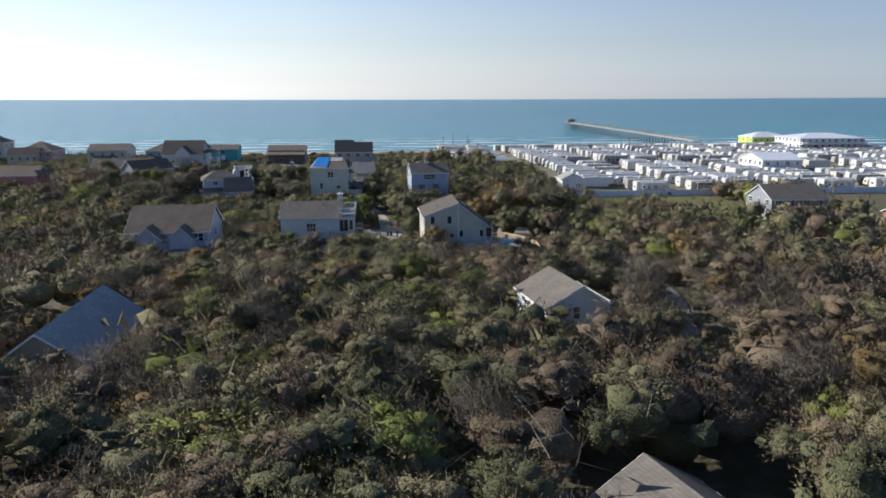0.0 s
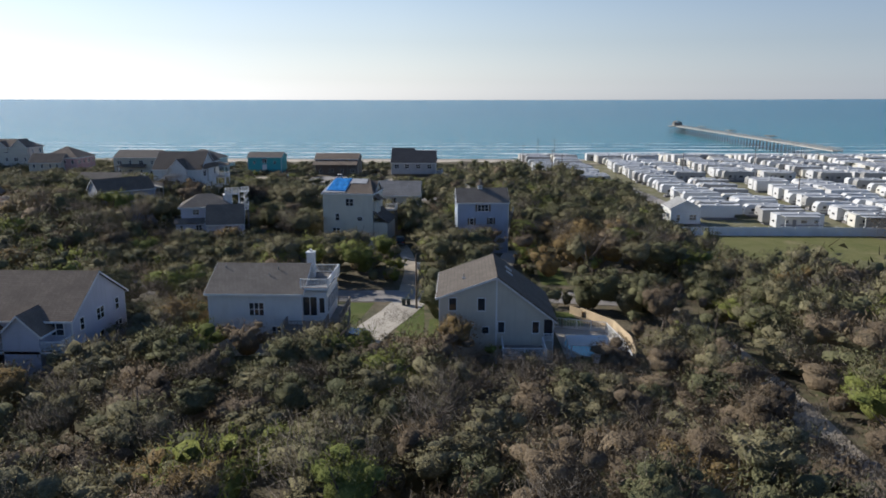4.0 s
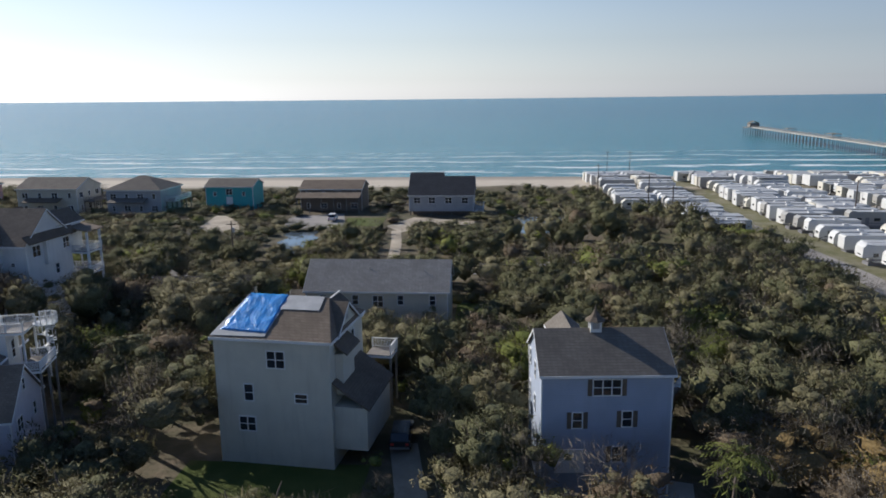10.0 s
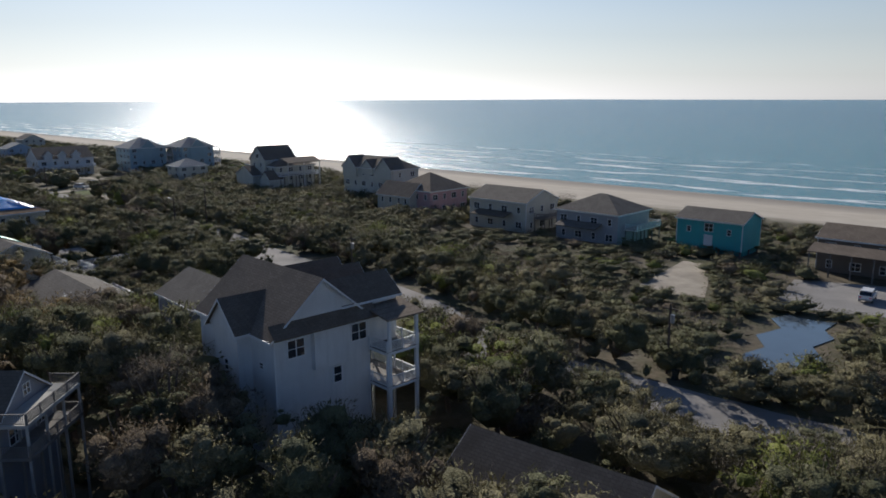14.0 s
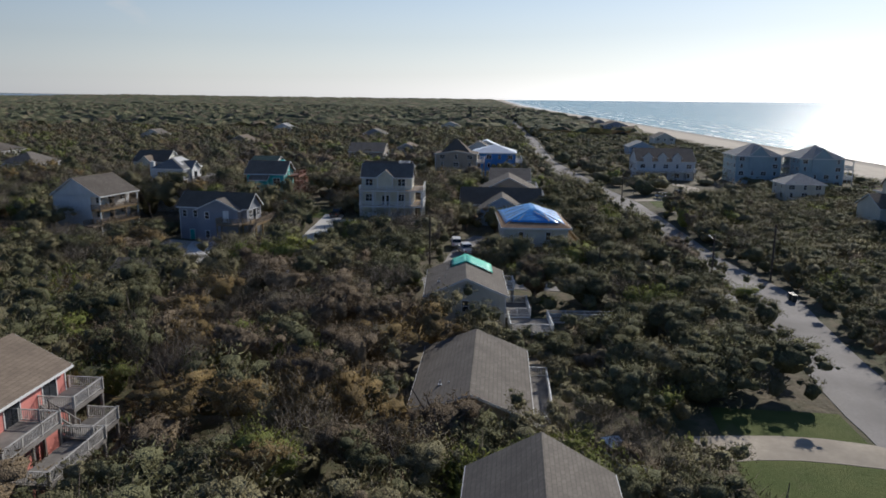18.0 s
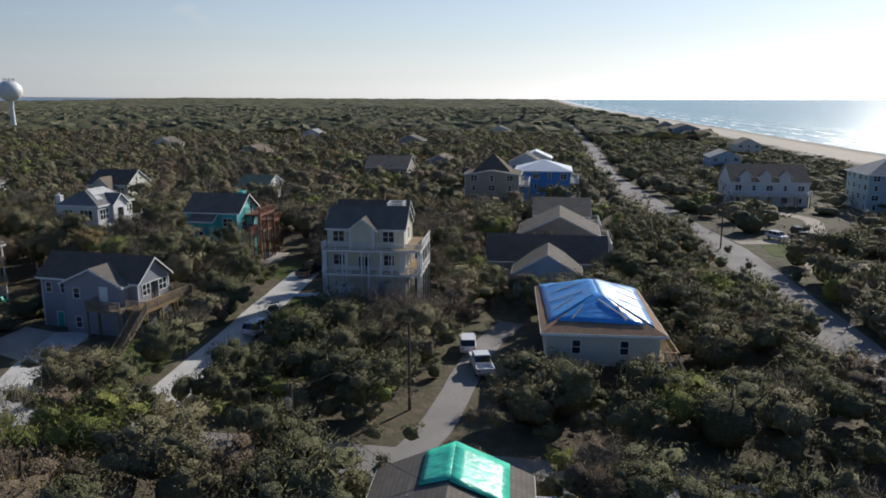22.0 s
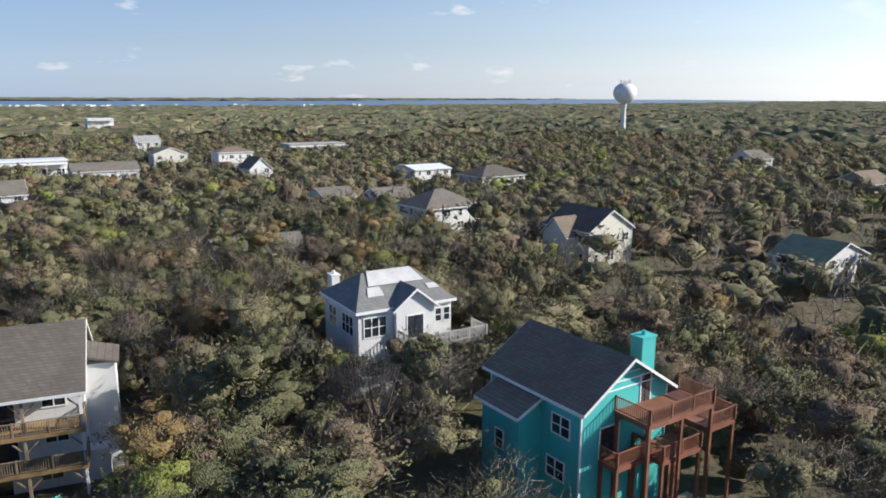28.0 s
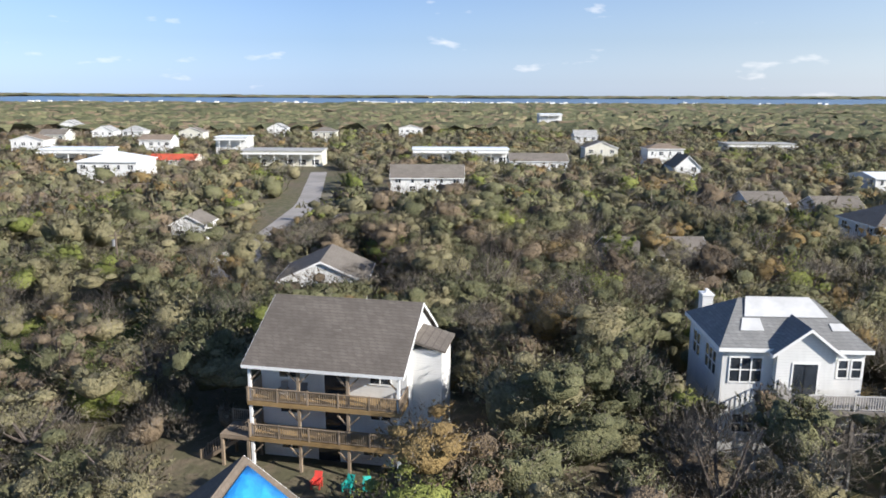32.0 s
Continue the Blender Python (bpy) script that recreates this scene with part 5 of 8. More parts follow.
# grey house with a tall side deck
h = house("grey-blue house with charcoal roof and long weathered deck on posts", -187, 181, 0)
gable(h, -189.9, -184.1, 174, 187.8, 0, 6.7, 9.0, "y", GREYBLUE, R_DARK, ov=0.45, rake=0.5)
gable(h, -186, -182.6, 178.6, 186.6, 0, 6.4, 8.2, "x", GREYBLUE, R_GREY, corner=False, name="wing")
wins(h, "N", 187.8, [(-185.6, 5.4, 0.7, 1.3, 2), (-188.7, 5.4, 0.7, 1.3, 2)])
door(h, "N", -187.1, 187.8, 4.0, 1.5, 2.1, glazed=True)
wins(h, "E", -184.1, [(175, 5.2, 0.8, 1.2, 1), (177.2, 5.2, 0.8, 1.2, 1)])
wins(h, "E", -182.6, [(180.4, 5.2, 0.8, 1.2, 1), (180.4, 1.6, 0.8, 1.3, 1)])
door(h, "E", 184.2, -182.6, 4.0, 0.95, 2.1)
door(h, "E", 176.4, -184.1, 0.0, 0.95, 2.1, GREENP)
deck(h, -190.6, -181.8, 187.8, 190.6, 4.0, 0, GOLDWOOD, WOOD, "NEW")
deck(h, -182.6, -180.6, 183.2, 187.8, 4.0, 0, WOOD, WOOD, "ES")
steps(h, (-181.6, 190.2, 4.0), (-176.6, 190.2, 0.1), 1.1, WOOD)
patch(h, [(-189.9, 174.1, 6.7), (-189.9, 178.4, 6.7), (-187.4, 178.4, 8.75), (-187.4, 174.1, 8.75)], TARP, "tarp", 5, 5, 0.015, 0.22, "flat blue tarpaulin")
patch(h, [(-190.2, 179, 6.5), (-190.2, 187.6, 6.5), (-187.4, 187.6, 8.75), (-187.4, 179, 8.75)], PAPER, "underlay", 5, 5, 0.015, 0.2)
settle(h, (-187, 181, 0), (-0.43, 0.42, -0.24), -6.3, 1.031)

# turquoise house with red-brown decks
h = house("turquoise house with charcoal roof and two red-brown timber decks", -224.7, 180, -0.3)
gable(h, -228.8, -220.7, 175.2, 184.4, -0.3, 9.4, 12.0, "y", TURQ, R_BROWN, ov=0.4, rake=0.6)
gable(h, -221.6, -218.8, 176.6, 180.6, -0.3, 8.7, 9.2, "y", TURQ, R_BROWN, ridge=-221.2, ze2=8.1, corner=False, name="wing")
chimney(h, -229.7, 181.4, 1.4, 1.1, -0.3, 11.75, TURQ, TURQ)
wins(h, "E", -220.7, [(182.6, 7.6, 0.8, 1.3, 2), (182.2, 4.4, 0.8, 1.3, 2), (175.9, 5.6, 0.6, 1.4, 1), (182.2, 1.6, 0.8, 1.3, 1)])
window(h, "E", 178.6, -218.8, 5.6, 0.8, 1.3)
door(h, "N", -223.3, 184.4, 5.5, 1.7, 2.1, glazed=True)
door(h, "N", -226.6, 184.4, 8.6, 0.9, 1.9, glazed=True)
window(h, "N", -227.2, 184.4, 6.9, 0.8, 1.3, 1)
for zz in (10.0, 10.5, 11.0):
    part("gable_trim", Geo().box(-224.7 - (11.9 - zz) * 1.4, -224.7 + (11.9 - zz) * 1.4, 184.4, 184.46, zz, zz + 0.07), TRIM, h)
deck(h, -225.6, -222.4, 184.4, 186.0, 5.5, -0.3, REDWOOD, REDWOOD, "NEW")
deck(h, -229.6, -225.6, 184.4, 187.0, 5.5, -0.3, REDWOOD, REDWOOD, "NEW")
deck(h, -230.2, -223.7, 184.4, 187.3, 8.6, -0.3, REDWOOD, REDWOOD, "NEW")
deck(h, -233.2, -230.3, 184.2, 187.0, 6.6, -0.3, REDWOOD, REDWOOD, "NSW")
part("paving_slab", Geo().box(-232, -221.5, 184.4, 189.2, -0.3, 0.16), CONCRETE, h)

# white house with roof patches
h = house("white house with patched grey hipped roof and timber deck", -217.9, 159, 0)
hip(h, -222.6, -213.2, 155.2, 162.9, 0, 11.0, 13.5, WHITE, R_PATCHED, ov=0.35, inset=2.4)
gable(h, -220.4, -216.6, 160.0, 163.5, 8.4, 11.1, 12.6, "y", WHITE, R_PATCHED, corner=False, name="porch_gable")
wins(h, "E", -213.2, [(157.2, 9.4, 0.8, 1.7, 2), (160.6, 9.4, 0.8, 1.7, 3), (160.6, 5.6, 0.8, 1.3, 2)])
wins(h, "N", 162.9, [(-214.8, 9.5, 0.7, 1.7, 3), (-221.2, 9.7, 0.6, 1.2, 1), (-222.1, 9.7, 0.6, 1.2, 1), (-214.9, 5.6, 0.7, 1.3, 2)])
door(h, "N", -218.5, 163.5, 8.1, 1.6, 2.1, glazed=True)
deck(h, -224.6, -216.8, 163.5, 166.0, 8.0, 0, GREYWOOD, PALEWOOD, "NEW")
deck(h, -224.6, -219.6, 163.5, 166.0, 5.4, 0, GREYWOOD, GREYWOOD, "NEW", posts=False)
patch(h, [(-220.9, 160.75, 12.42), (-215.2, 160.75, 12.42), (-215.75, 159.1, 13.42), (-220.2, 159.1, 13.42)], PAPER, "underlay", 5, 3, 0.004, 0.19)
patch(h, [(-216.2, 161.9, 11.75), (-214.6, 161.9, 11.75), (-215.0, 160.9, 12.35), (-216.2, 160.9, 12.35)], PAPER, "underlay", 4, 3, 0.004, 0.19)
patch(h, [(-222.0, 161.8, 11.8), (-220.8, 161.8, 11.8), (-220.8, 161.2, 12.15), (-221.7, 161.2, 12.15)], PAPER, "underlay", 4, 3, 0.004, 0.19)
chimney(h, -214.4, 154.6, 0.8, 1.0, 0, 12.5, WHITE)
settle(h, (-217.9, 159, 0), (-4.36, -1.92, -0.69), -3.4)

# white house with three storeys of timber balconies
h = house("white house with brown roof and three storeys of timber balconies", -186.6, 156.5, 0.6)
gable(h, -192.2, -181.0, 151.2, 162.4, 8.9, 9.1, 12.4, "x", WHITE, R_TAN, ridge=156.3, ov=0.35, rake=0.35, corner=False, name="gable_wall")
part("wall", Geo().box(-192.2, -181.0, 151.2, 160.3, 0.6, 9.2), WHITE, h)
for zz in (3.5, 6.3):
    deck(h, -192.3, -180.9, 160.3, 162.6, zz, 0.6, GOLDWOOD, WOOD, "NEW", posts=False)
for i in range(4):
    x = -192.1 + i * 3.67
    part("post", Geo().box(x - .1, x + .1, 162.3, 162.5, 0.6, 9.0), TRIM if i in (0, 3) else WOOD, h)
    for zz in (2.9, 5.7, 8.6):
        for s in (-1, 1):
            if -192.3 < x + s * 0.8 < -180.8:
                part("brace", Geo().beam((x, 162.4, zz - 0.8), (x + s * 0.8, 162.4, zz), 0.1), WOOD, h)
for zz in (0.6, 3.5, 6.3):
    wins(h, "N", 160.3, [(-190.2 if zz > 1 else -189.6, zz + 1.7, 0.75, 1.2, 2), (-183.2, zz + 1.7, 0.75, 1.2, 2)])
    door(h, "N", -186.8 if zz > 1 else -186.2, 160.3, zz, 1.7, 2.05, glazed=True)
part("chimney_bay", Geo().box(-194.4, -192.2, 155.0, 158.6, 0.6, 9.6), WHITE, h)
lean_to(h, [(-192.2, 10.4), (-194.7, 9.7), (-194.7, 9.55), (-192.2, 10.2)], "y", 154.7, 158.9, R_TAN, "bay_roof")
part("bay", Geo().box(-193.6, -192.2, 159.0, 160.2, 0.6, 3.4), WHITE, h)
steps(h, (-180.6, 161.4, 3.5), (-176.6, 161.4, 0.7), 1.1, WOOD)
deck(h, -180.9, -178.6, 160.3, 162.6, 3.5, 0.6, WOOD, WOOD, "S")
vent(h, -186.9, 159.2, 10.7, 0.06, 0.3)
h.location = (h.location.x + 0.3, h.location.y - 2.0, h.location.z)
h.rotation_euler = (0, 0, radians(-6))
settle(h, (-186.3, 154.5, 0.6), (-4.77, -1.17, -0.97), -5.2)
BALCONIES = h

# ---- houses along the beach and farther off ----
def cottage(label, x0, x1, y0, y1, zb, ze, zr, axis, wall, roof, fronts="SE", hipped=False, porch=None, stilts=0.0, turn=0.0):
    """A plain house with rows of windows on the named sides; porch: a railed deck on that side; stilts: open ground storey."""
    h = house(label, (x0 + x1) / 2, (y0 + y1) / 2, zb)
    if stilts:
        for i in range(4):
            for j in range(3):
                x, y = x0 + .3 + (x1 - x0 - .6) * i / 3, y0 + .3 + (y1 - y0 - .6) * j / 2
                part("pile", Geo().box(x - .15, x + .15, y - .15, y + .15, zb, zb + stilts), GREYWOOD, h)
    z0 = zb + stilts
    if hipped:
        hip(h, x0, x1, y0, y1, z0, ze, zr, wall, roof)
    else:
        gable(h, x0, x1, y0, y1, z0, ze, zr, axis, wall, roof)
    n = max(1, round((ze - z0) / 2.8))
    for s in fronts:
        a, b = (x0, x1) if s in "SN" else (y0, y1)
        at = {"S": y0, "N": y1, "E": x1, "W": x0}[s]
        m = max(2, int((b - a) / 3.4))
        for k in range(n):
            for i in range(m):
                u = a + (b - a) * (i + 0.5) / m
                window(h, s, u, at, z0 + 1.6 + k * (ze - z0) / n, 0.8, 1.3, 1 + (i + k) % 2)
    if porch:
        zz = z0 + (ze - z0) * (n - 1) / n if n > 1 else z0 + 0.3
        d = {"S": (x0, x1, y0 - 2.4, y0), "N": (x0, x1, y1, y1 + 2.4), "E": (x1, x1 + 2.4, y0, y1), "W": (x0 - 2.4, x0, y0, y1)}[porch]
        deck(h, *d, zz, zb, GREYWOOD, TRIM, {"S": "SEW", "N": "NEW", "E": "NSE", "W": "NSW"}[porch])
    if turn:
        h.rotation_euler = (0, 0, radians(turn))
    return h


h = cottage("grey beach house with two-part dark roof and white windows", -13.4, 3.0, 330, 341, -1.6, 4.4, 8.4, "x", GREYSID, R_CHAR, "W", stilts=1.7)
wins(h, "S", 330, [(-3.4, 2.9, 0.8, 1.5, 2), (0.8, 2.9, 0.8, 1.5, 2)])
gable(h, -13.4, -5.2, 331.4, 343, 0.1, 5.0, 9.2, "x", GREYSID, R_CHAR, corner=False, name="wing")
part("skirt_wall", Geo().box(-12.6, 2.4, 331.5, 339, -1.6, 0.1), BROWNW, h)
wins(h, "S", 329.98, [(-11.4, 2.9, 0.8, 1.5, 2), (-7.6, 2.9, 0.8, 1.5, 2)])
deck(h, 3.0, 5.6, 330, 338, 0.4, -1.2, GREYWOOD, TRIM, "NES")
h = cottage("brown low-roofed beach house with a deep shaded porch", -43.8, -27.2, 338, 348, -1.2, 4.9, 6.7, "x", BROWNW, R_BROWN, "S")
lean_to(h, [(336.9, 4.0), (333.2, 3.0), (333.2, 3.15), (336.9, 4.2)], "x", -44, -27, R_BROWN, "porch_roof")
for i in range(6):
    part("post", Geo().box(-43.8 + 3.3 * i, -43.6 + 3.3 * i, 333.3, 333.5, -1.2, 3.0), GREYWOOD, h)
h = cottage("bright teal beach house with a low grey roof on piles", -70.0, -57.0, 338, 347, -1.8, 5.6, 7.2, "x", TEALW, R_GREY, "", stilts=2.0)
part("lower_wall", Geo().box(-69.6, -57.4, 340, 346.6, -1.8, 0.2), TEALW, h)
window(h, "S", -63.5, 338, 4.2, 0.8, 1.5, 2)
wins(h, "S", 338, [(-67.5, 3.6, 0.7, 1.0, 1), (-59.5, 3.6, 0.7, 1.0, 1)])
door(h, "S", -63.5, 337.96, 0.6, 1.5, 2.1)
h = cottage("grey-blue hipped beach house with a shaded porch", -95.4, -80.4, 333, 346, -1.2, 5.2, 8.6, "x", GREYSID, R_GREY, "S", hipped=True)
lean_to(h, [(332.9, 3.0), (330.0, 2.2), (330.0, 2.35), (332.9, 3.2)], "x", -94, -84, R_GREY)
deck(h, -80.4, -77.6, 336, 346, 2.2, -1.2, GREYWOOD, TRIM, "NES")
h = cottage("beige hipped beach house with dark porch roof", -119.6, -103, 332, 344, -1.0, 5.8, 8.2, "x", BEIGE, R_GREY, "SE", hipped=False)
lean_to(h, [(331.9, 3.2), (329.0, 2.4), (329.0, 2.55), (331.9, 3.4)], "x", -117, -107, R_DARK)
deck(h, -103, -100, 335, 344, 2.2, -1.0, GREYWOOD, GREYWOOD, "NES")
h = cottage("pale pink beach house with brown hipped roof", -149, -135, 334, 348, -0.8, 5.4, 9.6, "y", PALEPINK, R_BROWN, "SE", hipped=True)
gable(h, -152.5, -140, 331.5, 339, -0.8, 4.0, 7.0, "x", BEIGE, R_BROWN, corner=False, name="wing")
wins(h, "S", 331.5, [(-150.5, 2.6, 0.8, 1.3, 1), (-147.4, 2.6, 0.8, 1.3, 1), (-144.2, 2.6, 0.8, 1.3, 1), (-141.6, 2.6, 0.8, 1.3, 1)])
h = cottage("large cream three-storey beach house with brown roof and many windows", -181, -158.6, 343, 353, -0.6, 8.8, 12.0, "x", CREAM, R_BROWN, "SE", hipped=True)
for xc in (-177.6, -162.2):
    gable(h, xc - 3.2, xc + 3.2, 342.4, 348.0, 6.0, 8.9, 12.0, "y", CREAM, R_BROWN, corner=False, ov=0.3, name="gable_wing")
gable(h, -172.4, -167.2, 342.6, 347, 7.0, 8.9, 11.2, "y", CREAM, R_BROWN, corner=False, ov=0.25, name="gable_wing")
h = cottage("cream beach house with broad hipped roof and sea-side porches", -223, -205.5, 335, 350, -0.6, 7.4, 10.6, "x", CREAM, R_BROWN, "SE", hipped=True, porch="E")
gable(h, -219, -210.4, 334.2, 346, 2.0, 9.6, 13.6, "y", CREAM, R_BROWN, corner=False, name="gable_wing")
wins(h, "S", 334.2, [(-214.7, 10.6, 0.8, 1.2, 2), (-216.6, 7.6, 0.8, 1.3, 1), (-212.8, 7.6, 0.8, 1.3, 1)])
lean_to(h, [(-205.5, 10.0), (-201.6, 8.6), (-201.6, 8.78), (-205.5, 10.2)], "y", 337, 350, R_BROWN, "porch_roof")
for yy in (337.2, 343.4, 349.6):
    part("post", Geo().box(-202, -201.8, yy - .1, yy + .1, -0.6, 8.6), TRIM, h)
gable(h, -222, -212, 330.5, 335, -0.6, 4.6, 7.2, "y", CREAM, R_BROWN, corner=False, name="wing")
gable(h, -209.4, -204, 331.5, 336, -0.6, 3.8, 6.2, "y", CREAM, R_BROWN, corner=False, name="wing")
for nm, xc, yc, w in (("tall grey-teal beach house with stacked gables", -312, 324.5, 7.4), ("tall pale teal beach house with sea-side porches", -303.6, 342, 7.0)):
    h = cottage(nm, xc - w, xc + w, yc - w, yc + w, -0.5, 9.4, 13.6, "y", HAZETEAL, R_LIGHT, "SE", hipped=True)
    gable(h, xc - 2.8, xc + w + .4, yc - 3.2, yc + 3.2, 5.0, 9.6, 12.8, "x", HAZETEAL, R_LIGHT, corner=False, name="gable_wing")
    for zz in (3.0, 6.2):
        deck(h, xc - w, xc + w, yc + w, yc + w + 3.2, zz, -0.5, GREYWOOD, TRIM, "NEW", post=TRIM)
    lean_to(h, [(yc + w, 9.5), (yc + w + 3.4, 8.7), (yc + w + 3.4, 8.88), (yc + w, 9.7)], "x", xc - w, xc + w, R_LIGHT, "porch_roof")
    for xx in (xc - w + .2, xc, xc + w - .2):
        part("column", Geo().box(xx - .14, xx + .14, yc + w + 2.9, yc + w + 3.2, 7.2, 8.8), TRIM, h)
h = cottage("large white beach house with brown gambrel roof and arched dormers", -326, -311, 285, 305, 0, 6.6, 10.6, "y", WHITE, R_BROWN, "ES", porch="E")
for yy in (292.5, 297.5, 302.5):
    gable(h, -312.5, -310.4, yy - 5.3, yy - 2.5, 6.4, 8.2, 9.6, "x", WHITE, R_BROWN, corner=False, name="dormer")
cottage("pale low beach house before taller houses", -272, -262, 318, 329, 0, 4.6, 7.4, "y", CREAM, R_LIGHT, "SE", hipped=True)
cottage("weathered grey beach house far along the shore", -668, -640, 318, 336, 0, 7.5, 10.5, "x", GREYBLUE, R_DARK, "SE")
cottage("pale beach house with metal roof", -430, -416, 300, 312, 0, 5, 7.5, "x", SKYBLUE, R_LIGHT, "SE")
cottage("pale beach house far along the shore", -520, -504, 330, 342, 0, 5, 8, "x", CREAM, R_GREY, "SE")
cottage("grey beach house far along the shore", -760, -745, 322, 334, 0, 6, 9, "x", GREYBLUE, R_DARK, "E")
cottage("tan beach house far along the shore", -860, -842, 320, 334, 0, 7, 10, "x", TAN, R_BROWN, "E")

# houses behind the beach road
h = cottage("low grey-blue house with wide black roof and front gable", -226, -215.6, 227.8, 246.2, 0, 3.9, 7.0, "y", GREYBLUE, R_DARK, "E")
gable(h, -217, -208.5, 232.5, 242, 0, 3.6, 6.4, "x", SKYBLUE, R_GREY, name="wing")
wins(h, "E", -208.5, [(235, 2.2, 0.8, 1.3, 1), (239.5, 2.2, 0.8, 1.3, 1)])
h = cottage("grey-roofed house with stacked gables and white railing", -247, -234, 232, 246, 0, 4.6, 8.0, "x", TAN, R_GREY, "E", porch="N")
cottage("grey house with pale gable and rear deck", -264, -251, 234, 245, 0, 5.5, 8.2, "y", GREYBLUE, R_GREY, "EN", porch="N")
h = cottage("tall tan house with steep dark pyramid roof and stacked porches", -297, -286, 215.5, 229, 0, 9.8, 10.8, "x", TAN, R_DARK, "E", porch="N")
hip(h, -297.5, -288.5, 217.5, 226.5, 9.0, 10.0, 14.8, TAN, R_DARK)
cottage("bright blue house with white metal roof and porches", -322, -307, 227, 242, 0, 8.8, 11.6, "x", BRIGHTBLUE, R_METAL, "ES", hipped=True, porch="N")
cottage("pale grey gabled house", -372, -360, 222, 233, 0, 6.5, 9.6, "x", WHITE, R_GREY, "E")
cottage("house with aqua metal roof", -398, -386, 224, 236, 0, 6, 8.6, "x", WHITE, R_METAL, "E")
cottage("grey-brown house on piles with a porch", -352, -338, 176, 190, 0, 6.2, 9.4, "y", TAN, R_GREY, "EN", porch="N")
cottage("low house with brown roof in the woods", -392, -378, 188, 200, 0, 4.6, 7.2, "x", GREYBLUE, R_BROWN, "E")
cottage("white house with dark green roof in the woods", -311, -298, 149, 158, 0, 4.2, 6.6, "y", WHITE, R_GREEN, "EN")
h = cottage("tan-gabled house with dark roof and solar strips", -289, -278.5, 117, 128, 0, 6.4, 9.6, "y", CREAM, R_DARK, "NE")
gable(h, -280.5, -276, 119, 125, 0, 5.4, 8.2, "x", CREAM, R_BROWN, corner=False, name="wing")
cottage("white house with dark hipped roof", -286, -272, 75, 87, 0, 5.4, 8.9, "x", WHITE, R_SLATE, "NE", hipped=True)
cottage("white boxy house with pale flat roof", -330, -316, -1, 12, 0, 5.4, 6.5, "x", WHITE, R_METAL, "NE")
cottage("pale house with grey-brown hipped roof", -340, -323, 26, 39, 0, 5, 8, "x", CREAM, R_TAN, "NE", hipped=True)
cottage("low white house half hidden by trees", -277, -268, 35, 45, 0, 3.4, 5.4, "x", WHITE, R_GREY, "N")
cottage("low house with blue-grey roof", -291, -281, 42, 51, 0, 3.2, 5.2, "x", GREYBLUE, R_SLATE, "N")
cottage("low grey-roofed house half hidden by trees", -239, -224, 91, 101, 0, 3.2, 5.4, "x", GREYBLUE, R_SLATE, "N")
cottage("grey-roofed house with white gable behind balconies", -189, -178.5, 111, 121, 0, 4.6, 7.0, "y", WHITE, R_GREY, "N")
cottage("tan hipped-roof house beside the street", -190, -178, 60, 72, 0, 2.8, 4.6, "x", CREAM, R_TAN, "N", hipped=True)
cottage("small white cottage behind bare trees", -155, -149, 68, 75, 0, 3.4, 5.0, "y", WHITE, R_GREY, "N")
cottage("plain white house with a grey gable roof", -205, -185, -4, 7, 0, 4.6, 7.6, "x", WHITE, R_GREY, "N")
cottage("white house with grey roof near the shops", -245, -224, -68, -57, 0, 3.6, 6.0, "x", WHITE, R_GREY, "N")
cottage("white gabled house among trees", -283, -275, -40, -29, 0, 4.4, 8, "y", WHITE, R_BROWN, "N")
cottage("white gabled house in the far woods", -470, -458, 30, 42, 0, 5, 8, "x", WHITE, R_GREY, "NE")
cottage("brown-roofed house in the far woods", -420, -408, 100, 112, 0, 5, 8, "x", TAN, R_BROWN, "NE")
cottage("grey house in the far woods", -520, -506, 150, 164, 0, 5, 8, "x", GREYBLUE, R_GREY, "NE")
cottage("pale house in the far woods", -560, -548, 80, 92, 0, 6, 9, "x", WHITE, R_LIGHT, "NE")
cottage("white gabled house in the far woods", -640, -626, 190, 204, 0, 6, 9, "x", WHITE, R_GREY, "NE")
cottage("low grey house with long roof in thick scrub", -151, -139.5, 183, 193, 0, 2.8, 5.0, "y", TAN, R_TAN, "EN")


# shops and public buildings inland
def shop(label, x0, x1, y0, y1, zb, zt, wall, roof):
    h = thing("shop_building", label, "building", (x0 + x1) / 2, (y0 + y1) / 2, zb)
    part("wall", Geo().box(x0, x1, y0, y1, zb, zt - 0.4), wall, h)
    part("flat_roof", Geo().box(x0 - .5, x1 + .5, y0 - .5, y1 + .5, zt - 0.4, zt), roof, h)
    part("canopy", Geo().box(x0, x1, y1 + .5, y1 + 3.2, zt - 1.5, zt - 1.1), TRIM, h)
    n = max(3, int((x1 - x0) / 4.5))
    for i in range(n):
        u = x0 + (x1 - x0) * (i + .5) / n
        window(h, "N", u, y1, zb + 1.6, 2.6, 2.0, 1)
        part("post", Geo().box(u - .12, u + .12, y1 + 2.9, y1 + 3.14, zb, zt - 1.5), TRIM, h)
    return h


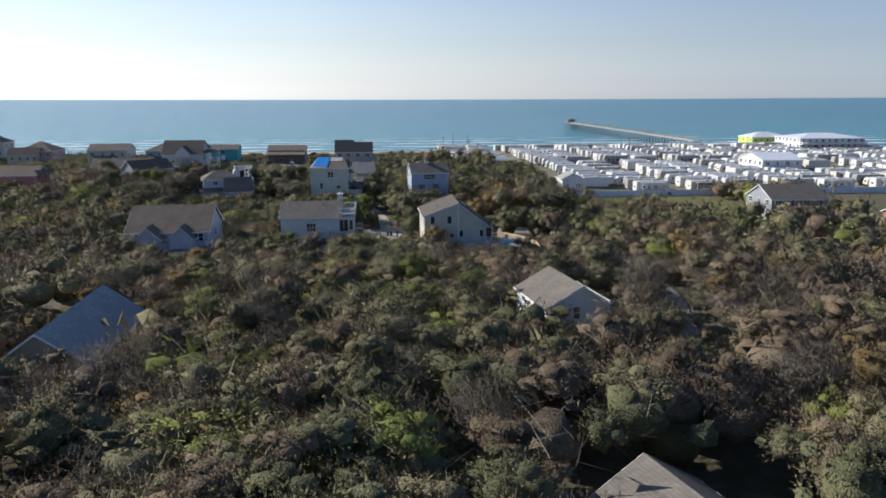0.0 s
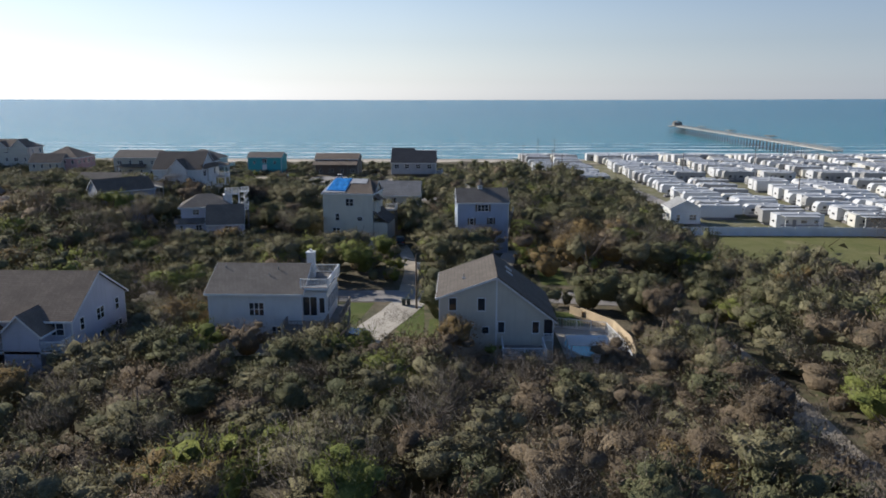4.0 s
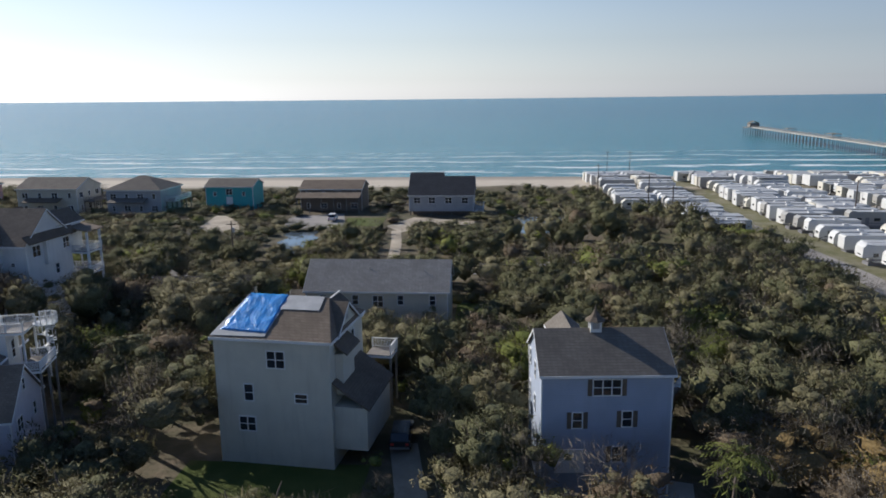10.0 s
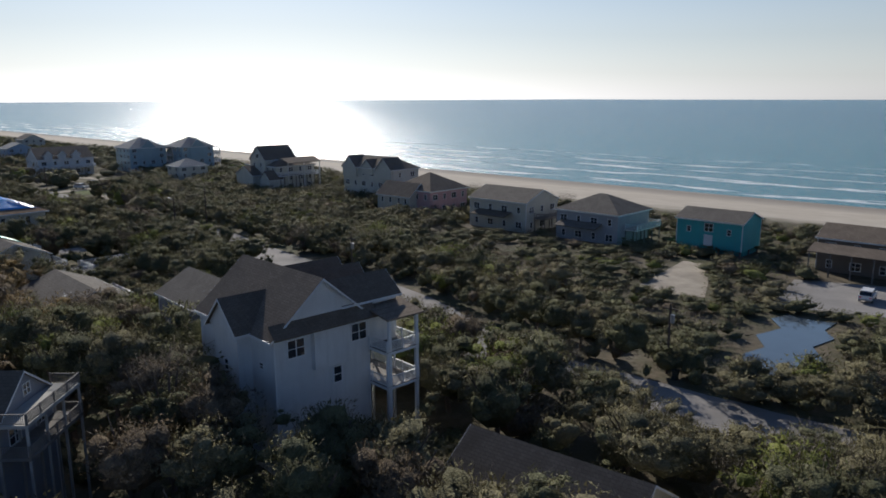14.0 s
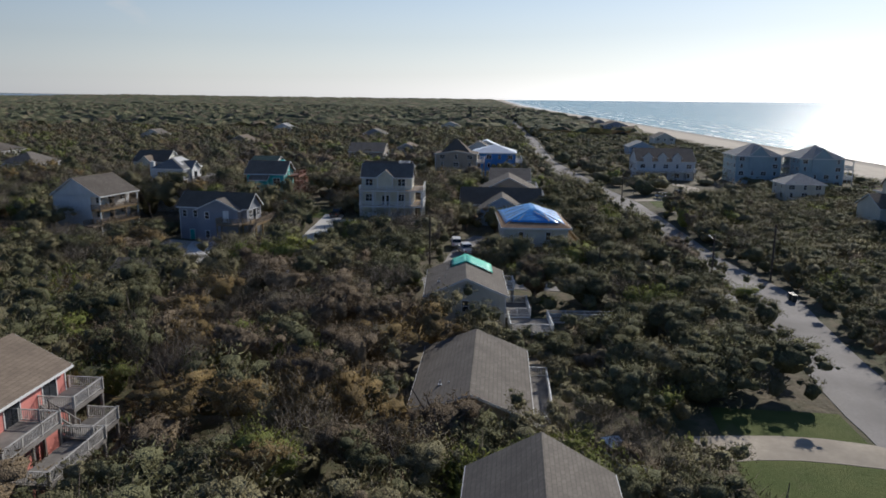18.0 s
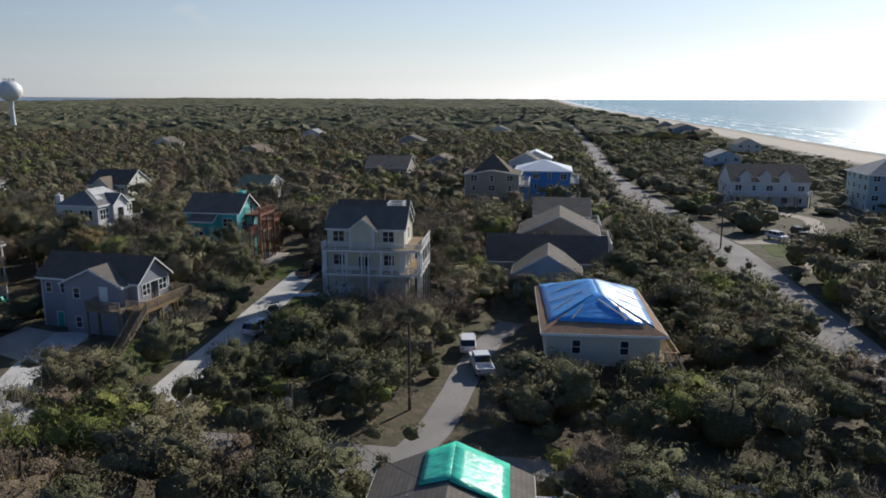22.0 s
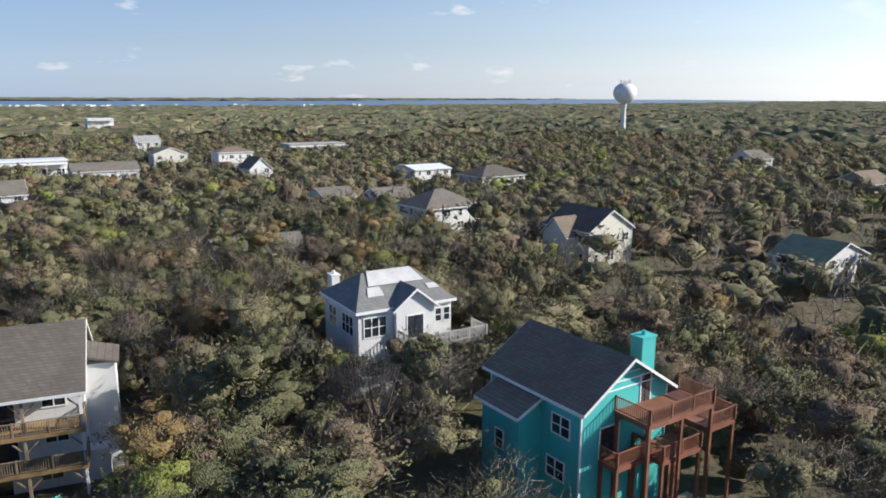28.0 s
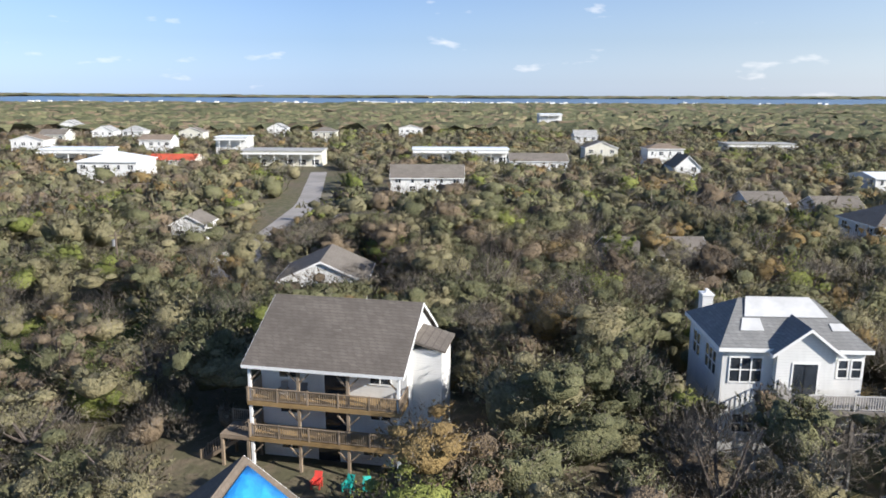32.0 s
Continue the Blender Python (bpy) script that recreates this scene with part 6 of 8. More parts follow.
shop("long white shop with flat roof and canopy", -226, -188, -97, -85, 0, 5.9, WHITE, R_METAL)
shop("white two-storey flat-roofed building", -113, -99, -132, -121, 0, 8.3, WHITE, R_METAL)
shop("long cream shop row with grey roof", -154, -124, -83, -71, 0, 6.2, CREAM, R_LIGHT)
shop("white filling-station canopy building", -70, -46, -87, -74, 0, 6.0, WHITE, R_METAL)
shop("low white building with pale roof", -368, -336, -154, -142, 0, 5.0, CREAM, R_LIGHT)
cottage("large white house with pale grey roof near the shops", -106, -88, -32, -16, 0, 6.4, 9.0, "x", WHITE, R_METAL, "N", hipped=True)
cottage("red-roofed building near the shops", -108, -91, -74, -63, 0, 2.8, 4.6, "x", CREAM, R_RED, "N")
cottage("white house with pale roof near the shops", -47, -31, -29, -15, 0, 5, 7.6, "x", WHITE, R_LIGHT, "N")
shop("far white warehouse over the woods", -297, -279, -400, -386, 0, 12.5, WHITE, R_METAL)

# small houses scattered through the inland woods
for k, (x, y) in enumerate(((-8, -217), (-2, -172), (-17, -121), (-24, -219), (-62, -203), (-71, -126), (-96, -266), (-133, -215), (-180, -251), (-277, -191), (-264, -96), (-286, -84), (54, -303))):
    r = k % 3
    wall, roof, lab = ((WHITE, R_LIGHT, "small white house with pale roof in inland woods"), (CREAM, R_GREY, "cream house with grey roof in inland woods"),
                       (WHITE, R_BROWN, "white house with brown roof in inland woods"))[r]
    cottage(lab, x - 6 - r, x + 6, y - 5, y + 5, 0, 5.6 + r * 0.5, 8.6, "x" if k % 2 else "y", wall, roof, "N", hipped=k % 4 == 3)

# houses along the start of the flight
h = house("white-gabled grey-roofed house with a side deck among dense scrub", 24.0, 84.6, -1.5)
gable(h, 19.6, 26.2, 79.6, 89.4, -1.9, 4.5, 6.75, "y", WHITE, R_GREY, ridge=23.9, ze2=5.2)
window(h, "S", 23.3, 79.6, 3.6, 0.8, 1.4)
wins(h, "E", 26.2, [(82, 3.4, 0.8, 1.4, 1), (86, 3.4, 0.8, 1.4, 2)])
wins(h, "W", 19.6, [(82, 3.0, 0.8, 1.4, 1), (86, 3.0, 0.8, 1.4, 2)])
deck(h, 26.2, 27.7, 79.9, 89.2, 3.7, -1.9, GREYWOOD, TRIM, "NES")
gable(h, 16.2, 19.6, 75.2, 82.6, -1.9, 2.3, 3.2, "y", WHITE, R_GREY, ridge=19.3, ze2=3.1, corner=False, name="wing")
h.rotation_euler = (0, 0, radians(8))
h = cottage("dark brown roofed house in dense scrub", 16, 24, 29, 43.5, -2.2, 2.2, 4.6, "y", TAN, R_GREY, "N")
h.rotation_euler = (0, 0, radians(14))
h = cottage("low house with pale weathered roof in dense scrub", -34, -25.5, 66, 83, -1.0, 4.4, 7.4, "y", TAN, R_LIGHT, "E")
h = cottage("pale lilac house with brown roof and small gables", -41, -27.4, 128, 140, -2.5, 5.6, 9.2, "x", LILAC, R_BROWN, "SE", porch="S")
gable(h, -39, -35, 125.6, 129, -2.5, 4.8, 6.6, "y", LILAC, R_BROWN, corner=False, name="wing")
gable(h, -33.4, -29.6, 125.6, 129, -2.5, 4.8, 6.6, "y", LILAC, R_BROWN, corner=False, name="wing")
cottage("grey-roofed low house beside the field", 101, 116, 172, 184, -2.3, 3.0, 6.0, "x", GREYBLUE, R_GREY, "SW")
cottage("brick-coloured long low building", 122, 150, 150, 160, -2.3, 1.6, 3.4, "x", siding("brick_red_wall", (0.42, 0.2, 0.14)), R_TAN, "SW")

# ---- trailer park, pier and other structures ----
def trailer(kind, label, L, W, Hh, mat):
    """A parked holiday trailer, long axis on x, standing on its wheels and jacks; built at the origin."""
    t = thing("trailer", label, "trailer", 0, 0, 0, "rows of parked trailers")
    if kind == 0:
        prof = [(-L / 2, 0.75), (-L / 2 + 0.5, 0.55), (L / 2 - 0.2, 0.55), (L / 2, 0.8), (L / 2, Hh - 0.25), (L / 2 - 0.3, Hh), (-L / 2 + 0.9, Hh), (-L / 2 + 0.25, Hh - 0.5), (-L / 2, Hh - 1.3)]
    elif kind == 1:
        prof = [(-L / 2, 1.45), (-L / 2 + 1.9, 1.45), (-L / 2 + 2.1, 0.6), (L / 2, 0.6), (L / 2, Hh), (-L / 2 + 2.3, Hh), (-L / 2 + 0.7, Hh + 0.25), (-L / 2 + 0.1, Hh - 0.3)]
    else:
        prof = [(-L / 2, 0.45), (L / 2, 0.45), (L / 2, Hh), (-L / 2, Hh)]
    b = part("body", Geo().prism(prof, "y", -W / 2, W / 2), mat, t)
    part("roof", Geo().box(-L / 2 + 0.9, L / 2 - 0.25, -W / 2 - 0.04, W / 2 + 0.04, Hh, Hh + 0.08), RVROOF, b)
    part("air_conditioner", Geo().box(0.2, 1.2, -0.35, 0.35, Hh + 0.08, Hh + 0.36), RVWHITE, b)
    part("band", Geo().box(-L / 2 + 1.0, L / 2 - 0.4, -W / 2 - 0.012, -W / 2 + 0.01, 0.95, 1.2), BAND, b)
    for x, w in ((-L * 0.28, 0.9), (L * 0.08, 1.3), (L * 0.34, 0.8)):
        part("window", Geo().box(x - w / 2, x + w / 2, -W / 2 - 0.03, -W / 2 + 0.01, 1.55, 2.25), GLASS, b)
    part("end_window", Geo().box(-L / 2 - 0.02 if kind != 1 else -L / 2 + 0.02, -L / 2 + 0.3, -0.6, 0.6, 1.6, 2.05), GLASS, b)
    part("wheel_skirt", Geo().box(-L / 2 + 1.2, L / 2 - 0.6, -W / 2 + 0.2, W / 2 - 0.2, 0.0, 0.56), BAND, b)
    part("door", Geo().box(-L * 0.12 - 0.4, -L * 0.12 + 0.4, -W / 2 - 0.035, -W / 2 + 0.01, 0.6, 2.35), BAND, b)
    if kind == 2:
        if mat is not RVWHITE:
            part("porch_screen", Geo().box(-L / 2 + 1.2, L / 2 - 2.2, -W / 2 - 2.42, -W / 2 - 2.36, 0.75, Hh - 0.3), GLASS, t)
        part("porch_floor", Geo().box(-L / 2 + 1, L / 2 - 2, -W / 2 - 2.6, -W / 2, 0.0, 0.45), GREYWOOD, t)
        part("porch_roof", Geo().box(-L / 2 + 1, L / 2 - 2, -W / 2 - 2.6, -W / 2, Hh - 0.25, Hh - 0.12), RVROOF, t)
        for x in (-L / 2 + 1.1, L / 2 - 2.1):
            part("post", Geo().box(x - .06, x + .06, -W / 2 - 2.55, -W / 2 - 2.43, 0, Hh - .25), TRIM, t)
    if kind == 0:
        part("awning", Geo().beam((-L * 0.25, -W / 2 - 0.9, Hh - 0.55), (L * 0.3, -W / 2 - 0.9, Hh - 0.55), 1.9, 0.06), RVROOF, t)
    return t


KINDS = [trailer(0, "white travel trailer with dark band and small awning", 9.5, 2.5, 3.2, RVWHITE), trailer(1, "white fifth-wheel trailer with raised nose", 10.5, 2.5, 3.6, RVWHITE),
         trailer(2, "white park trailer with roofed porch", 11.0, 3.6, 3.6, RVWHITE), trailer(2, "cream park trailer with roofed porch", 10.0, 3.6, 3.4, RVCREAM), trailer(0, "cream travel trailer with small awning", 8.5, 2.5, 3.0, RVCREAM), trailer(1, "grey fifth-wheel trailer with raised nose", 10.5, 2.5, 3.6, RVGREY)]
prng = random.Random(4)
SPOTS = []
for ci, cx in enumerate((79, 91.5, 111, 124, 143, 156, 175, 188, 207, 220, 239, 252, 270)):
    y = 241.0 if ci == 0 else 229.0
    while y < 418:
        if not (300 < y < 312 and cx > 90) and not (ci in (6, 7) and 262 < y < 285):
            SPOTS.append((cx + prng.uniform(-1.2, 1.2), y + prng.uniform(-0.5, 0.5), prng.choices(range(6), (5, 3, 5, 2, 2, 3))[0], prng.uniform(-3, 3) + (180 if prng.random() < 0.2 else 0)))
        y += prng.choice((4.4, 4.9, 5.4))
for y in range(304, 424, 5):
    SPOTS.append((57.5 + prng.uniform(-.6, .6), y, prng.randrange(6), prng.uniform(-3, 3)))
for y in range(338, 424, 6):
    SPOTS.append((46 + prng.uniform(-.6, .6), y, prng.randrange(6), prng.uniform(-3, 3)))
SPOTS.sort(key=lambda s: (s[0] - 30) ** 2 + (s[1] - 170) ** 2)
used = set()
FARV, FARF = [], []
for i, (x, y, k, a) in enumerate(SPOTS):
    m = pose(x, y, ground_z(x, y) + 0.04, 0, 0, a)
    if i < 230:
        if k not in used:
            used.add(k)
            KINDS[k].matrix_basis = m
        else:
            copy_thing(KINDS[k], m)
    else:
        for c in [KINDS[k], *KINDS[k].children_recursive]:
            if c.type == "MESH" and c.name.split(".")[0] in ("body", "roof", "band", "window", "porch_roof", "air_conditioner"):
                FARV.append((m, c.data))
bmf = bmesh.new()
SLOT = {}
for m, me in FARV:
    mt = me.materials[0]
    if mt.name not in SLOT:
        SLOT[mt.name] = (len(SLOT), mt)
    n0 = len(bmf.faces)
    vs = [bmf.verts.new(m @ v.co) for v in me.vertices]
    for p in me.polygons:
        f = bmf.faces.new([vs[i] for i in p.vertices])
        f.material_index = SLOT[mt.name][0]
me = bpy.data.meshes.new("far_trailers")
bmf.to_mesh(me)
bmf.free()
for _, mt in SLOT.values():
    me.materials.append(mt)
tagged(new("far_trailers", me), "far rows of white trailers and park homes towards the beach", "trailers", kind="stuff")

# long white fence round the park
fence = thing("park_fence", "long white panel fence round the trailer park", "fence", 64, 219.4, ground_z(64, 219.4))
pan = Geo().box(-1.45, 1.45, -0.03, 0.03, 0.05, 2.0).mesh("panel", FENCEW)
pst = Geo().box(-0.08, 0.08, -0.08, 0.08, 0, 2.15).mesh("post", TRIM)
for i in range(60):
    x = 61 + 3.0 * i
    z = ground_z(x, 219.4)
    shared("post", pst, fence, (x, 219.4, z))
    shared("panel", pan, fence, (x + 1.5, 219.4, z))


# fishing pier
def pier():
    t = thing("pier", "long timber fishing pier on piles with roofed shelters", "pier", 200, 428, SEA)
    a, b = Vector((199, 425, 2.2)), Vector((212, 748, 2.2))
    d = (b - a).normalized()
    s = Vector((-d.y, d.x, 0))
    n = 54
    part("deck_floor", Geo().beam(a, b, 5.0, 0.5), PALEDECK, t)
    for k in (-1, 1):
        g = Geo()
        g.beam(a + s * 2.4 * k + Vector((0, 0, 1.3)), b + s * 2.4 * k + Vector((0, 0, 1.3)), 0.2, 0.14)
        g.beam(a + s * 2.4 * k + Vector((0, 0, 0.75)), b + s * 2.4 * k + Vector((0, 0, 0.75)), 0.12, 0.12)
        for i in range(n * 2 + 1):
            o = a.lerp(b, i / (n * 2)) + s * 2.4 * k
            g.beam(o, o + Vector((0, 0, 1.3)), 0.16)
        part("railing", g, GREYWOOD, t)
    pm = Geo().tube((0, 0, -9), (0, 0, 2.0), 0.22, 0.19, 6).mesh("pile", POLE)
    for i in range(n + 1):
        o = a.lerp(b, i / n)
        for k in (-1.9, 1.9):
            q = o + s * k
            shared("pile", pm, t, (q.x, q.y, 0))
    for f in (0.28, 0.52, 0.75):
        o = a.lerp(b, f)
        part("shelter", Geo().box(o.x - 2.6, o.x + 2.6, o.y - 4, o.y + 4, 4.9, 5.2).box(o.x - 2, o.x - 1.8, o.y - 3.6, o.y - 3.4, 2.4, 4.9).box(o.x + 1.8, o.x + 2, o.y + 3.4, o.y + 3.6, 2.4, 4.9), R_BROWN, t)
    part("head_deck", Geo().box(206, 219, 744, 757, 1.95, 2.46), GREYWOOD, t)
    for x in (207, 212.5, 218):
        for y in (745, 750.5, 756):
            shared("pile", pm, t, (x, y, 0))
    hut = part("head_hut", Geo().box(209, 216, 747, 754, 2.46, 5.4), GREYWOOD, t)
    part("hut_roof", Geo().prism([(208.4, 5.4), (212.5, 7.0), (216.6, 5.4), (212.5, 7.2)], "y", 746.4, 754.6), R_GREY, hut)
    for i in range(24):
        o = a.lerp(b, 0.1 + i * 0.037)
        part("lamp_post", Geo().box(o.x + 2.2, o.x + 2.35, o.y, o.y + .15, 3.5, 5.6), POLE, t)


pier()
h = cottage("lime-green pier house with pale roof", 222, 244, 404, 420, -1, 5.4, 8.2, "x", LIME, R_METAL, "SW", hipped=True)
h = cottage("large white pavilion with low pale roof", 224, 260, 360, 384, -1, 7.0, 9.4, "x", WHITE, R_METAL, "SW", hipped=True, porch="S")
h = cottage("white clubhouse with pale gable roof among trailers", 150, 166, 264, 282, -1, 4.6, 6.8, "x", WHITE, R_METAL, "SW")
cottage("small white gabled cabin at the park edge", 63.4, 70.4, 231, 238, -1.6, 2.2, 4.0, "y", WHITE, R_LIGHT, "SW")

# water tower
wt = thing("water_tower", "white spheroid water tower on a slender pedestal", "water tower", -652, -204.5, 0)
part("pedestal", Geo().lathe([(4.3, -1), (2.6, 3), (1.8, 8), (1.65, 20.5), (2.1, 24.5), (3.4, 27.0)], (-652, -204.5), 24), TRIM, wt, smooth=True)
part("tank", Geo().lathe([(0.0, 24.8), (3.4, 25.2), (7.0, 27.6), (9.0, 31.0), (9.4, 33.9), (8.4, 37.4), (5.6, 40.1), (2.1, 41.4), (0.0, 41.5)], (-652, -204.5), 32), TRIM, wt, smooth=True)
g = Geo()
for i in range(9):
    a = i * 0.7
    g.beam((-652 + 4 * math.cos(a), -204.5 + 4 * math.sin(a), 40.6), (-652 + 4 * math.cos(a), -204.5 + 4 * math.sin(a), 43.4), 0.5)
part("antenna", g, STEEL, wt)


# utility poles and wires
def pole(x, y, high, lamp=False, arm=True, can=False, label="weathered timber utility pole"):
    z = ground_z(x, y)
    t = thing("utility_pole", label, "utility pole", x, y, z, "utility poles")
    part("shaft", Geo().tube((x, y, z - .5), (x, y, z + high), 0.16, 0.11, 10), POLE, t)
    if arm:
        part("crossarm", Geo().box(x - 0.9, x + 0.9, y - .06, y + .06, z + high - .7, z + high - .55), POLE, t)
    if lamp:
        l = part("lamp_arm", Geo().beam((x, y, z + high - .8), (x - 1.4, y - .3, z + high - .4), 0.06), STEEL, t)
        part("lamp_head", Geo().box(x - 1.9, x - 1.3, y - .42, y - .16, z + high - .5, z + high - .3), STEEL, l)
    if can:
        part("transformer", Geo().tube((x + .35, y - .1, z + high - 2.1), (x + .35, y - .1, z + high - 1.2), 0.24, 0.24, 12), STEEL, t)
    return Vector((x, y, z + high - .5))


def wire(p, q, sag=0.8, r=0.018):
    p, q = Vector(p), Vector(q)
    g, n, side = Geo(), 14, (q - p).cross(Vector((0, 0, 1))).normalized()
    vs = []
    for i in range(n + 1):
        o = p.lerp(q, i / n) - Vector((0, 0, sag * 4 * (i / n) * (1 - i / n)))
        vs += [tuple(o + side * (a * r) + Vector((0, 0, b * r))) for a, b in ((1, 0), (0, 1), (-1, 0), (0, -1))]
    g.quadset(vs, [(i * 4 + k, i * 4 + (k + 1) % 4, i * 4 + 4 + (k + 1) % 4, i * 4 + 4 + k) for i in range(n) for k in range(4)])
    return single("power_line", g, RUBBER, "thin dark overhead power line", "power line", group="overhead lines")


pole(6.6, 159.4, 8.2, lamp=True, arm=False, can=True)
pole(-91.4, 267.2, 9.5, can=True)
pole(-155.5, 268.4, 9.3, lamp=True)
pole(-168, 281.6, 9.2)
pole(-251, 270.4, 9.0)
p8 = pole(-167.2, 225.2, 8.6, arm=False)
p9 = pole(-155.2, 218.2, 7.0, arm=False, can=True)
wire(p8, p9, 0.7)
wire(p8 - Vector((0, 0, .9)), p9 - Vector((0, 0, .8)), 0.7)
wire(p9, (-144.4, 231, 5.6), 0.7)
pole(-39.5, 274, 8.0, can=True)
pole(47, 306, 10.5)
pole(46.5, 329, 10.5)
pole(38, 358, 10.5)
pole(52, 436, 11)
pole(60, 432, 11)
pole(92, 320, 10, arm=False)
pole(126, 342, 10)
pole(158, 300, 10, arm=False)
pole(110, 268, 10)
pole(190, 350, 10)
pole(-152.8, 106.7, 8, can=True)
for x, y in ((-52, -145), (-102, -225), (-149, -160), (-300, -190), (-232, -175), (-380, -215)):
    pole(x, y, 15, label="tall timber transmission pole over the woods")
lines = [(-500, -240, 14), (-380, -215, 14.2), (-300, -190, 14.2), (-232, -175, 14.2), (-149, -160, 14.2), (-52, -145, 14.2), (60, -130, 14)]
for a, b in zip(lines, lines[1:]):
    wire(a, b, 1.2, 0.05)
    wire((a[0], a[1], a[2] - 2), (b[0], b[1], b[2] - 2), 1.2, 0.05)


# vehicles
def vehicle(kind, label, mat, x, y, turn):
    """A parked car with its length on x, built at the origin and then set down."""
    t = thing("pickup_truck" if kind == "pickup" else "car", label, "pickup truck" if kind == "pickup" else "car", 0, 0, 0, "parked vehicles")
    L, W = (5.8, 1.95) if kind == "pickup" else (4.8, 1.85)
    lo = [(-L / 2, 0.45), (L / 2 - .1, 0.4), (L / 2, 0.75), (L / 2 - .15, 1.02), (L / 2 - 1.2, 1.12), (-L / 2, 1.1)]
    if kind == "pickup":
        b = Geo().prism([(-0.9, 0.45)] + lo[1:5] + [(-0.9, 1.12)], "y", -W / 2, W / 2)
        b.box(-L / 2, -0.9, -W / 2, -W / 2 + .12, 0.5, 1.12).box(-L / 2, -0.9, W / 2 - .12, W / 2, 0.5, 1.12).box(-L / 2, -0.9, -W / 2 + .12, W / 2 - .12, 0.5, 0.72).box(-L / 2, -L / 2 + .1, -W / 2 + .12, W / 2 - .12, 0.72, 1.1)
        cab = [(-1.0, 1.12), (1.35, 1.12), (0.75, 1.78), (-0.75, 1.82)]
    else:
        b = Geo().prism(lo, "y", -W / 2, W / 2)
        cab = [(-L / 2 + .1, 1.1), (1.3, 1.12), (0.55, 1.68), (-L / 2 + .5, 1.72)]
    bd = part("body", b, mat, t)
    glass = part("cabin_glass", Geo().prism(cab, "y", -W / 2 + .14, W / 2 - .14), CARGLASS, bd)
    top = max(z for _, z in cab)
    part("cabin_roof", Geo().box(cab[3][0] - .02, cab[2][0] + .02, -W / 2 + .16, W / 2 - .16, top - .03, top + .05), mat, bd)
    for u in (cab[3][0] + .03, (cab[2][0] + cab[3][0]) / 2, cab[2][0] - .03):
        part("pillar", Geo().box(u - .05, u + .05, -W / 2 + .12, W / 2 - .12, 1.1, top), mat, glass)
    for wx in (-L / 2 + .95, L / 2 - 1.0):
        for wy in (-W / 2, W / 2 - .22):
            w = part("wheel", Geo().tube((wx, wy, .36), (wx, wy + .22, .36), .36, .36, 16), RUBBER, t)
            part("rim", Geo().tube((wx, wy - .01, .36), (wx, wy + .23, .36), .2, .2, 12), STEEL, w)
    for wy in (-W / 2 + .1, W / 2 - .4):
        part("headlight", Geo().box(L / 2 - .08, L / 2 + .01, wy, wy + .3, .72, .9), GLASS, t)
        part("tail_light", Geo().box(-L / 2 - .02, -L / 2 + .05, wy, wy + .3, .75, .95), RED, t)
    part("bumper", Geo().box(-L / 2 - .1, -L / 2, -W / 2 + .05, W / 2 - .05, .42, .6), STEEL, t)
    t.matrix_basis = pose(x, y, ground_z(x, y) + 0.1, 0, 0, turn)
    return t


vehicle("pickup", "white pickup truck on a gravel driveway", CARWHITE, -178.5, 230.8, 196)
vehicle("car", "white sport utility car on a gravel driveway", CARWHITE, -184.6, 228.6, 188)
vehicle("pickup", "dark pickup truck with white roof on a concrete drive", CARDARK, -216.4, 198.4, 172)
vehicle("car", "white car on a concrete driveway", CARWHITE, -186.3, 202.2, 170)
vehicle("car", "blue sport utility car beside a deck", CARBLUE, 0.3, 141.4, 84)
vehicle("car", "dark car beside a cream house", CARDARK, 0.2, 207.5, 92)
vehicle("car", "white sport utility car on a parking pad", CARWHITE, -31.6, 322, 95)
vehicle("car", "white car by the beach road", CARWHITE, -262, 284, 30)
vehicle("car", "dark car on a beach-house drive", CARDARK, -268, 290, 10)
vehicle("car", "white car partly under trees", CARWHITE, -100.6, 246.6, 20)


# pool terrace behind the beige house
pool = thing("swimming_pool", "kidney-shaped blue swimming pool in a concrete terrace", "swimming pool", 27.9, 141.2, ground_z(27.9, 141.2))
zp = ground_z(27.9, 141.2) + 0.1
ring = [(27.9 + (1.9 + .35 * math.cos(2 * a)) * math.cos(a), 141.2 + (4.2 + .4 * math.sin(3 * a)) * math.sin(a)) for a in (2 * math.pi * i / 28 for i in range(28))]
part("pool_water", Geo().quadset([(x, y, zp) for x, y in ring] + [(x, y, zp - .3) for x, y in ring], [tuple(range(28))] + [(i, i + 28, (i + 1) % 28 + 28, (i + 1) % 28) for i in range(28)]), POOL, pool)
g = Geo()
for i in range(28):
    (x0, y0), (x1, y1) = ring[i], ring[(i + 1) % 28]
    g.beam((x0, y0, zp + .03), (x1, y1, zp + .03), 0.35, 0.12)
part("coping", g, CONCRETE, pool)
fz = ground_z(30, 145)
pf = thing("pool_fence", "white picket fence round the pool terrace", "fence", 32, 144, fz)
pts = [(25.0, 150.2), (26.6, 149.6), (32.0, 147.5), (32.5, 139.7), (32.4, 134.2), (26, 133.6)]
for p, q in zip(pts, pts[1:]):
    railing(pf, (*p, ground_z(*p)), (*q, ground_z(*q)), TRIM, 1.35, 0.2)
rw = thing("retaining_wall", "pale timber retaining wall above the pool", "wall", 33, 148, fz)
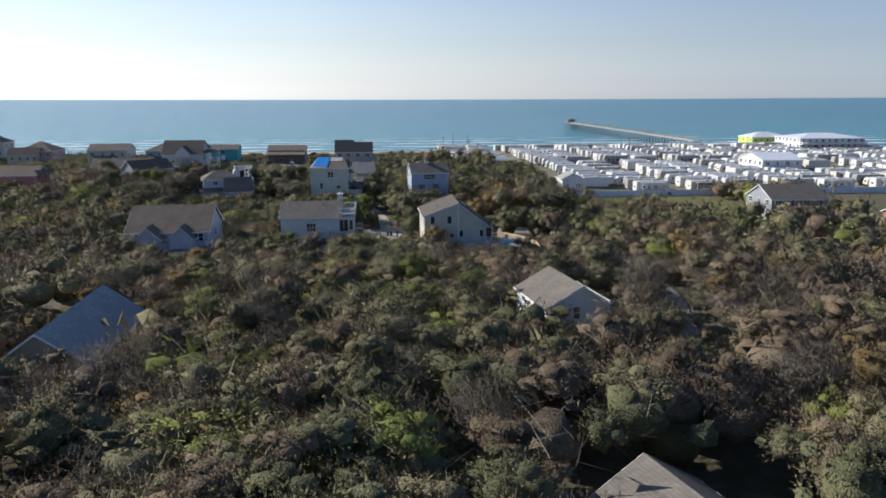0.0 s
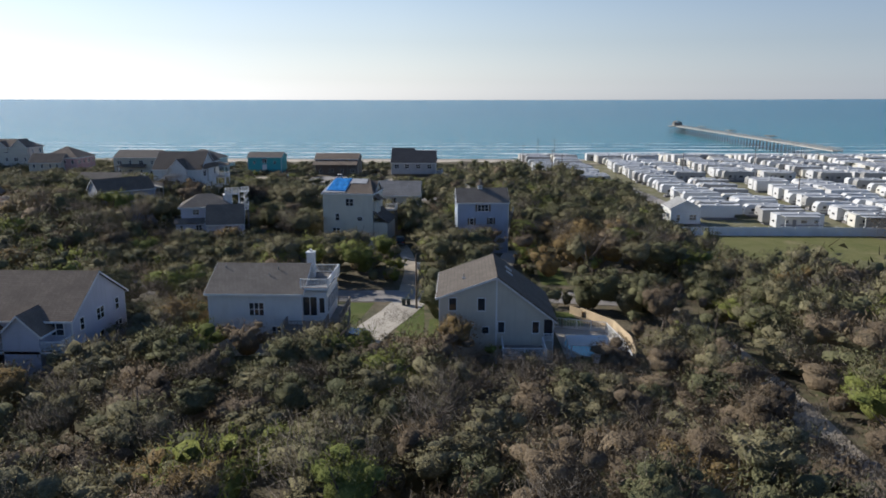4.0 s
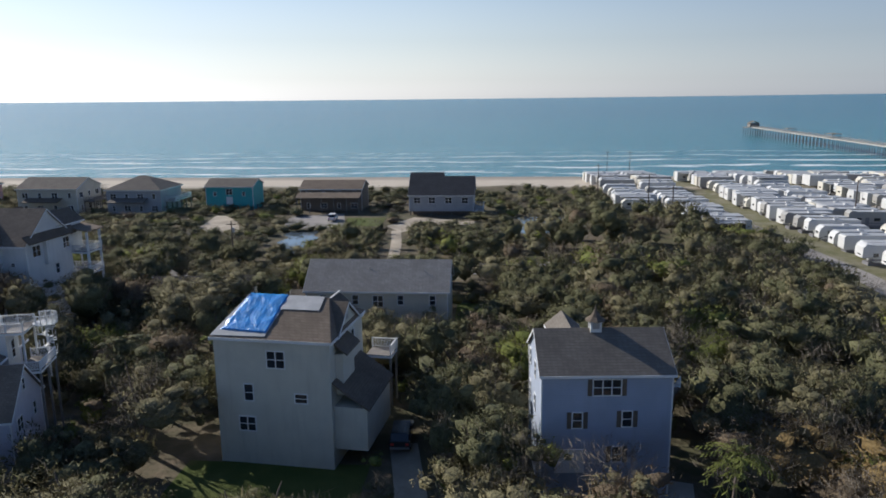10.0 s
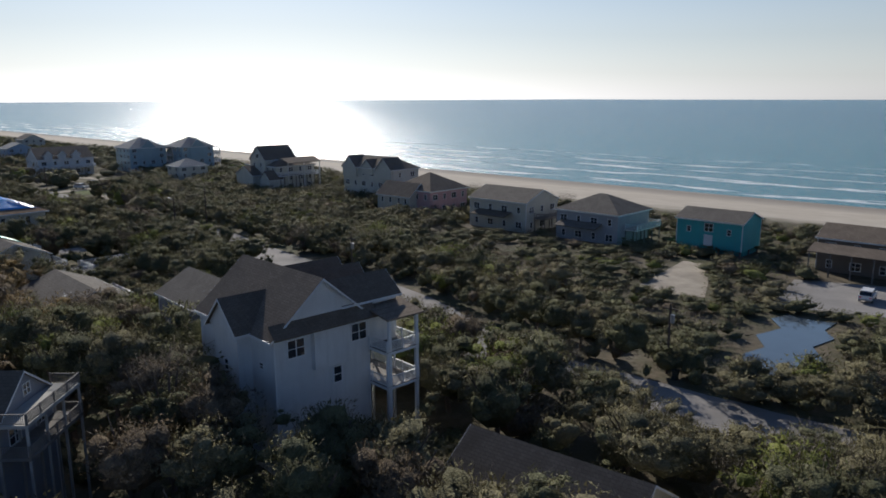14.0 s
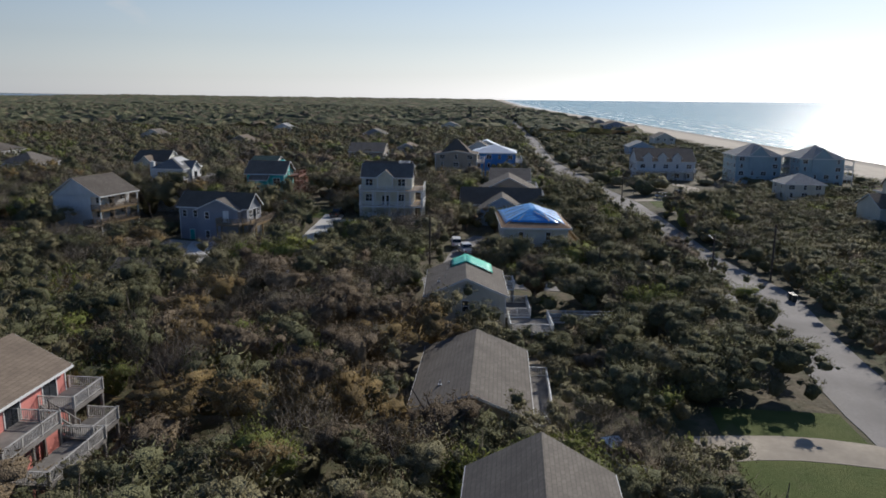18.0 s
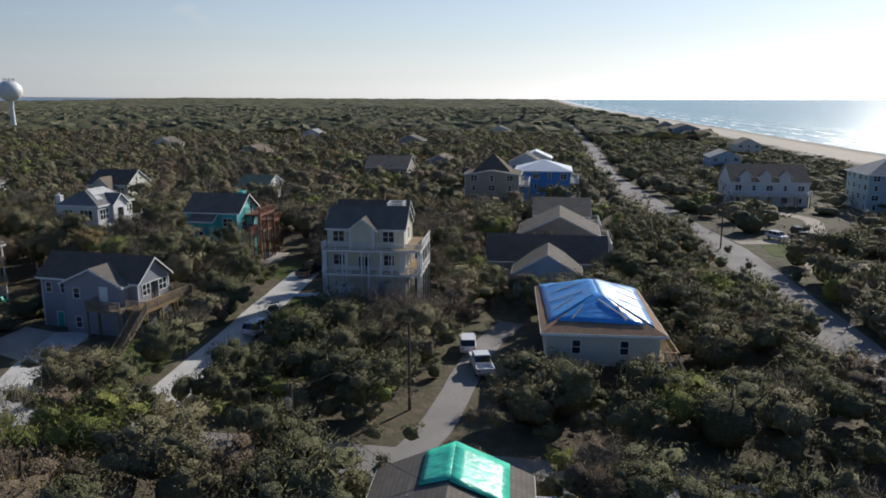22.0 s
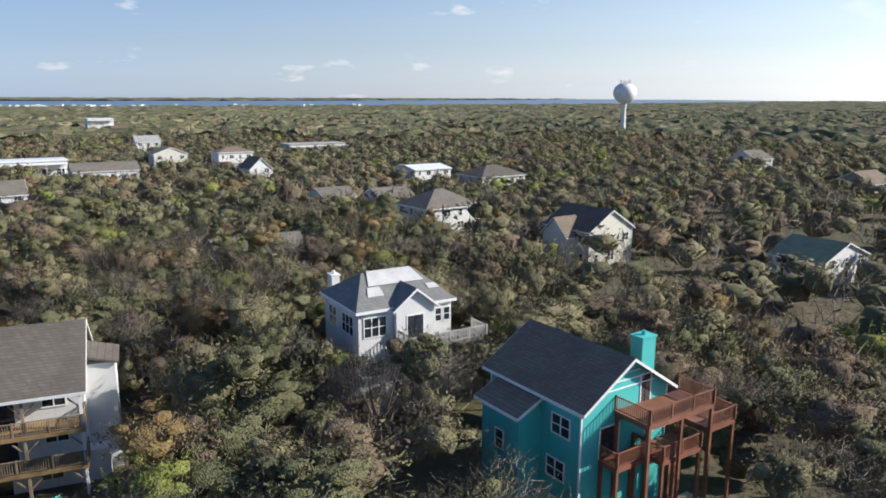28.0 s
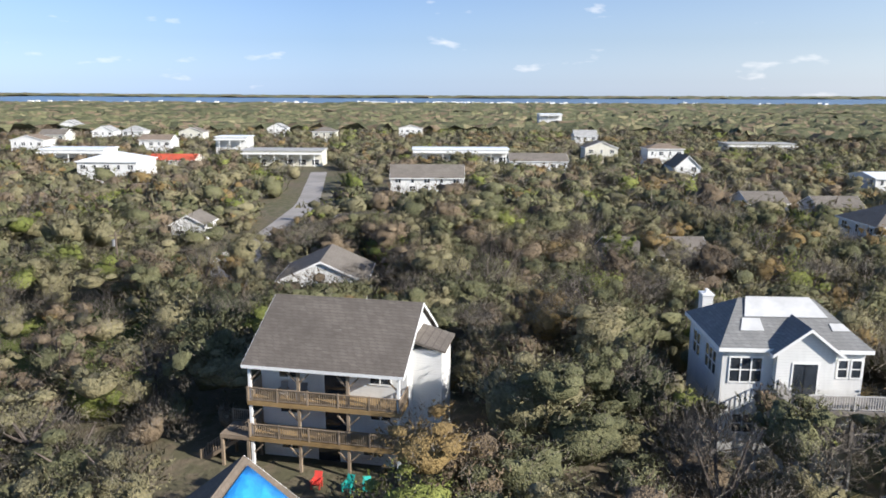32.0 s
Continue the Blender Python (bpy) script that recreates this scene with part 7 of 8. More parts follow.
for k, (p, q) in enumerate((((28.8, 157.6), (30.2, 155.6)), ((30.2, 156.6), (33.4, 149.4)), ((33.4, 149.4), (33.9, 141.6)), ((33.9, 141.6), (33.2, 136)))):
    for j in range(4):
        part("plank", Geo().beam((*p, ground_z(*p) + .15 + .3 * j), (*q, ground_z(*q) + .15 + .3 * j), 0.12, 0.27), FRESHWOOD, rw)
pg = thing("pergola", "white slatted pergola beside the pool", "pergola", 27, 136.4, ground_z(27, 136.4))
zg = ground_z(27, 136.4)
for x in (25.6, 29.8):
    for y in (134.4, 137.6):
        part("post", Geo().box(x - .08, x + .08, y - .08, y + .08, zg, zg + 2.4), TRIM, pg)
for i in range(12):
    part("slat", Geo().box(25.3, 30.1, 134.2 + .3 * i, 134.28 + .3 * i, zg + 2.4, zg + 2.55), TRIM, pg)


# bins, chairs, trampoline and small things
def wheelie_bin(x, y, mat=None):
    z = ground_z(x, y) + .06
    t = thing("wheeled_bin", "dark plastic wheeled bin at the roadside", "bin", x, y, z, "roadside bins")
    g = Geo().quadset([(x - .24, y - .27, z), (x + .24, y - .27, z), (x + .24, y + .27, z), (x - .24, y + .27, z), (x - .3, y - .35, z + 1.0), (x + .3, y - .35, z + 1.0), (x + .3, y + .35, z + 1.0), (x - .3, y + .35, z + 1.0)],
                      [(3, 2, 1, 0), (4, 5, 6, 7), (0, 1, 5, 4), (1, 2, 6, 5), (2, 3, 7, 6), (3, 0, 4, 7)])
    part("body", g, mat or PLASTIC, t)
    part("lid", Geo().box(x - .33, x + .33, y - .4, y + .38, z + 1.0, z + 1.08), mat or PLASTIC, t)


for x, y in ((4.6, 161.2), (5.3, 161.3), (-155.2, 280), (-154.2, 280.1), (-38, 273), (-104, 276.6)):
    wheelie_bin(x, y)


def garden_chair(x, y, z, mat, turn, label):
    t = thing("garden_chair", label, "chair", 0, 0, 0, "garden chairs")
    part("seat", Geo().box(-.3, .3, -.3, .3, .32, .38), mat, t)
    part("backrest", Geo().beam((0, .28, .36), (0, .55, 1.0), 0.55, 0.05), mat, t)
    for i in (-.3, .3):
        part("arm", Geo().box(i - .06, i + .06, -.34, .34, .58, .62), mat, t)
        part("leg", Geo().box(i - .04, i + .04, -.32, -.24, 0, .58), mat, t)
        part("leg", Geo().box(i - .04, i + .04, .2, .28, 0, .58), mat, t)
    t.matrix_basis = pose(x, y, z, 0, 0, turn)


for u, m, a, lab in ((-186.6, RED, 170, "red plastic garden chair before a house"), (-188.9, GREENP, 160, "green plastic garden chair before a house"), (-190.3, GREENP, 190, "green plastic garden chair before a house")):
    q = moved(BALCONIES, (u, 164.2, 0))
    garden_chair(q.x, q.y, ground_z(q.x, q.y), m, a, lab)
for u, a in ((-183.2, 180), (-184.6, 170)):
    q = moved(BALCONIES, (u, 161.4, 6.3))
    garden_chair(q.x, q.y, q.z, GREYWOOD, a, "wooden chair on a balcony")
tr = thing("trampoline", "round net-walled trampoline among shrubs", "trampoline", -99, 246, ground_z(-99, 246))
zt0 = ground_z(-99, 246)
part("mat", Geo().lathe([(0, zt0 + .85), (1.9, zt0 + .85), (1.9, zt0 + .92), (0, zt0 + .92)], (-95.5, 249.0), 24), RUBBER, tr)
part("rim", Geo().lathe([(1.8, zt0 + .8), (2.2, zt0 + .8), (2.2, zt0 + .95), (1.8, zt0 + .95)], (-95.5, 249.0), 24), GREENP, tr)
for i in range(8):
    a = i * math.pi / 4
    part("leg", Geo().tube((-95.5 + 2.1 * math.cos(a), 249 + 2.1 * math.sin(a), zt0), (-95.5 + 2.1 * math.cos(a), 249 + 2.1 * math.sin(a), zt0 + 2.5), .04, .04, 6), STEEL, tr)
mb = thing("mailbox", "white roadside mailbox on a timber post", "mailbox", 38.9, 89.9, ground_z(38.9, 89.9))
mz = ground_z(38.9, 89.9)
part("post", Geo().box(38.85, 38.95, 89.85, 89.95, mz - 0.2, mz + 1.05), GREYWOOD, mb)
part("box", Geo().prism([(89.74, mz + 1.05), (90.06, mz + 1.05), (90.06, mz + 1.28), (89.98, mz + 1.38), (89.82, mz + 1.38), (89.74, mz + 1.28)], "x", 38.6, 39.2), TRIM, mb)
sf = thing("rail_fence", "weathered split-rail fence beside the street", "fence", -162.4, 95, ground_z(-162.4, 95))
fence_z = ground_z(-162.4, 95)
for i in range(7):
    part("post", Geo().box(-162.48, -162.32, 86 + 2.8 * i, 86.16 + 2.8 * i, fence_z - 0.2, fence_z + 1.15), PALEWOOD, sf)
for i in range(6):
    for zz in (0.45, 0.95):
        part("rail", Geo().beam((-162.4, 86.08 + 2.8 * i, fence_z + zz), (-162.4, 88.88 + 2.8 * i, fence_z + zz), 0.08, 0.12), PALEWOOD, sf)
p = pole(37.9, 93.9, 7.9, arm=False, can=True)
q = pole(66.0, 72.0, 8.4, arm=False)
wire(p, q, 0.9, 0.02)
wire(p - Vector((0, 0, 0.8)), q - Vector((0, 0, 0.8)), 1.0, 0.02)
pondm = plain("pond_water", (0.10, 0.13, 0.16), 0.05, 0.1, 0.5, 1.0, bump=0.02, spec=0.8)
patch_ground("pond", [(13, 305), (27, 307), (30, 318), (26, 329), (14, 326), (15.5, 316)], pondm, "still rain pond reflecting the sky", "pond", 0.06)
patch_ground("pond", [(-34.2, 281), (-32.6, 279.4), (-30.6, 281.6), (-29.0, 281), (-29.8, 286), (-28.2, 290), (-30.6, 294), (-29.6, 299), (-31.6, 302), (-31.4, 306.6), (-34, 305.4), (-37.6, 306), (-38.6, 302.6), (-36.0, 299), (-37.4, 294), (-34.8, 290), (-35.8, 286)], pondm, "flooded driveway reflecting the sky", "pond", 0.12)

# the western part of the plan is set down at its angle
turn_west = pose(BEND_AT[0], BEND_AT[1], 0) @ Matrix.Rotation(BEND, 4, "Z") @ pose(-BEND_AT[0], -BEND_AT[1], 0)
for ob in list(scene.objects):
    if ob.parent is None and ob.type in ("EMPTY", "MESH") and ob.get("kind") != "structure" and western(ob.location.x, ob.location.y):
        ob.matrix_basis = turn_west @ ob.matrix_basis

# little white houses across the sound
FS = Geo()
fr = random.Random(9)
for i in range(150):
    x, y = fr.gauss(-150, 520), fr.uniform(-1900, -1690)
    z = ground_z(x, y) + 2
    w = fr.uniform(5, 13)
    FS.box(x, x + w, y, y + 9, z, z + fr.uniform(3, 7))
me = FS.mesh("far_town", TRIM)
tagged(new("far_town", me), "tiny white houses along the sound shore", "buildings", kind="stuff")

# ---- vegetation ----
rng = np.random.default_rng(7)


def crown_tmpl(n, lobes, leaf_size, seed, tw=0.2, core=3, fine=1, core_size=0.7):
    """A unit crown: rounded clumps of foliage under a loose shell of small leaves and thin bare twigs.
    Returns points, their normals, triangles and 0 for each leaf, 1 for each twig, 2 for the clumps."""
    r = np.random.default_rng(seed)
    cs = [(0, 0, 0.0, 0.62)]
    for i in range(lobes):
        a, e, d = 2 * math.pi * (i + r.random() * 0.8) / lobes, r.uniform(-0.15, 1.25), r.uniform(0.42, 0.92)
        cs.append((d * math.cos(a) * math.cos(e), d * math.sin(a) * math.cos(e), d * math.sin(e), r.uniform(0.16, 0.40) * (1.25 - 0.4 * d)))
    cs = np.array([cs[0]] + sorted(cs[1:], key=lambda c: -c[3]))
    V, N, F, k = [], [], [], 0

    def dome(d, o):
        """Foliage faces outward from its clump and from the crown as a whole."""
        q = d * 0.42 + o / (np.linalg.norm(o, axis=1)[:, None] + 0.15) * 0.65 + (0, 0, 0.16)
        return q / np.linalg.norm(q, axis=1)[:, None]

    for j, c in enumerate(cs[:core]):
        b = bmesh.new()
        bmesh.ops.create_icosphere(b, subdivisions=fine + (j == 0), radius=1.0)
        d = np.array([v.co[:] for v in b.verts])
        p = d * r.uniform(0.75, 1.15, (len(d), 1))
        icf = np.array([[v.index for v in f.verts] for f in b.faces])
        b.free()
        if not j:
            p[:, 2] = np.where(p[:, 2] < 0, p[:, 2] * 1.35, p[:, 2])
        V.append(p * c[3] * core_size * (1.25 if not j else 1.0) + c[:3])
        N.append(dome(d, V[-1]))
        F.append(icf + k)
        k += len(p)
    nc = sum(len(f) for f in F)
    who = r.choice(len(cs), n, p=cs[:, 3] ** 2 / (cs[:, 3] ** 2).sum())
    d = r.normal(size=(n, 3))
    d[:, 2] = np.where(r.random(n) < 0.8, np.abs(d[:, 2]) * 0.9, d[:, 2])
    d /= np.linalg.norm(d, axis=1)[:, None]
    twig = r.random(n) < tw
    spray = ~twig & (r.random(n) < 0.62)
    o = cs[who, :3] + d * (cs[who, 3] * np.where(twig, 0.7 + 0.7 * r.random(n) ** 1.5, 0.7 + 0.5 * r.random(n)))[:, None]
    face = dome(d, o)
    out_q = face * 0.55 + r.normal(size=(n, 3)) * 0.42 + (0, 0, 0.55)
    flat_q = np.cross(d, r.normal(size=(n, 3))) + r.normal(size=(n, 3)) * 0.35
    q = np.where((twig | spray)[:, None], out_q, flat_q)
    q /= np.linalg.norm(q, axis=1)[:, None]
    s = np.cross(face + r.normal(size=(n, 3)) * 0.35, q)
    s /= np.linalg.norm(s, axis=1)[:, None]
    L = leaf_size * np.where(twig, r.uniform(2.5, 6.5, n), np.where(spray, r.uniform(1.6, 3.4, n), r.uniform(0.7, 1.5, n)))[:, None]
    w = leaf_size * np.where(twig, r.uniform(0.06, 0.11, n), np.where(spray, r.uniform(0.2, 0.42, n), r.uniform(0.35, 0.75, n)))[:, None]
    P = np.stack([o - q * L * 0.45 + s * w * 0.8, o - q * L * 0.3 - s * w, o + q * L * 0.6], 1).reshape(-1, 3)
    V.append(P)
    face = face + r.normal(size=(n, 3)) * 0.22
    N.append(np.repeat(face / np.linalg.norm(face, axis=1)[:, None], 3, axis=0))
    F.append(np.arange(3 * n).reshape(-1, 3) + k)
    return np.concatenate(V), np.concatenate(N), np.concatenate(F), np.concatenate([np.full(nc, 2), twig.astype(int)])


def face_out(me, N):
    """Give each point of a foliage mesh its own normal."""
    at = me.attributes.new("custom_normal", "FLOAT_VECTOR", "POINT")
    at.data.foreach_set("vector", N.astype(np.float32).ravel())


def joined(name, parts, mats, label, category, normals=None):
    """One mesh of many placed templates: parts are (V, F, material index)."""
    nv = sum(len(v) for v, _, _ in parts)
    V = np.concatenate([v for v, _, _ in parts]).astype(np.float32)
    off = np.cumsum([0] + [len(v) for v, _, _ in parts])[:-1]
    F = np.concatenate([f + o for (_, f, _), o in zip(parts, off)]).astype(np.int32)
    mi = np.concatenate([np.broadcast_to(m, len(f)).astype(np.int32) for _, f, m in parts])
    me = bpy.data.meshes.new(name)
    me.vertices.add(nv)
    me.vertices.foreach_set("co", V.ravel())
    me.loops.add(len(F) * 3)
    me.loops.foreach_set("vertex_index", F.ravel())
    me.polygons.add(len(F))
    me.polygons.foreach_set("loop_start", np.arange(0, len(F) * 3, 3, dtype=np.int32))
    me.polygons.foreach_set("loop_total", np.full(len(F), 3, np.int32))
    for m in mats:
        me.materials.append(m)
    me.polygons.foreach_set("material_index", mi)
    me.polygons.foreach_set("use_smooth", np.ones(len(F), bool))
    me.update()
    if normals is not None:
        face_out(me, np.concatenate(normals))
    return tagged(new(name, me), label, category, kind="stuff")


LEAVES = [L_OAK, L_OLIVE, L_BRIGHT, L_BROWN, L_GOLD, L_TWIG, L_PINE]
OAK, OLIVE, BRIGHT, DRY, GOLD, TWIG, PINE = range(7)

# where no tree stands: houses, roads, lawns and pads
BLOCK = []
for ob in list(scene.objects):
    if ob.parent is None and ob.type == "EMPTY" and ob.get("category") in ("house", "building"):
        far = 5.0 if ob.location.y < 60 and ob.location.x < -20 else 0.0
        for c in ob.children:
            if c.type == "MESH" and c.name.split(".")[0] not in ("railing", "post", "window", "door", "roof_vent", "brace", "column", "tarp", "batten"):
                pts = [ob.matrix_basis @ (c.matrix_basis @ Vector(q)) for q in c.bound_box]
                BLOCK.append((min(p.x for p in pts), max(p.x for p in pts), min(p.y for p in pts), max(p.y for p in pts) + far))


def inside(pts, x, y):
    c = np.zeros(x.shape, bool)
    j = len(pts) - 1
    for i in range(len(pts)):
        (xi, yi), (xj, yj) = pts[i], pts[j]
        c ^= ((yi > y) != (yj > y)) & (x < (xj - xi) * (y - yi) / (yj - yi + 1e-9) + xi)
        j = i
    return c


OPEN = [[(x0, y0), (x1, y0), (x1, y1), (x0, y1)] for x0, x1, y0, y1 in (
    (-8, 9.4, 136, 164), (24, 34, 133, 158), (-19, -1, 193, 204), (-200, -172, 231, 237), (-180, -168, 176, 196), (-100, -76, 256, 268),
    (-42, -24, 309, 331), (-234, -220, 181, 192), (-193, -179, 158, 169), (-203, -194, 149, 167))]
OPEN += [[(62, 219), (300, 219), (300, 470), (42, 470), (42, 330), (52, 302), (64, 299)]]
OPEN += [[(-37.5, 279), (-27.5, 278), (-28, 307), (-40, 307)], [(11, 302), (30, 301), (31, 331), (12, 328)]]
OPEN += [[(-163, 198.5), (-163, 204.5), (-176, 206.5), (-200, 207), (-218, 202), (-218, 195.5)], [(-164, 176), (-163, 188), (-176, 186), (-187, 182), (-187, 176)]]
OPEN = [laid(p) for p in OPEN]
OPEN += [p for _, p, _, lab in LAWNS if "under trees" not in lab]
GLADE = [p for _, p, _, lab in LAWNS if "under trees" in lab]


def free(x, y, r):
    ok = np.ones(x.shape, bool)
    u, v = drawn(x, y)
    for x0, x1, y0, y1 in BLOCK:
        k = r * 0.62
        ok &= ~((x > x0 - k) & (x < x1 + k) & (y > y0 - k) & (y < y1 + k))
    for p in OPEN:
        ok &= ~inside(p, x, y)
    for kind, pts, wide, *_ in ROADS:
        gap = np.where(v < 205, np.where((v < 120) & (u > 20), 0.05, np.where((v < 120) & (u < -120), 0.85, 0.5)), np.where(u < -196, 0.3, np.where((u < -64) | (u > -14), 0.78, 0.35))) if kind == "road" else (np.where((v < 205) & (u > -60), 0.5, np.where((u < -150) & (v < 199.5), 0.1, 0.95)) if kind == "driveway" else (np.where(v < 138, 0.12, 0.45) if kind == "track" else 0.5))
        for (ax, ay), (bx, by) in zip(pts, pts[1:]):
            L2 = (bx - ax) ** 2 + (by - ay) ** 2
            t = np.clip(((x - ax) * (bx - ax) + (y - ay) * (by - ay)) / L2, 0, 1)
            ok &= np.hypot(x - ax - t * (bx - ax), y - ay - t * (by - ay)) > wide / 2 + r * gap
    ok &= (y + shore(x)) < 376
    return ok


def fbm(x, y, s, seed):
    v = [noise.noise((a / s + seed, b / s, 0.3)) + 0.5 * noise.noise((a / s * 2.3, b / s * 2.3 + seed, 1.7)) for a, b in zip(x, y)]
    return np.array(v)


def stature(x, y):
    """Height of the growth by place."""
    x, y = drawn(x, y)
    h = np.where(y < 100, 8.6, 7.0)
    h = np.where((y > 100) & (y < 134) & (x < 40), 6.4, h)
    h = np.where((y > 108) & (y < 137) & (x > 14) & (x < 38), 4.4, h)
    h = np.where((y > 96) & (y < 166) & (x >= 38) & (x < 52), 5.6, h)
    h = np.where((y > 170) & (y < 250) & (x < 30), 7.6, h)
    h = np.where((x < -85) & (y > 226), 6.0, h)
    h = np.where((x > -137) & (x < -113) & (y > 236.5) & (y < 257), 2.4, h)
    h = np.where((x < -155) & (y < 176), 8.0, h)
    h = np.where((x < -155) & (x > -200) & (y >= 176) & (y < 236), 5.8, h)
    h = np.where((x < -194) & (x > -236) & (y > 146) & (y < 200), 9.4, h)
    h = np.where((x < -177) & (x > -197) & (y > 158) & (y < 182), 4.2, h)
    h = np.where((x < -225) & (y < 245) & (y > 200), 7.4, h)
    h = np.where((x > -46) & (x < 16) & (y > 218) & (y < 242), np.where(x < -16, 7.0, 5.6), h)
    h = np.where((x > -46) & (x < -17) & (y > 166) & (y < 197), 5.3, h)
    h = np.where((x > -90) & (x < -52) & (y > 176) & (y < 204), 8.2, h)
    h = np.where((x > -19) & (x < 0) & (y > 186) & (y < 206), 4.4, h)
    h = np.where((y < 84) & (x < -66), 6.8, h)
    h = np.where((x > -178) & (x < -128) & (y > 136) & (y < 190), 5.0, h)
    h = np.where((x > -178) & (x < -146) & (y > 16) & (y < 110), 5.2, h)
    h = np.where((x > -80) & (x < -48) & (y > 196) & (y < 226), 9.0, h)
    h = np.where((x > -72) & (x < -46) & (y > 190) & (y < 206), 9.8, h)
    h = np.where((x > -68) & (x < -45) & (y > 215) & (y < 231), 10.2, h)
    h = np.where((x > -44) & (x < -20) & (y > 222) & (y < 238), 8.7, h)
    h = np.where((y < 20) & (x > -360), 6.0, h)
    h = np.where((y > 250) & (x < 8), 5.4, h)
    h = np.where((y > 250) & (y < 292) & (x > -62) & (x < -12), 6.4, h)
    h = np.where((y > 256) & (y < 290) & (x > -42) & (x < -16), 3.6, h)
    h = np.where((y > 276) & (y < 308) & (x > -64) & (x < -41), 2.4, h)
    h = np.where((x > -228) & (x < -194) & (y > 176) & (y < 205), np.where(y < 194, 8.6, 6.0), h)
    h = np.where((y > 292) & (x < 44), np.where(x > -118, 2.0, 3.6), h)
    h = np.where((x > 24) & (x < 68) & (y > 170) & (y < 300), np.where(x > 48, np.where(y > 196, 4.6, 6.6), 8.2), h)
    return h


MIX = {  # shares of oak, olive, bright, dry, gold, twig, pine by kind of growth
    "mixed": (0.34, 0.28, 0.07, 0.11, 0.03, 0.15, 0.02),
    "thicket": (0.18, 0.20, 0.05, 0.24, 0.05, 0.28, 0.0),
    "rust": (0.08, 0.14, 0.03, 0.42, 0.08, 0.25, 0.0),
    "fresh": (0.18, 0.27, 0.45, 0.04, 0.02, 0.04, 0.0),
    "golden": (0.18, 0.2, 0.06, 0.26, 0.22, 0.08, 0.0),
    "oaks": (0.56, 0.28, 0.05, 0.03, 0.0, 0.08, 0.0),
    "inland": (0.24, 0.26, 0.05, 0.14, 0.05, 0.24, 0.02),
}


def species(x, y):
    """Kind of each crown: patches of like growth, mixed at their edges."""
    x, y = drawn(x, y)
    f, g = fbm(x, y, 26.0, 3.0), fbm(x, y, 9.0, 11.0)
    xe, ye = x + 9 * g, y + 9 * f
    kind = np.full(len(x), "mixed", dtype="<U8")
    kind[(f > 0.28)] = "thicket"
    kind[(f < -0.35)] = "oaks"
    kind[(ye < 132) & (xe > -70)] = "thicket"
    kind[(ye < 132) & (xe > 26)] = "rust"
    kind[(ye < 128) & (xe > -60) & (xe < 26) & (f < -0.25)] = "mixed"
    kind[(xe > -28) & (xe < 12) & (ye > 164) & (ye < 188)] = "fresh"
    kind[(xe > 27) & (xe < 50) & (ye > 168) & (ye < 202)] = "golden"
    kind[(xe > 22) & (xe < 70) & (ye > 206)] = "oaks"
    kind[(xe > -96) & (xe < 20) & (ye > 214)] = "oaks"
    kind[(xe > -135) & (xe < -88) & (ye > 192) & (ye < 230)] = "golden"
    kind[(xe > -148) & (xe < -118) & (ye > 205) & (ye < 232)] = "rust"
    kind[(xe < -88) & (ye > 238)] = "oaks"
    kind[(xe < -150) & (ye < 176)] = "inland"
    kind[(ye < 60) & (xe < -30)] = "inland"
    u = np.clip(rng.random(len(x)) * 0.55 + 0.45 * (0.5 + 0.62 * g), 0, 0.9999)
    u = np.argsort(np.argsort(u)) / max(1, len(u))
    s = np.zeros(len(x), int)
    for name, share in MIX.items():
        k = kind == name
        order = np.array([OAK, PINE, OLIVE, BRIGHT, GOLD, DRY, TWIG])
        edge = np.cumsum(np.array(share)[order])
        s[k] = order[np.minimum(np.searchsorted(edge, u[k] * edge[-1]), 6)]
    return s


def scatter(x0, x1, y0, y1, step, jit=0.42):
    X, Y = np.meshgrid(np.arange(x0, x1, step), np.arange(y0, y1, step))
    X = X.ravel() + rng.uniform(-jit, jit, X.size) * step
    Y = Y.ravel() + rng.uniform(-jit, jit, Y.size) * step
    return X, Y


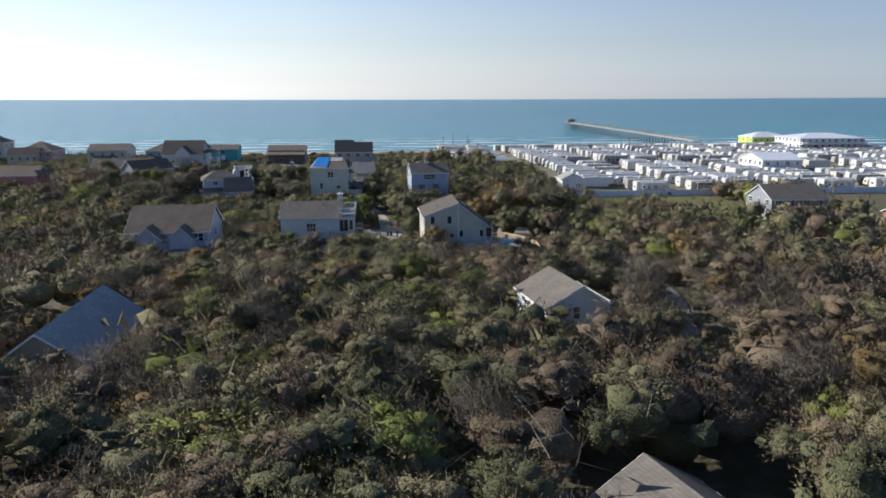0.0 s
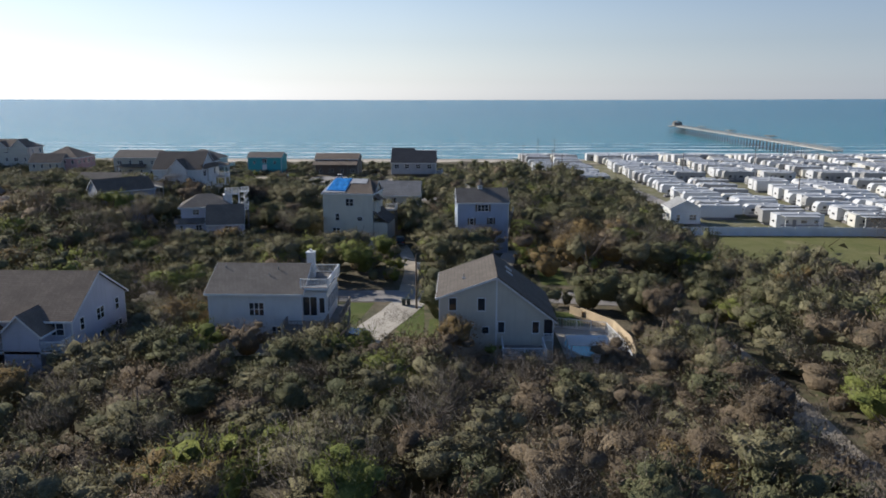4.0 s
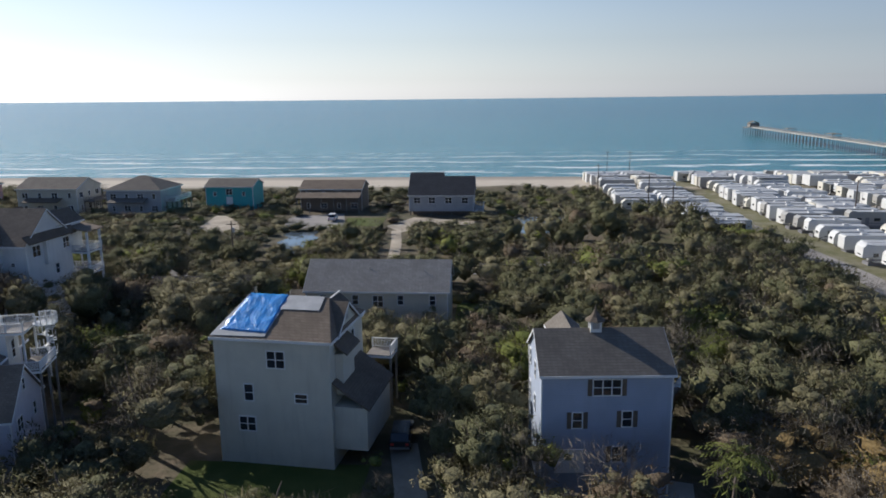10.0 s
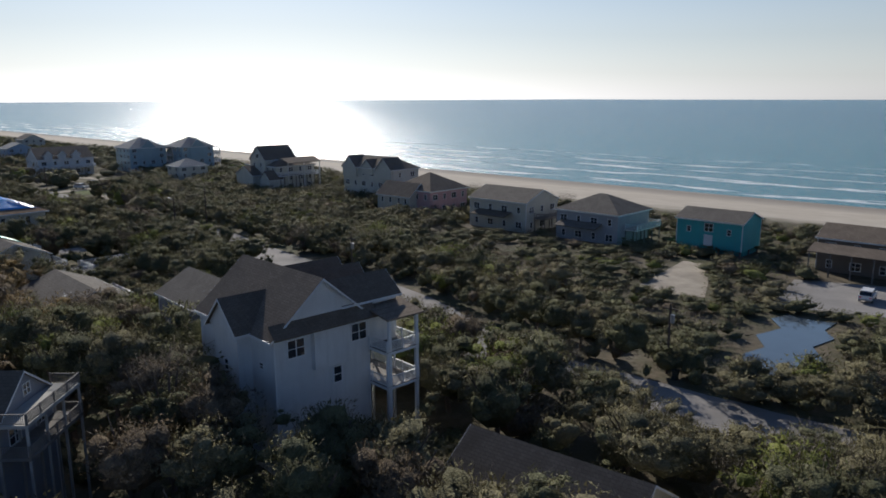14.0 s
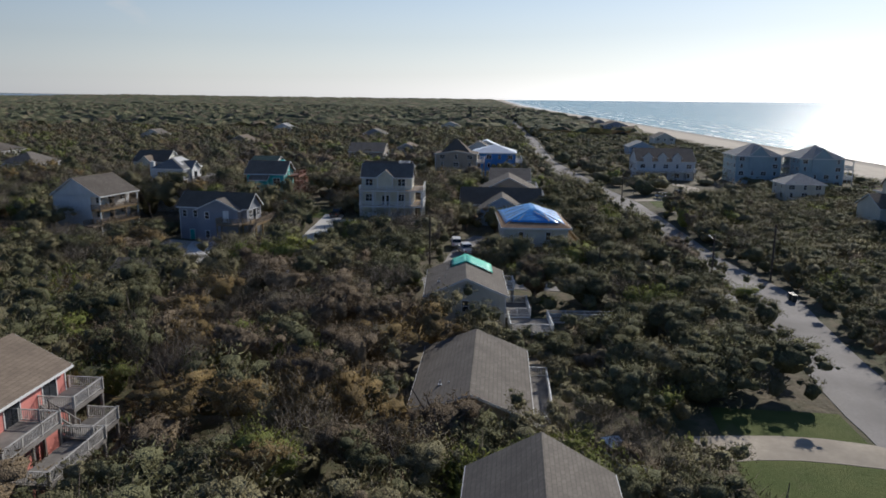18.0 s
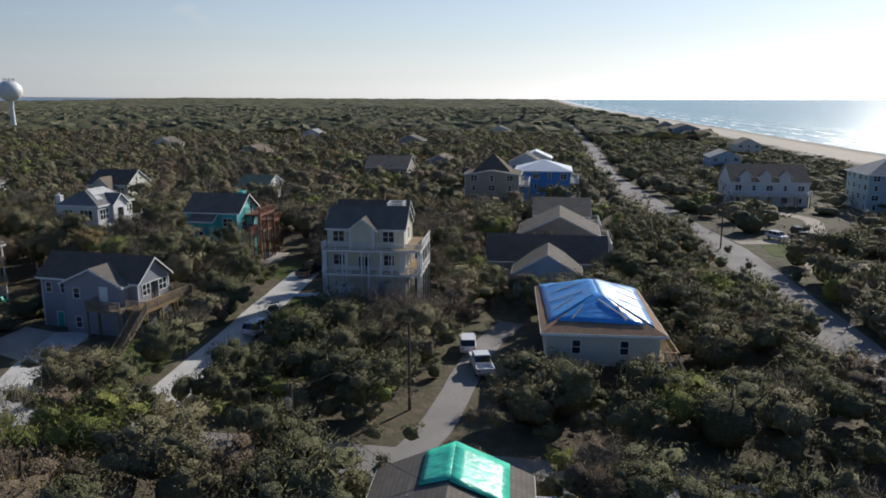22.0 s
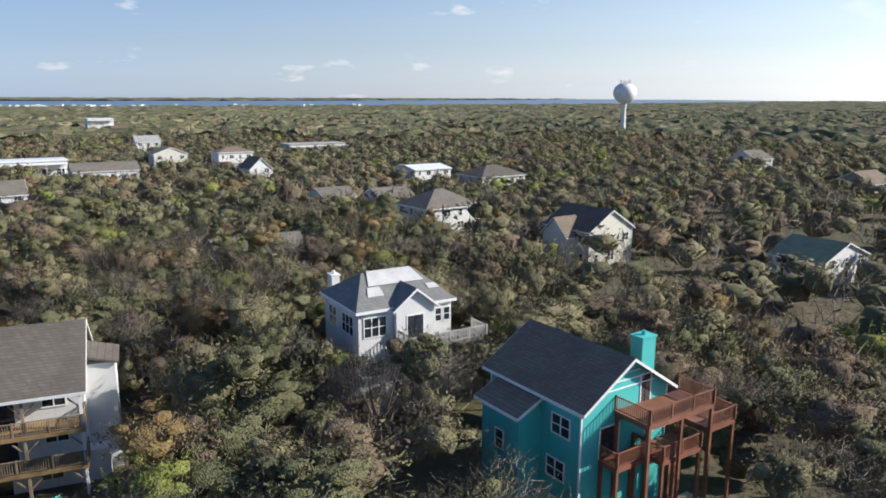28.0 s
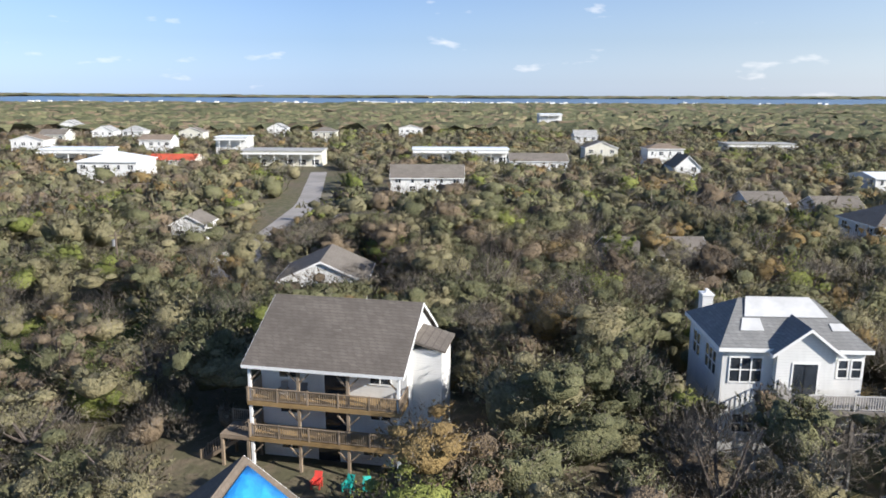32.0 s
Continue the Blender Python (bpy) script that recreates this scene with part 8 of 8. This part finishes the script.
def wood(name, x, y, rad, tmpl, label, hs=None, sp=None):
    """Crowns at places x, y with radius rad, put into one mesh."""
    sp = species(x, y) if sp is None else sp
    st = stature(x, y) if hs is None else hs
    st = st * rng.uniform(0.8, 1.12, len(x)) * (1 + 0.22 * fbm(x, y, 17.0, 5.0))
    gz = land(x, y)
    parts, normals = [], []
    for s in range(7):
        for t, (V, N, F, tw) in enumerate(tmpl[s]):
            idx = np.flatnonzero((sp == s) & (np.arange(len(x)) % len(tmpl[s]) == t))
            if not len(idx):
                continue
            a = rng.uniform(0, 2 * math.pi, len(idx))
            R = rad[idx]
            up = np.minimum(R * rng.uniform(0.5, 0.95, len(idx)), st[idx] * 0.6)
            ca, sa = np.cos(a)[:, None], np.sin(a)[:, None]
            w = rng.uniform(0.78, 1.28, len(idx))[:, None]
            px = (V[None, :, 0] * w * ca - V[None, :, 1] / w * sa) * R[:, None] + x[idx][:, None]
            py = (V[None, :, 0] * w * sa + V[None, :, 1] / w * ca) * R[:, None] + y[idx][:, None]
            pz = V[None, :, 2] * up[:, None] + (gz[idx] + st[idx] - up)[:, None]
            W = np.stack([px, py, pz], -1).reshape(-1, 3)
            FF = (F[None] + (np.arange(len(idx)) * len(V))[:, None, None]).reshape(-1, 3)
            parts.append((W, FF, np.tile(np.choose(tw, (s, TWIG, s)), len(idx))))
            nz = np.broadcast_to(N[None, :, 2], px.shape)
            normals.append(np.stack([N[None, :, 0] * ca - N[None, :, 1] * sa, N[None, :, 0] * sa + N[None, :, 1] * ca, nz], -1).reshape(-1, 3))
    return joined(name, parts, LEAVES, label, "woodland", normals)


def templates(n, lobes, leaf, core, count=3, core_size=0.7):
    out = []
    for s in range(7):
        out.append([crown_tmpl(n, lobes, leaf, 50 * s + q, 1.0 if s == TWIG else (0.45 if s in (DRY, GOLD) else 0.22), core * (s != TWIG), 1, core_size) for q in range(count)])
    return out


FINE = templates(880, 16, 0.057, 8, core_size=0.6)
NEAR = templates(210, 11, 0.094, 3, core_size=0.58)
MIDT = templates(46, 8, 0.165, 2, 2, core_size=0.62)

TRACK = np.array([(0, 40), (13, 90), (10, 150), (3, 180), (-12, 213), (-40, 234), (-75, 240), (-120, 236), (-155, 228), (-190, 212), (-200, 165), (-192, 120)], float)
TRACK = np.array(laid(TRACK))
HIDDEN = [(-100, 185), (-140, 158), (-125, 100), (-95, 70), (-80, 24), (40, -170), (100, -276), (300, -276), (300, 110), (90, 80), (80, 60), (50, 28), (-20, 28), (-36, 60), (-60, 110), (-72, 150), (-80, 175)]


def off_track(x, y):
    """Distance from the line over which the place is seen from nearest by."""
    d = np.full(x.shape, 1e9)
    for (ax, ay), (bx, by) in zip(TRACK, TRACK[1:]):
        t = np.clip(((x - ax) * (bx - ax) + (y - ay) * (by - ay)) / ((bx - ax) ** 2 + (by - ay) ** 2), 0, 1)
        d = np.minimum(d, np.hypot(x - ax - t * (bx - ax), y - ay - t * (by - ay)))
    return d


# near woodland, crown by crown
xa, ya = scatter(-66, 68, 36, 376, 4.3)
xb, yb = scatter(-262, -66, 84, 376, 4.3)
x, y = np.concatenate([xa, xb]), np.concatenate([ya, yb])
rad = rng.uniform(2.6, 5.1, len(x))
rad = np.where(stature(x, y) < 3.5, rad * 0.78, rad)
OAKS = [(15.0, 72.6, 5.2, OAK), (19.4, 71.2, 4.6, OAK), (-49.8, 225.6, 3.4, DRY), (-54.2, 224.4, 3.8, TWIG), (-58.6, 224.6, 3.6, DRY), (-63.0, 224.6, 3.8, OLIVE), (-35.6, 230.2, 4.0, DRY), (-30.6, 230.4, 4.2, OLIVE), (-25.6, 230.8, 4.0, DRY), (-75.0, 263.0, 4.0, OAK), (-69.4, 262.4, 4.2, OLIVE), (-63.4, 261.2, 4.2, TWIG), (-57.4, 259.8, 4.2, DRY), (-51.6, 260.4, 4.2, OAK), (-46.0, 261.6, 4.0, TWIG), (-41.0, 262.6, 4.0, OLIVE), (-15.5, 230.6, 3.0, DRY), (-10.6, 231.0, 3.2, TWIG), (-5.4, 230.8, 3.0, OLIVE), (-0.6, 231.6, 3.0, TWIG), (-57.6, 203.4, 3.8, DRY), (-52.6, 204.6, 3.4, OLIVE), (-62.6, 202.2, 4.0, OAK), (-67.4, 200.6, 4.0, DRY), (-34.5, 190.6, 3.6, TWIG), (-31.6, 192.6, 3.4, TWIG)]
x, y, rad = (np.concatenate([a, [o[c] for o in OAKS]]) for a, c in ((x, 0), (y, 1), (rad, 2)))
ok = free(x, y, rad)
gaps = fbm(x, y, 13.0, 21.0)
ok &= gaps > np.where(y > 290, -0.7, -0.85)
for p in GLADE:
    ok &= ~(inside(p, x, y) & (rng.random(len(x)) < 0.55))
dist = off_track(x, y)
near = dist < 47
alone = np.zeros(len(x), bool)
pick = np.flatnonzero(ok & (dist < 40) & (rad > 3.0) & (stature(x, y) > 4))
alone[rng.permutation(pick)[:230]] = True
alone[-len(OAKS):] = True
sp = species(x, y)
k = ok & near & ~alone
wood("woodland", x[k], y[k], rad[k], FINE, "dense wind-cut evergreen scrub woodland with brown and bare crowns", sp=sp[k])
SHRUB = templates(130, 6, 0.112, 3, core_size=0.6)
k = ok & near & (sp == TWIG)
wood("undergrowth", x[k], y[k], rad[k] * 0.85, SHRUB, "evergreen shrubs under bare crowns", stature(x[k], y[k]) * 0.62, np.where(rng.random(int(k.sum())) < 0.5, OLIVE, DRY))
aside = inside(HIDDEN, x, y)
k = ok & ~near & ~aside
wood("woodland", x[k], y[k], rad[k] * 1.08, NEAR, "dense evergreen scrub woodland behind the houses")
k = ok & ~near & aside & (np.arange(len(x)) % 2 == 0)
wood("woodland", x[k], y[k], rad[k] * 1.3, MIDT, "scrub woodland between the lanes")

# low shrubs that close the gaps between crowns
xs, ys = scatter(-262, 66, 60, 330, 2.7)
rs = rng.uniform(1.4, 2.3, len(xs))
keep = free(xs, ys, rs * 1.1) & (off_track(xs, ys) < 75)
xs, ys, rs = xs[keep], ys[keep], rs[keep]
gap = np.array([np.min(np.hypot(x[ok] - a, y[ok] - b) - rad[ok] * 0.72) for a, b in zip(xs, ys)])
xs, ys, rs = xs[gap > 0.1], ys[gap > 0.1], rs[gap > 0.1]
wood("undergrowth", xs, ys, rs, SHRUB, "low wax myrtle and yaupon shrubs filling gaps", np.minimum(3.0, stature(xs, ys) * 0.6))

# single trees that rise from the scrub, each with trunk and crown
KIND = ["dark green live oak with a leaning trunk", "olive-green wax myrtle with dense crown", "bright green holly with small leaves",
        "half-bare tree with dry brown leaves", "rust-gold oak in late autumn leaf", "bare grey storm-stripped tree", "dark pine with open crown"]
RICH = [[crown_tmpl(1500, 16, 0.047, 900 + 50 * s + q, 1.0 if s == TWIG else 0.22, 9 * (s != TWIG)) for q in range(2)] for s in range(7)]
CROWN, TRUNK = {}, []
for s in range(7):
    for q in range(2):
        V, N, F, tw = RICH[s][q]
        me = bpy.data.meshes.new("crown")
        me.from_pydata(V.tolist(), [], F.tolist())
        me.materials.append(LEAVES[s])
        me.materials.append(L_TWIG)
        me.polygons.foreach_set("material_index", (tw == 1).astype(np.int32))
        me.polygons.foreach_set("use_smooth", np.ones(len(F), bool))
        face_out(me, N)
        CROWN[s, q] = me
for q in range(3):
    r = random.Random(70 + q)
    g = Geo()
    p, c = Vector((0, 0, -0.3)), Vector((r.uniform(-.25, .25), r.uniform(-.25, .25), 1.4))
    g.tube(p, c, 0.13, 0.09, 7)
    for i in range(4):
        a = 2 * math.pi * (i + r.random()) / 4
        m = c + Vector((math.cos(a) * 0.5, math.sin(a) * 0.5, 0.75))
        g.tube(c, m, 0.075, 0.045, 6)
        g.tube(m, m + Vector((math.cos(a) * r.uniform(.3, .7), math.sin(a) * r.uniform(.3, .7), r.uniform(.6, 1.2))), 0.045, 0.012, 5)
    TRUNK.append(g.mesh("trunk", BARK))
idx = np.flatnonzero(alone)
sp, st, gz = species(x[idx], y[idx]), stature(x[idx], y[idx]), land(x[idx], y[idx])
sp[-len(OAKS):] = [o[3] for o in OAKS]
for n, (i, s, hh, z) in enumerate(zip(idx, sp, st, gz)):
    R, top = rad[i] * 0.95, hh * rng.uniform(0.88, 1.12)
    up = min(R * rng.uniform(0.7, 1.0), top * 0.6)
    tree = tagged(new("tree"), KIND[s], "tree", "single trees in the scrub")
    tree.matrix_basis = pose(float(x[i]), float(y[i]), float(z), 0, 0, float(rng.uniform(0, 360)))
    t = new("trunk", TRUNK[n % 3])
    t.parent = tree
    t.scale = (R * 0.6, R * 0.6, float(top) / 3.4)
    c = new("crown", CROWN[int(s), n % 2])
    c.parent = tree
    c.location, c.scale = (0, 0, float(top - up)), (float(R), float(R), float(up))


def palm(px, py, high, seed):
    """A cabbage palm: ringed trunk and arching fronds, each split into blades."""
    r = random.Random(seed)
    z = float(land(np.array([px]), np.array([py]))[0])
    h = thing("palm_tree", "slender cabbage palm with arching green fronds", "palm", px, py, z, "palms by the driveway")
    g = Geo()
    for k in range(8):
        g.tube((px + .02 * k, py, z + high * k / 8), (px + .02 * (k + 1), py, z + high * (k + 1) / 8), 0.17, 0.14, 8)
    part("trunk", g, BARK, h)
    for k in range(22):
        a, e = 2 * math.pi * k / 22 + r.uniform(-.15, .15), r.uniform(-0.25, 1.25)
        d = Vector((math.cos(a), math.sin(a), 0))
        side = Vector((-d.y, d.x, 0))
        p = Vector((px + .16, py, z + high))
        f, L = Geo(), r.uniform(1.8, 2.5)
        line = [p + d * (L * u * math.cos(e * (1 - u))) + Vector((0, 0, L * u * math.sin(e) - 0.75 * L * u * u)) for u in (0, .25, .5, .75, 1)]
        for m in range(4):
            f.beam(line[m], line[m + 1], 0.03)
        for m in range(1, 5):
            for sgn in (-1, 1):
                for w in (-.12, .12):
                    c = line[m] + d * w
                    tip = c + side * (sgn * 0.55 * (1.15 - 0.18 * m)) + d * 0.2 + Vector((0, 0, -0.22))
                    f.beam(c, tip, 0.07, 0.015)
        part("frond", f, L_PALM, h)


for q, (px, py, high) in enumerate(((24.6, 191.2, 7.4), (25.8, 183.8, 3.2), (10.0, 163.0, 1.8))):
    palm(px, py, high, q)

# undergrowth that fills the margins along houses, drives and lawns
x, y = scatter(-66, 62, 60, 376, 2.3)
xb, yb = scatter(-262, -66, 120, 376, 2.3)
x, y = np.concatenate([x, xb]), np.concatenate([y, yb])
rad = rng.uniform(1.0, 1.9, len(x))
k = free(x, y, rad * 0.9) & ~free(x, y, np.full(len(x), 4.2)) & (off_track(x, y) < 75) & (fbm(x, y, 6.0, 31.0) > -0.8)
wood("undergrowth", x[k], y[k], rad[k], SHRUB, "low evergreen undergrowth along walls and drives", stature(x[k], y[k]) * rng.uniform(0.4, 1.0, int(k.sum())))

# woodland farther off
xs, ys = [], []
for box, st in (((68, 130, 36, 222), 7.0), ((-620, -262, 60, 372), 7.4), ((-420, 60, -180, 84), 7.2), ((-620, -420, -180, 60), 7.8), ((-160, -66, 36, 84), 7.0), ((-66, -30, -60, 36), 7.0), ((-420, 60, -300, -180), 8.5)):
    a, b = scatter(*box, st)
    xs.append(a)
    ys.append(b)
x, y = np.concatenate(xs), np.concatenate(ys)
rad = rng.uniform(4.4, 7.0, len(x))
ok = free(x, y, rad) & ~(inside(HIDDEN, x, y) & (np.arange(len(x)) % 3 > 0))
wood("woodland", x[ok], y[ok], rad[ok], MIDT, "mixed coastal woodland stretching inland")

# distant canopy: one uneven sheet of tree tops
def canopy(name, x0, x1, y0, y1, cell, label):
    xs, ys = np.arange(x0, x1, cell), np.arange(y0, y1, cell)
    X, Y = np.meshgrid(xs, ys)
    X = X + rng.uniform(-.35, .35, X.shape) * cell
    Y = Y + rng.uniform(-.35, .35, Y.shape) * cell
    Z = land(X, Y) + 3.6 + rng.uniform(-2.6, 4.2, X.shape) + 1.4 * np.sin(X / 37.0) * np.sin(Y / 51.0)
    i = np.arange(X.size).reshape(X.shape)
    q = np.stack([i[:-1, :-1], i[:-1, 1:], i[1:, 1:], i[1:, :-1]], -1).reshape(-1, 4)
    cx = X.ravel()[q].mean(1)
    cy = Y.ravel()[q].mean(1)
    keep = (cy + shore(cx) < 360) & free(cx, cy, np.full(cx.shape, 4.0))
    q = q[keep]
    F = np.concatenate([q[:, [0, 1, 2]], q[:, [0, 2, 3]]])
    mi = rng.choice([OAK, OAK, OLIVE, DRY, PINE, PINE, PINE], len(F))
    used, inv = np.unique(F, return_inverse=True)
    V = np.stack([X, Y, Z], -1).reshape(-1, 3)[used]
    F = inv.reshape(-1, 3)
    parts = [(V, F[mi == m], m) for m in range(7) if (mi == m).any()]
    return joined(name, parts, LEAVES, label, "woodland")


canopy("far_woodland", -1700, -590, -420, 372, 7.5, "far woodland canopy along the island")
canopy("far_woodland", -640, 300, -700, -276, 6.5, "far woodland canopy inland")
canopy("far_woodland", -640, -396, -300, -150, 6.5, "far woodland canopy inland")
canopy("far_woodland", 54, 300, -300, -150, 6.5, "far woodland canopy inland")
canopy("far_woodland", 126, 420, -200, 150, 7.5, "woodland canopy beside the trailer park")
canopy("far_woodland", -4300, -1690, -1750, 366, 24.0, "woodland canopy on the horizon")
canopy("far_woodland", -1720, -610, -760, -408, 11.0, "far woodland canopy inland")
canopy("far_woodland", -1700, 1200, -1760, -690, 14.0, "woodland canopy towards the sound")
canopy("far_woodland", -4200, 2500, -4300, -3280, 40.0, "dark mainland woods beyond the sound")
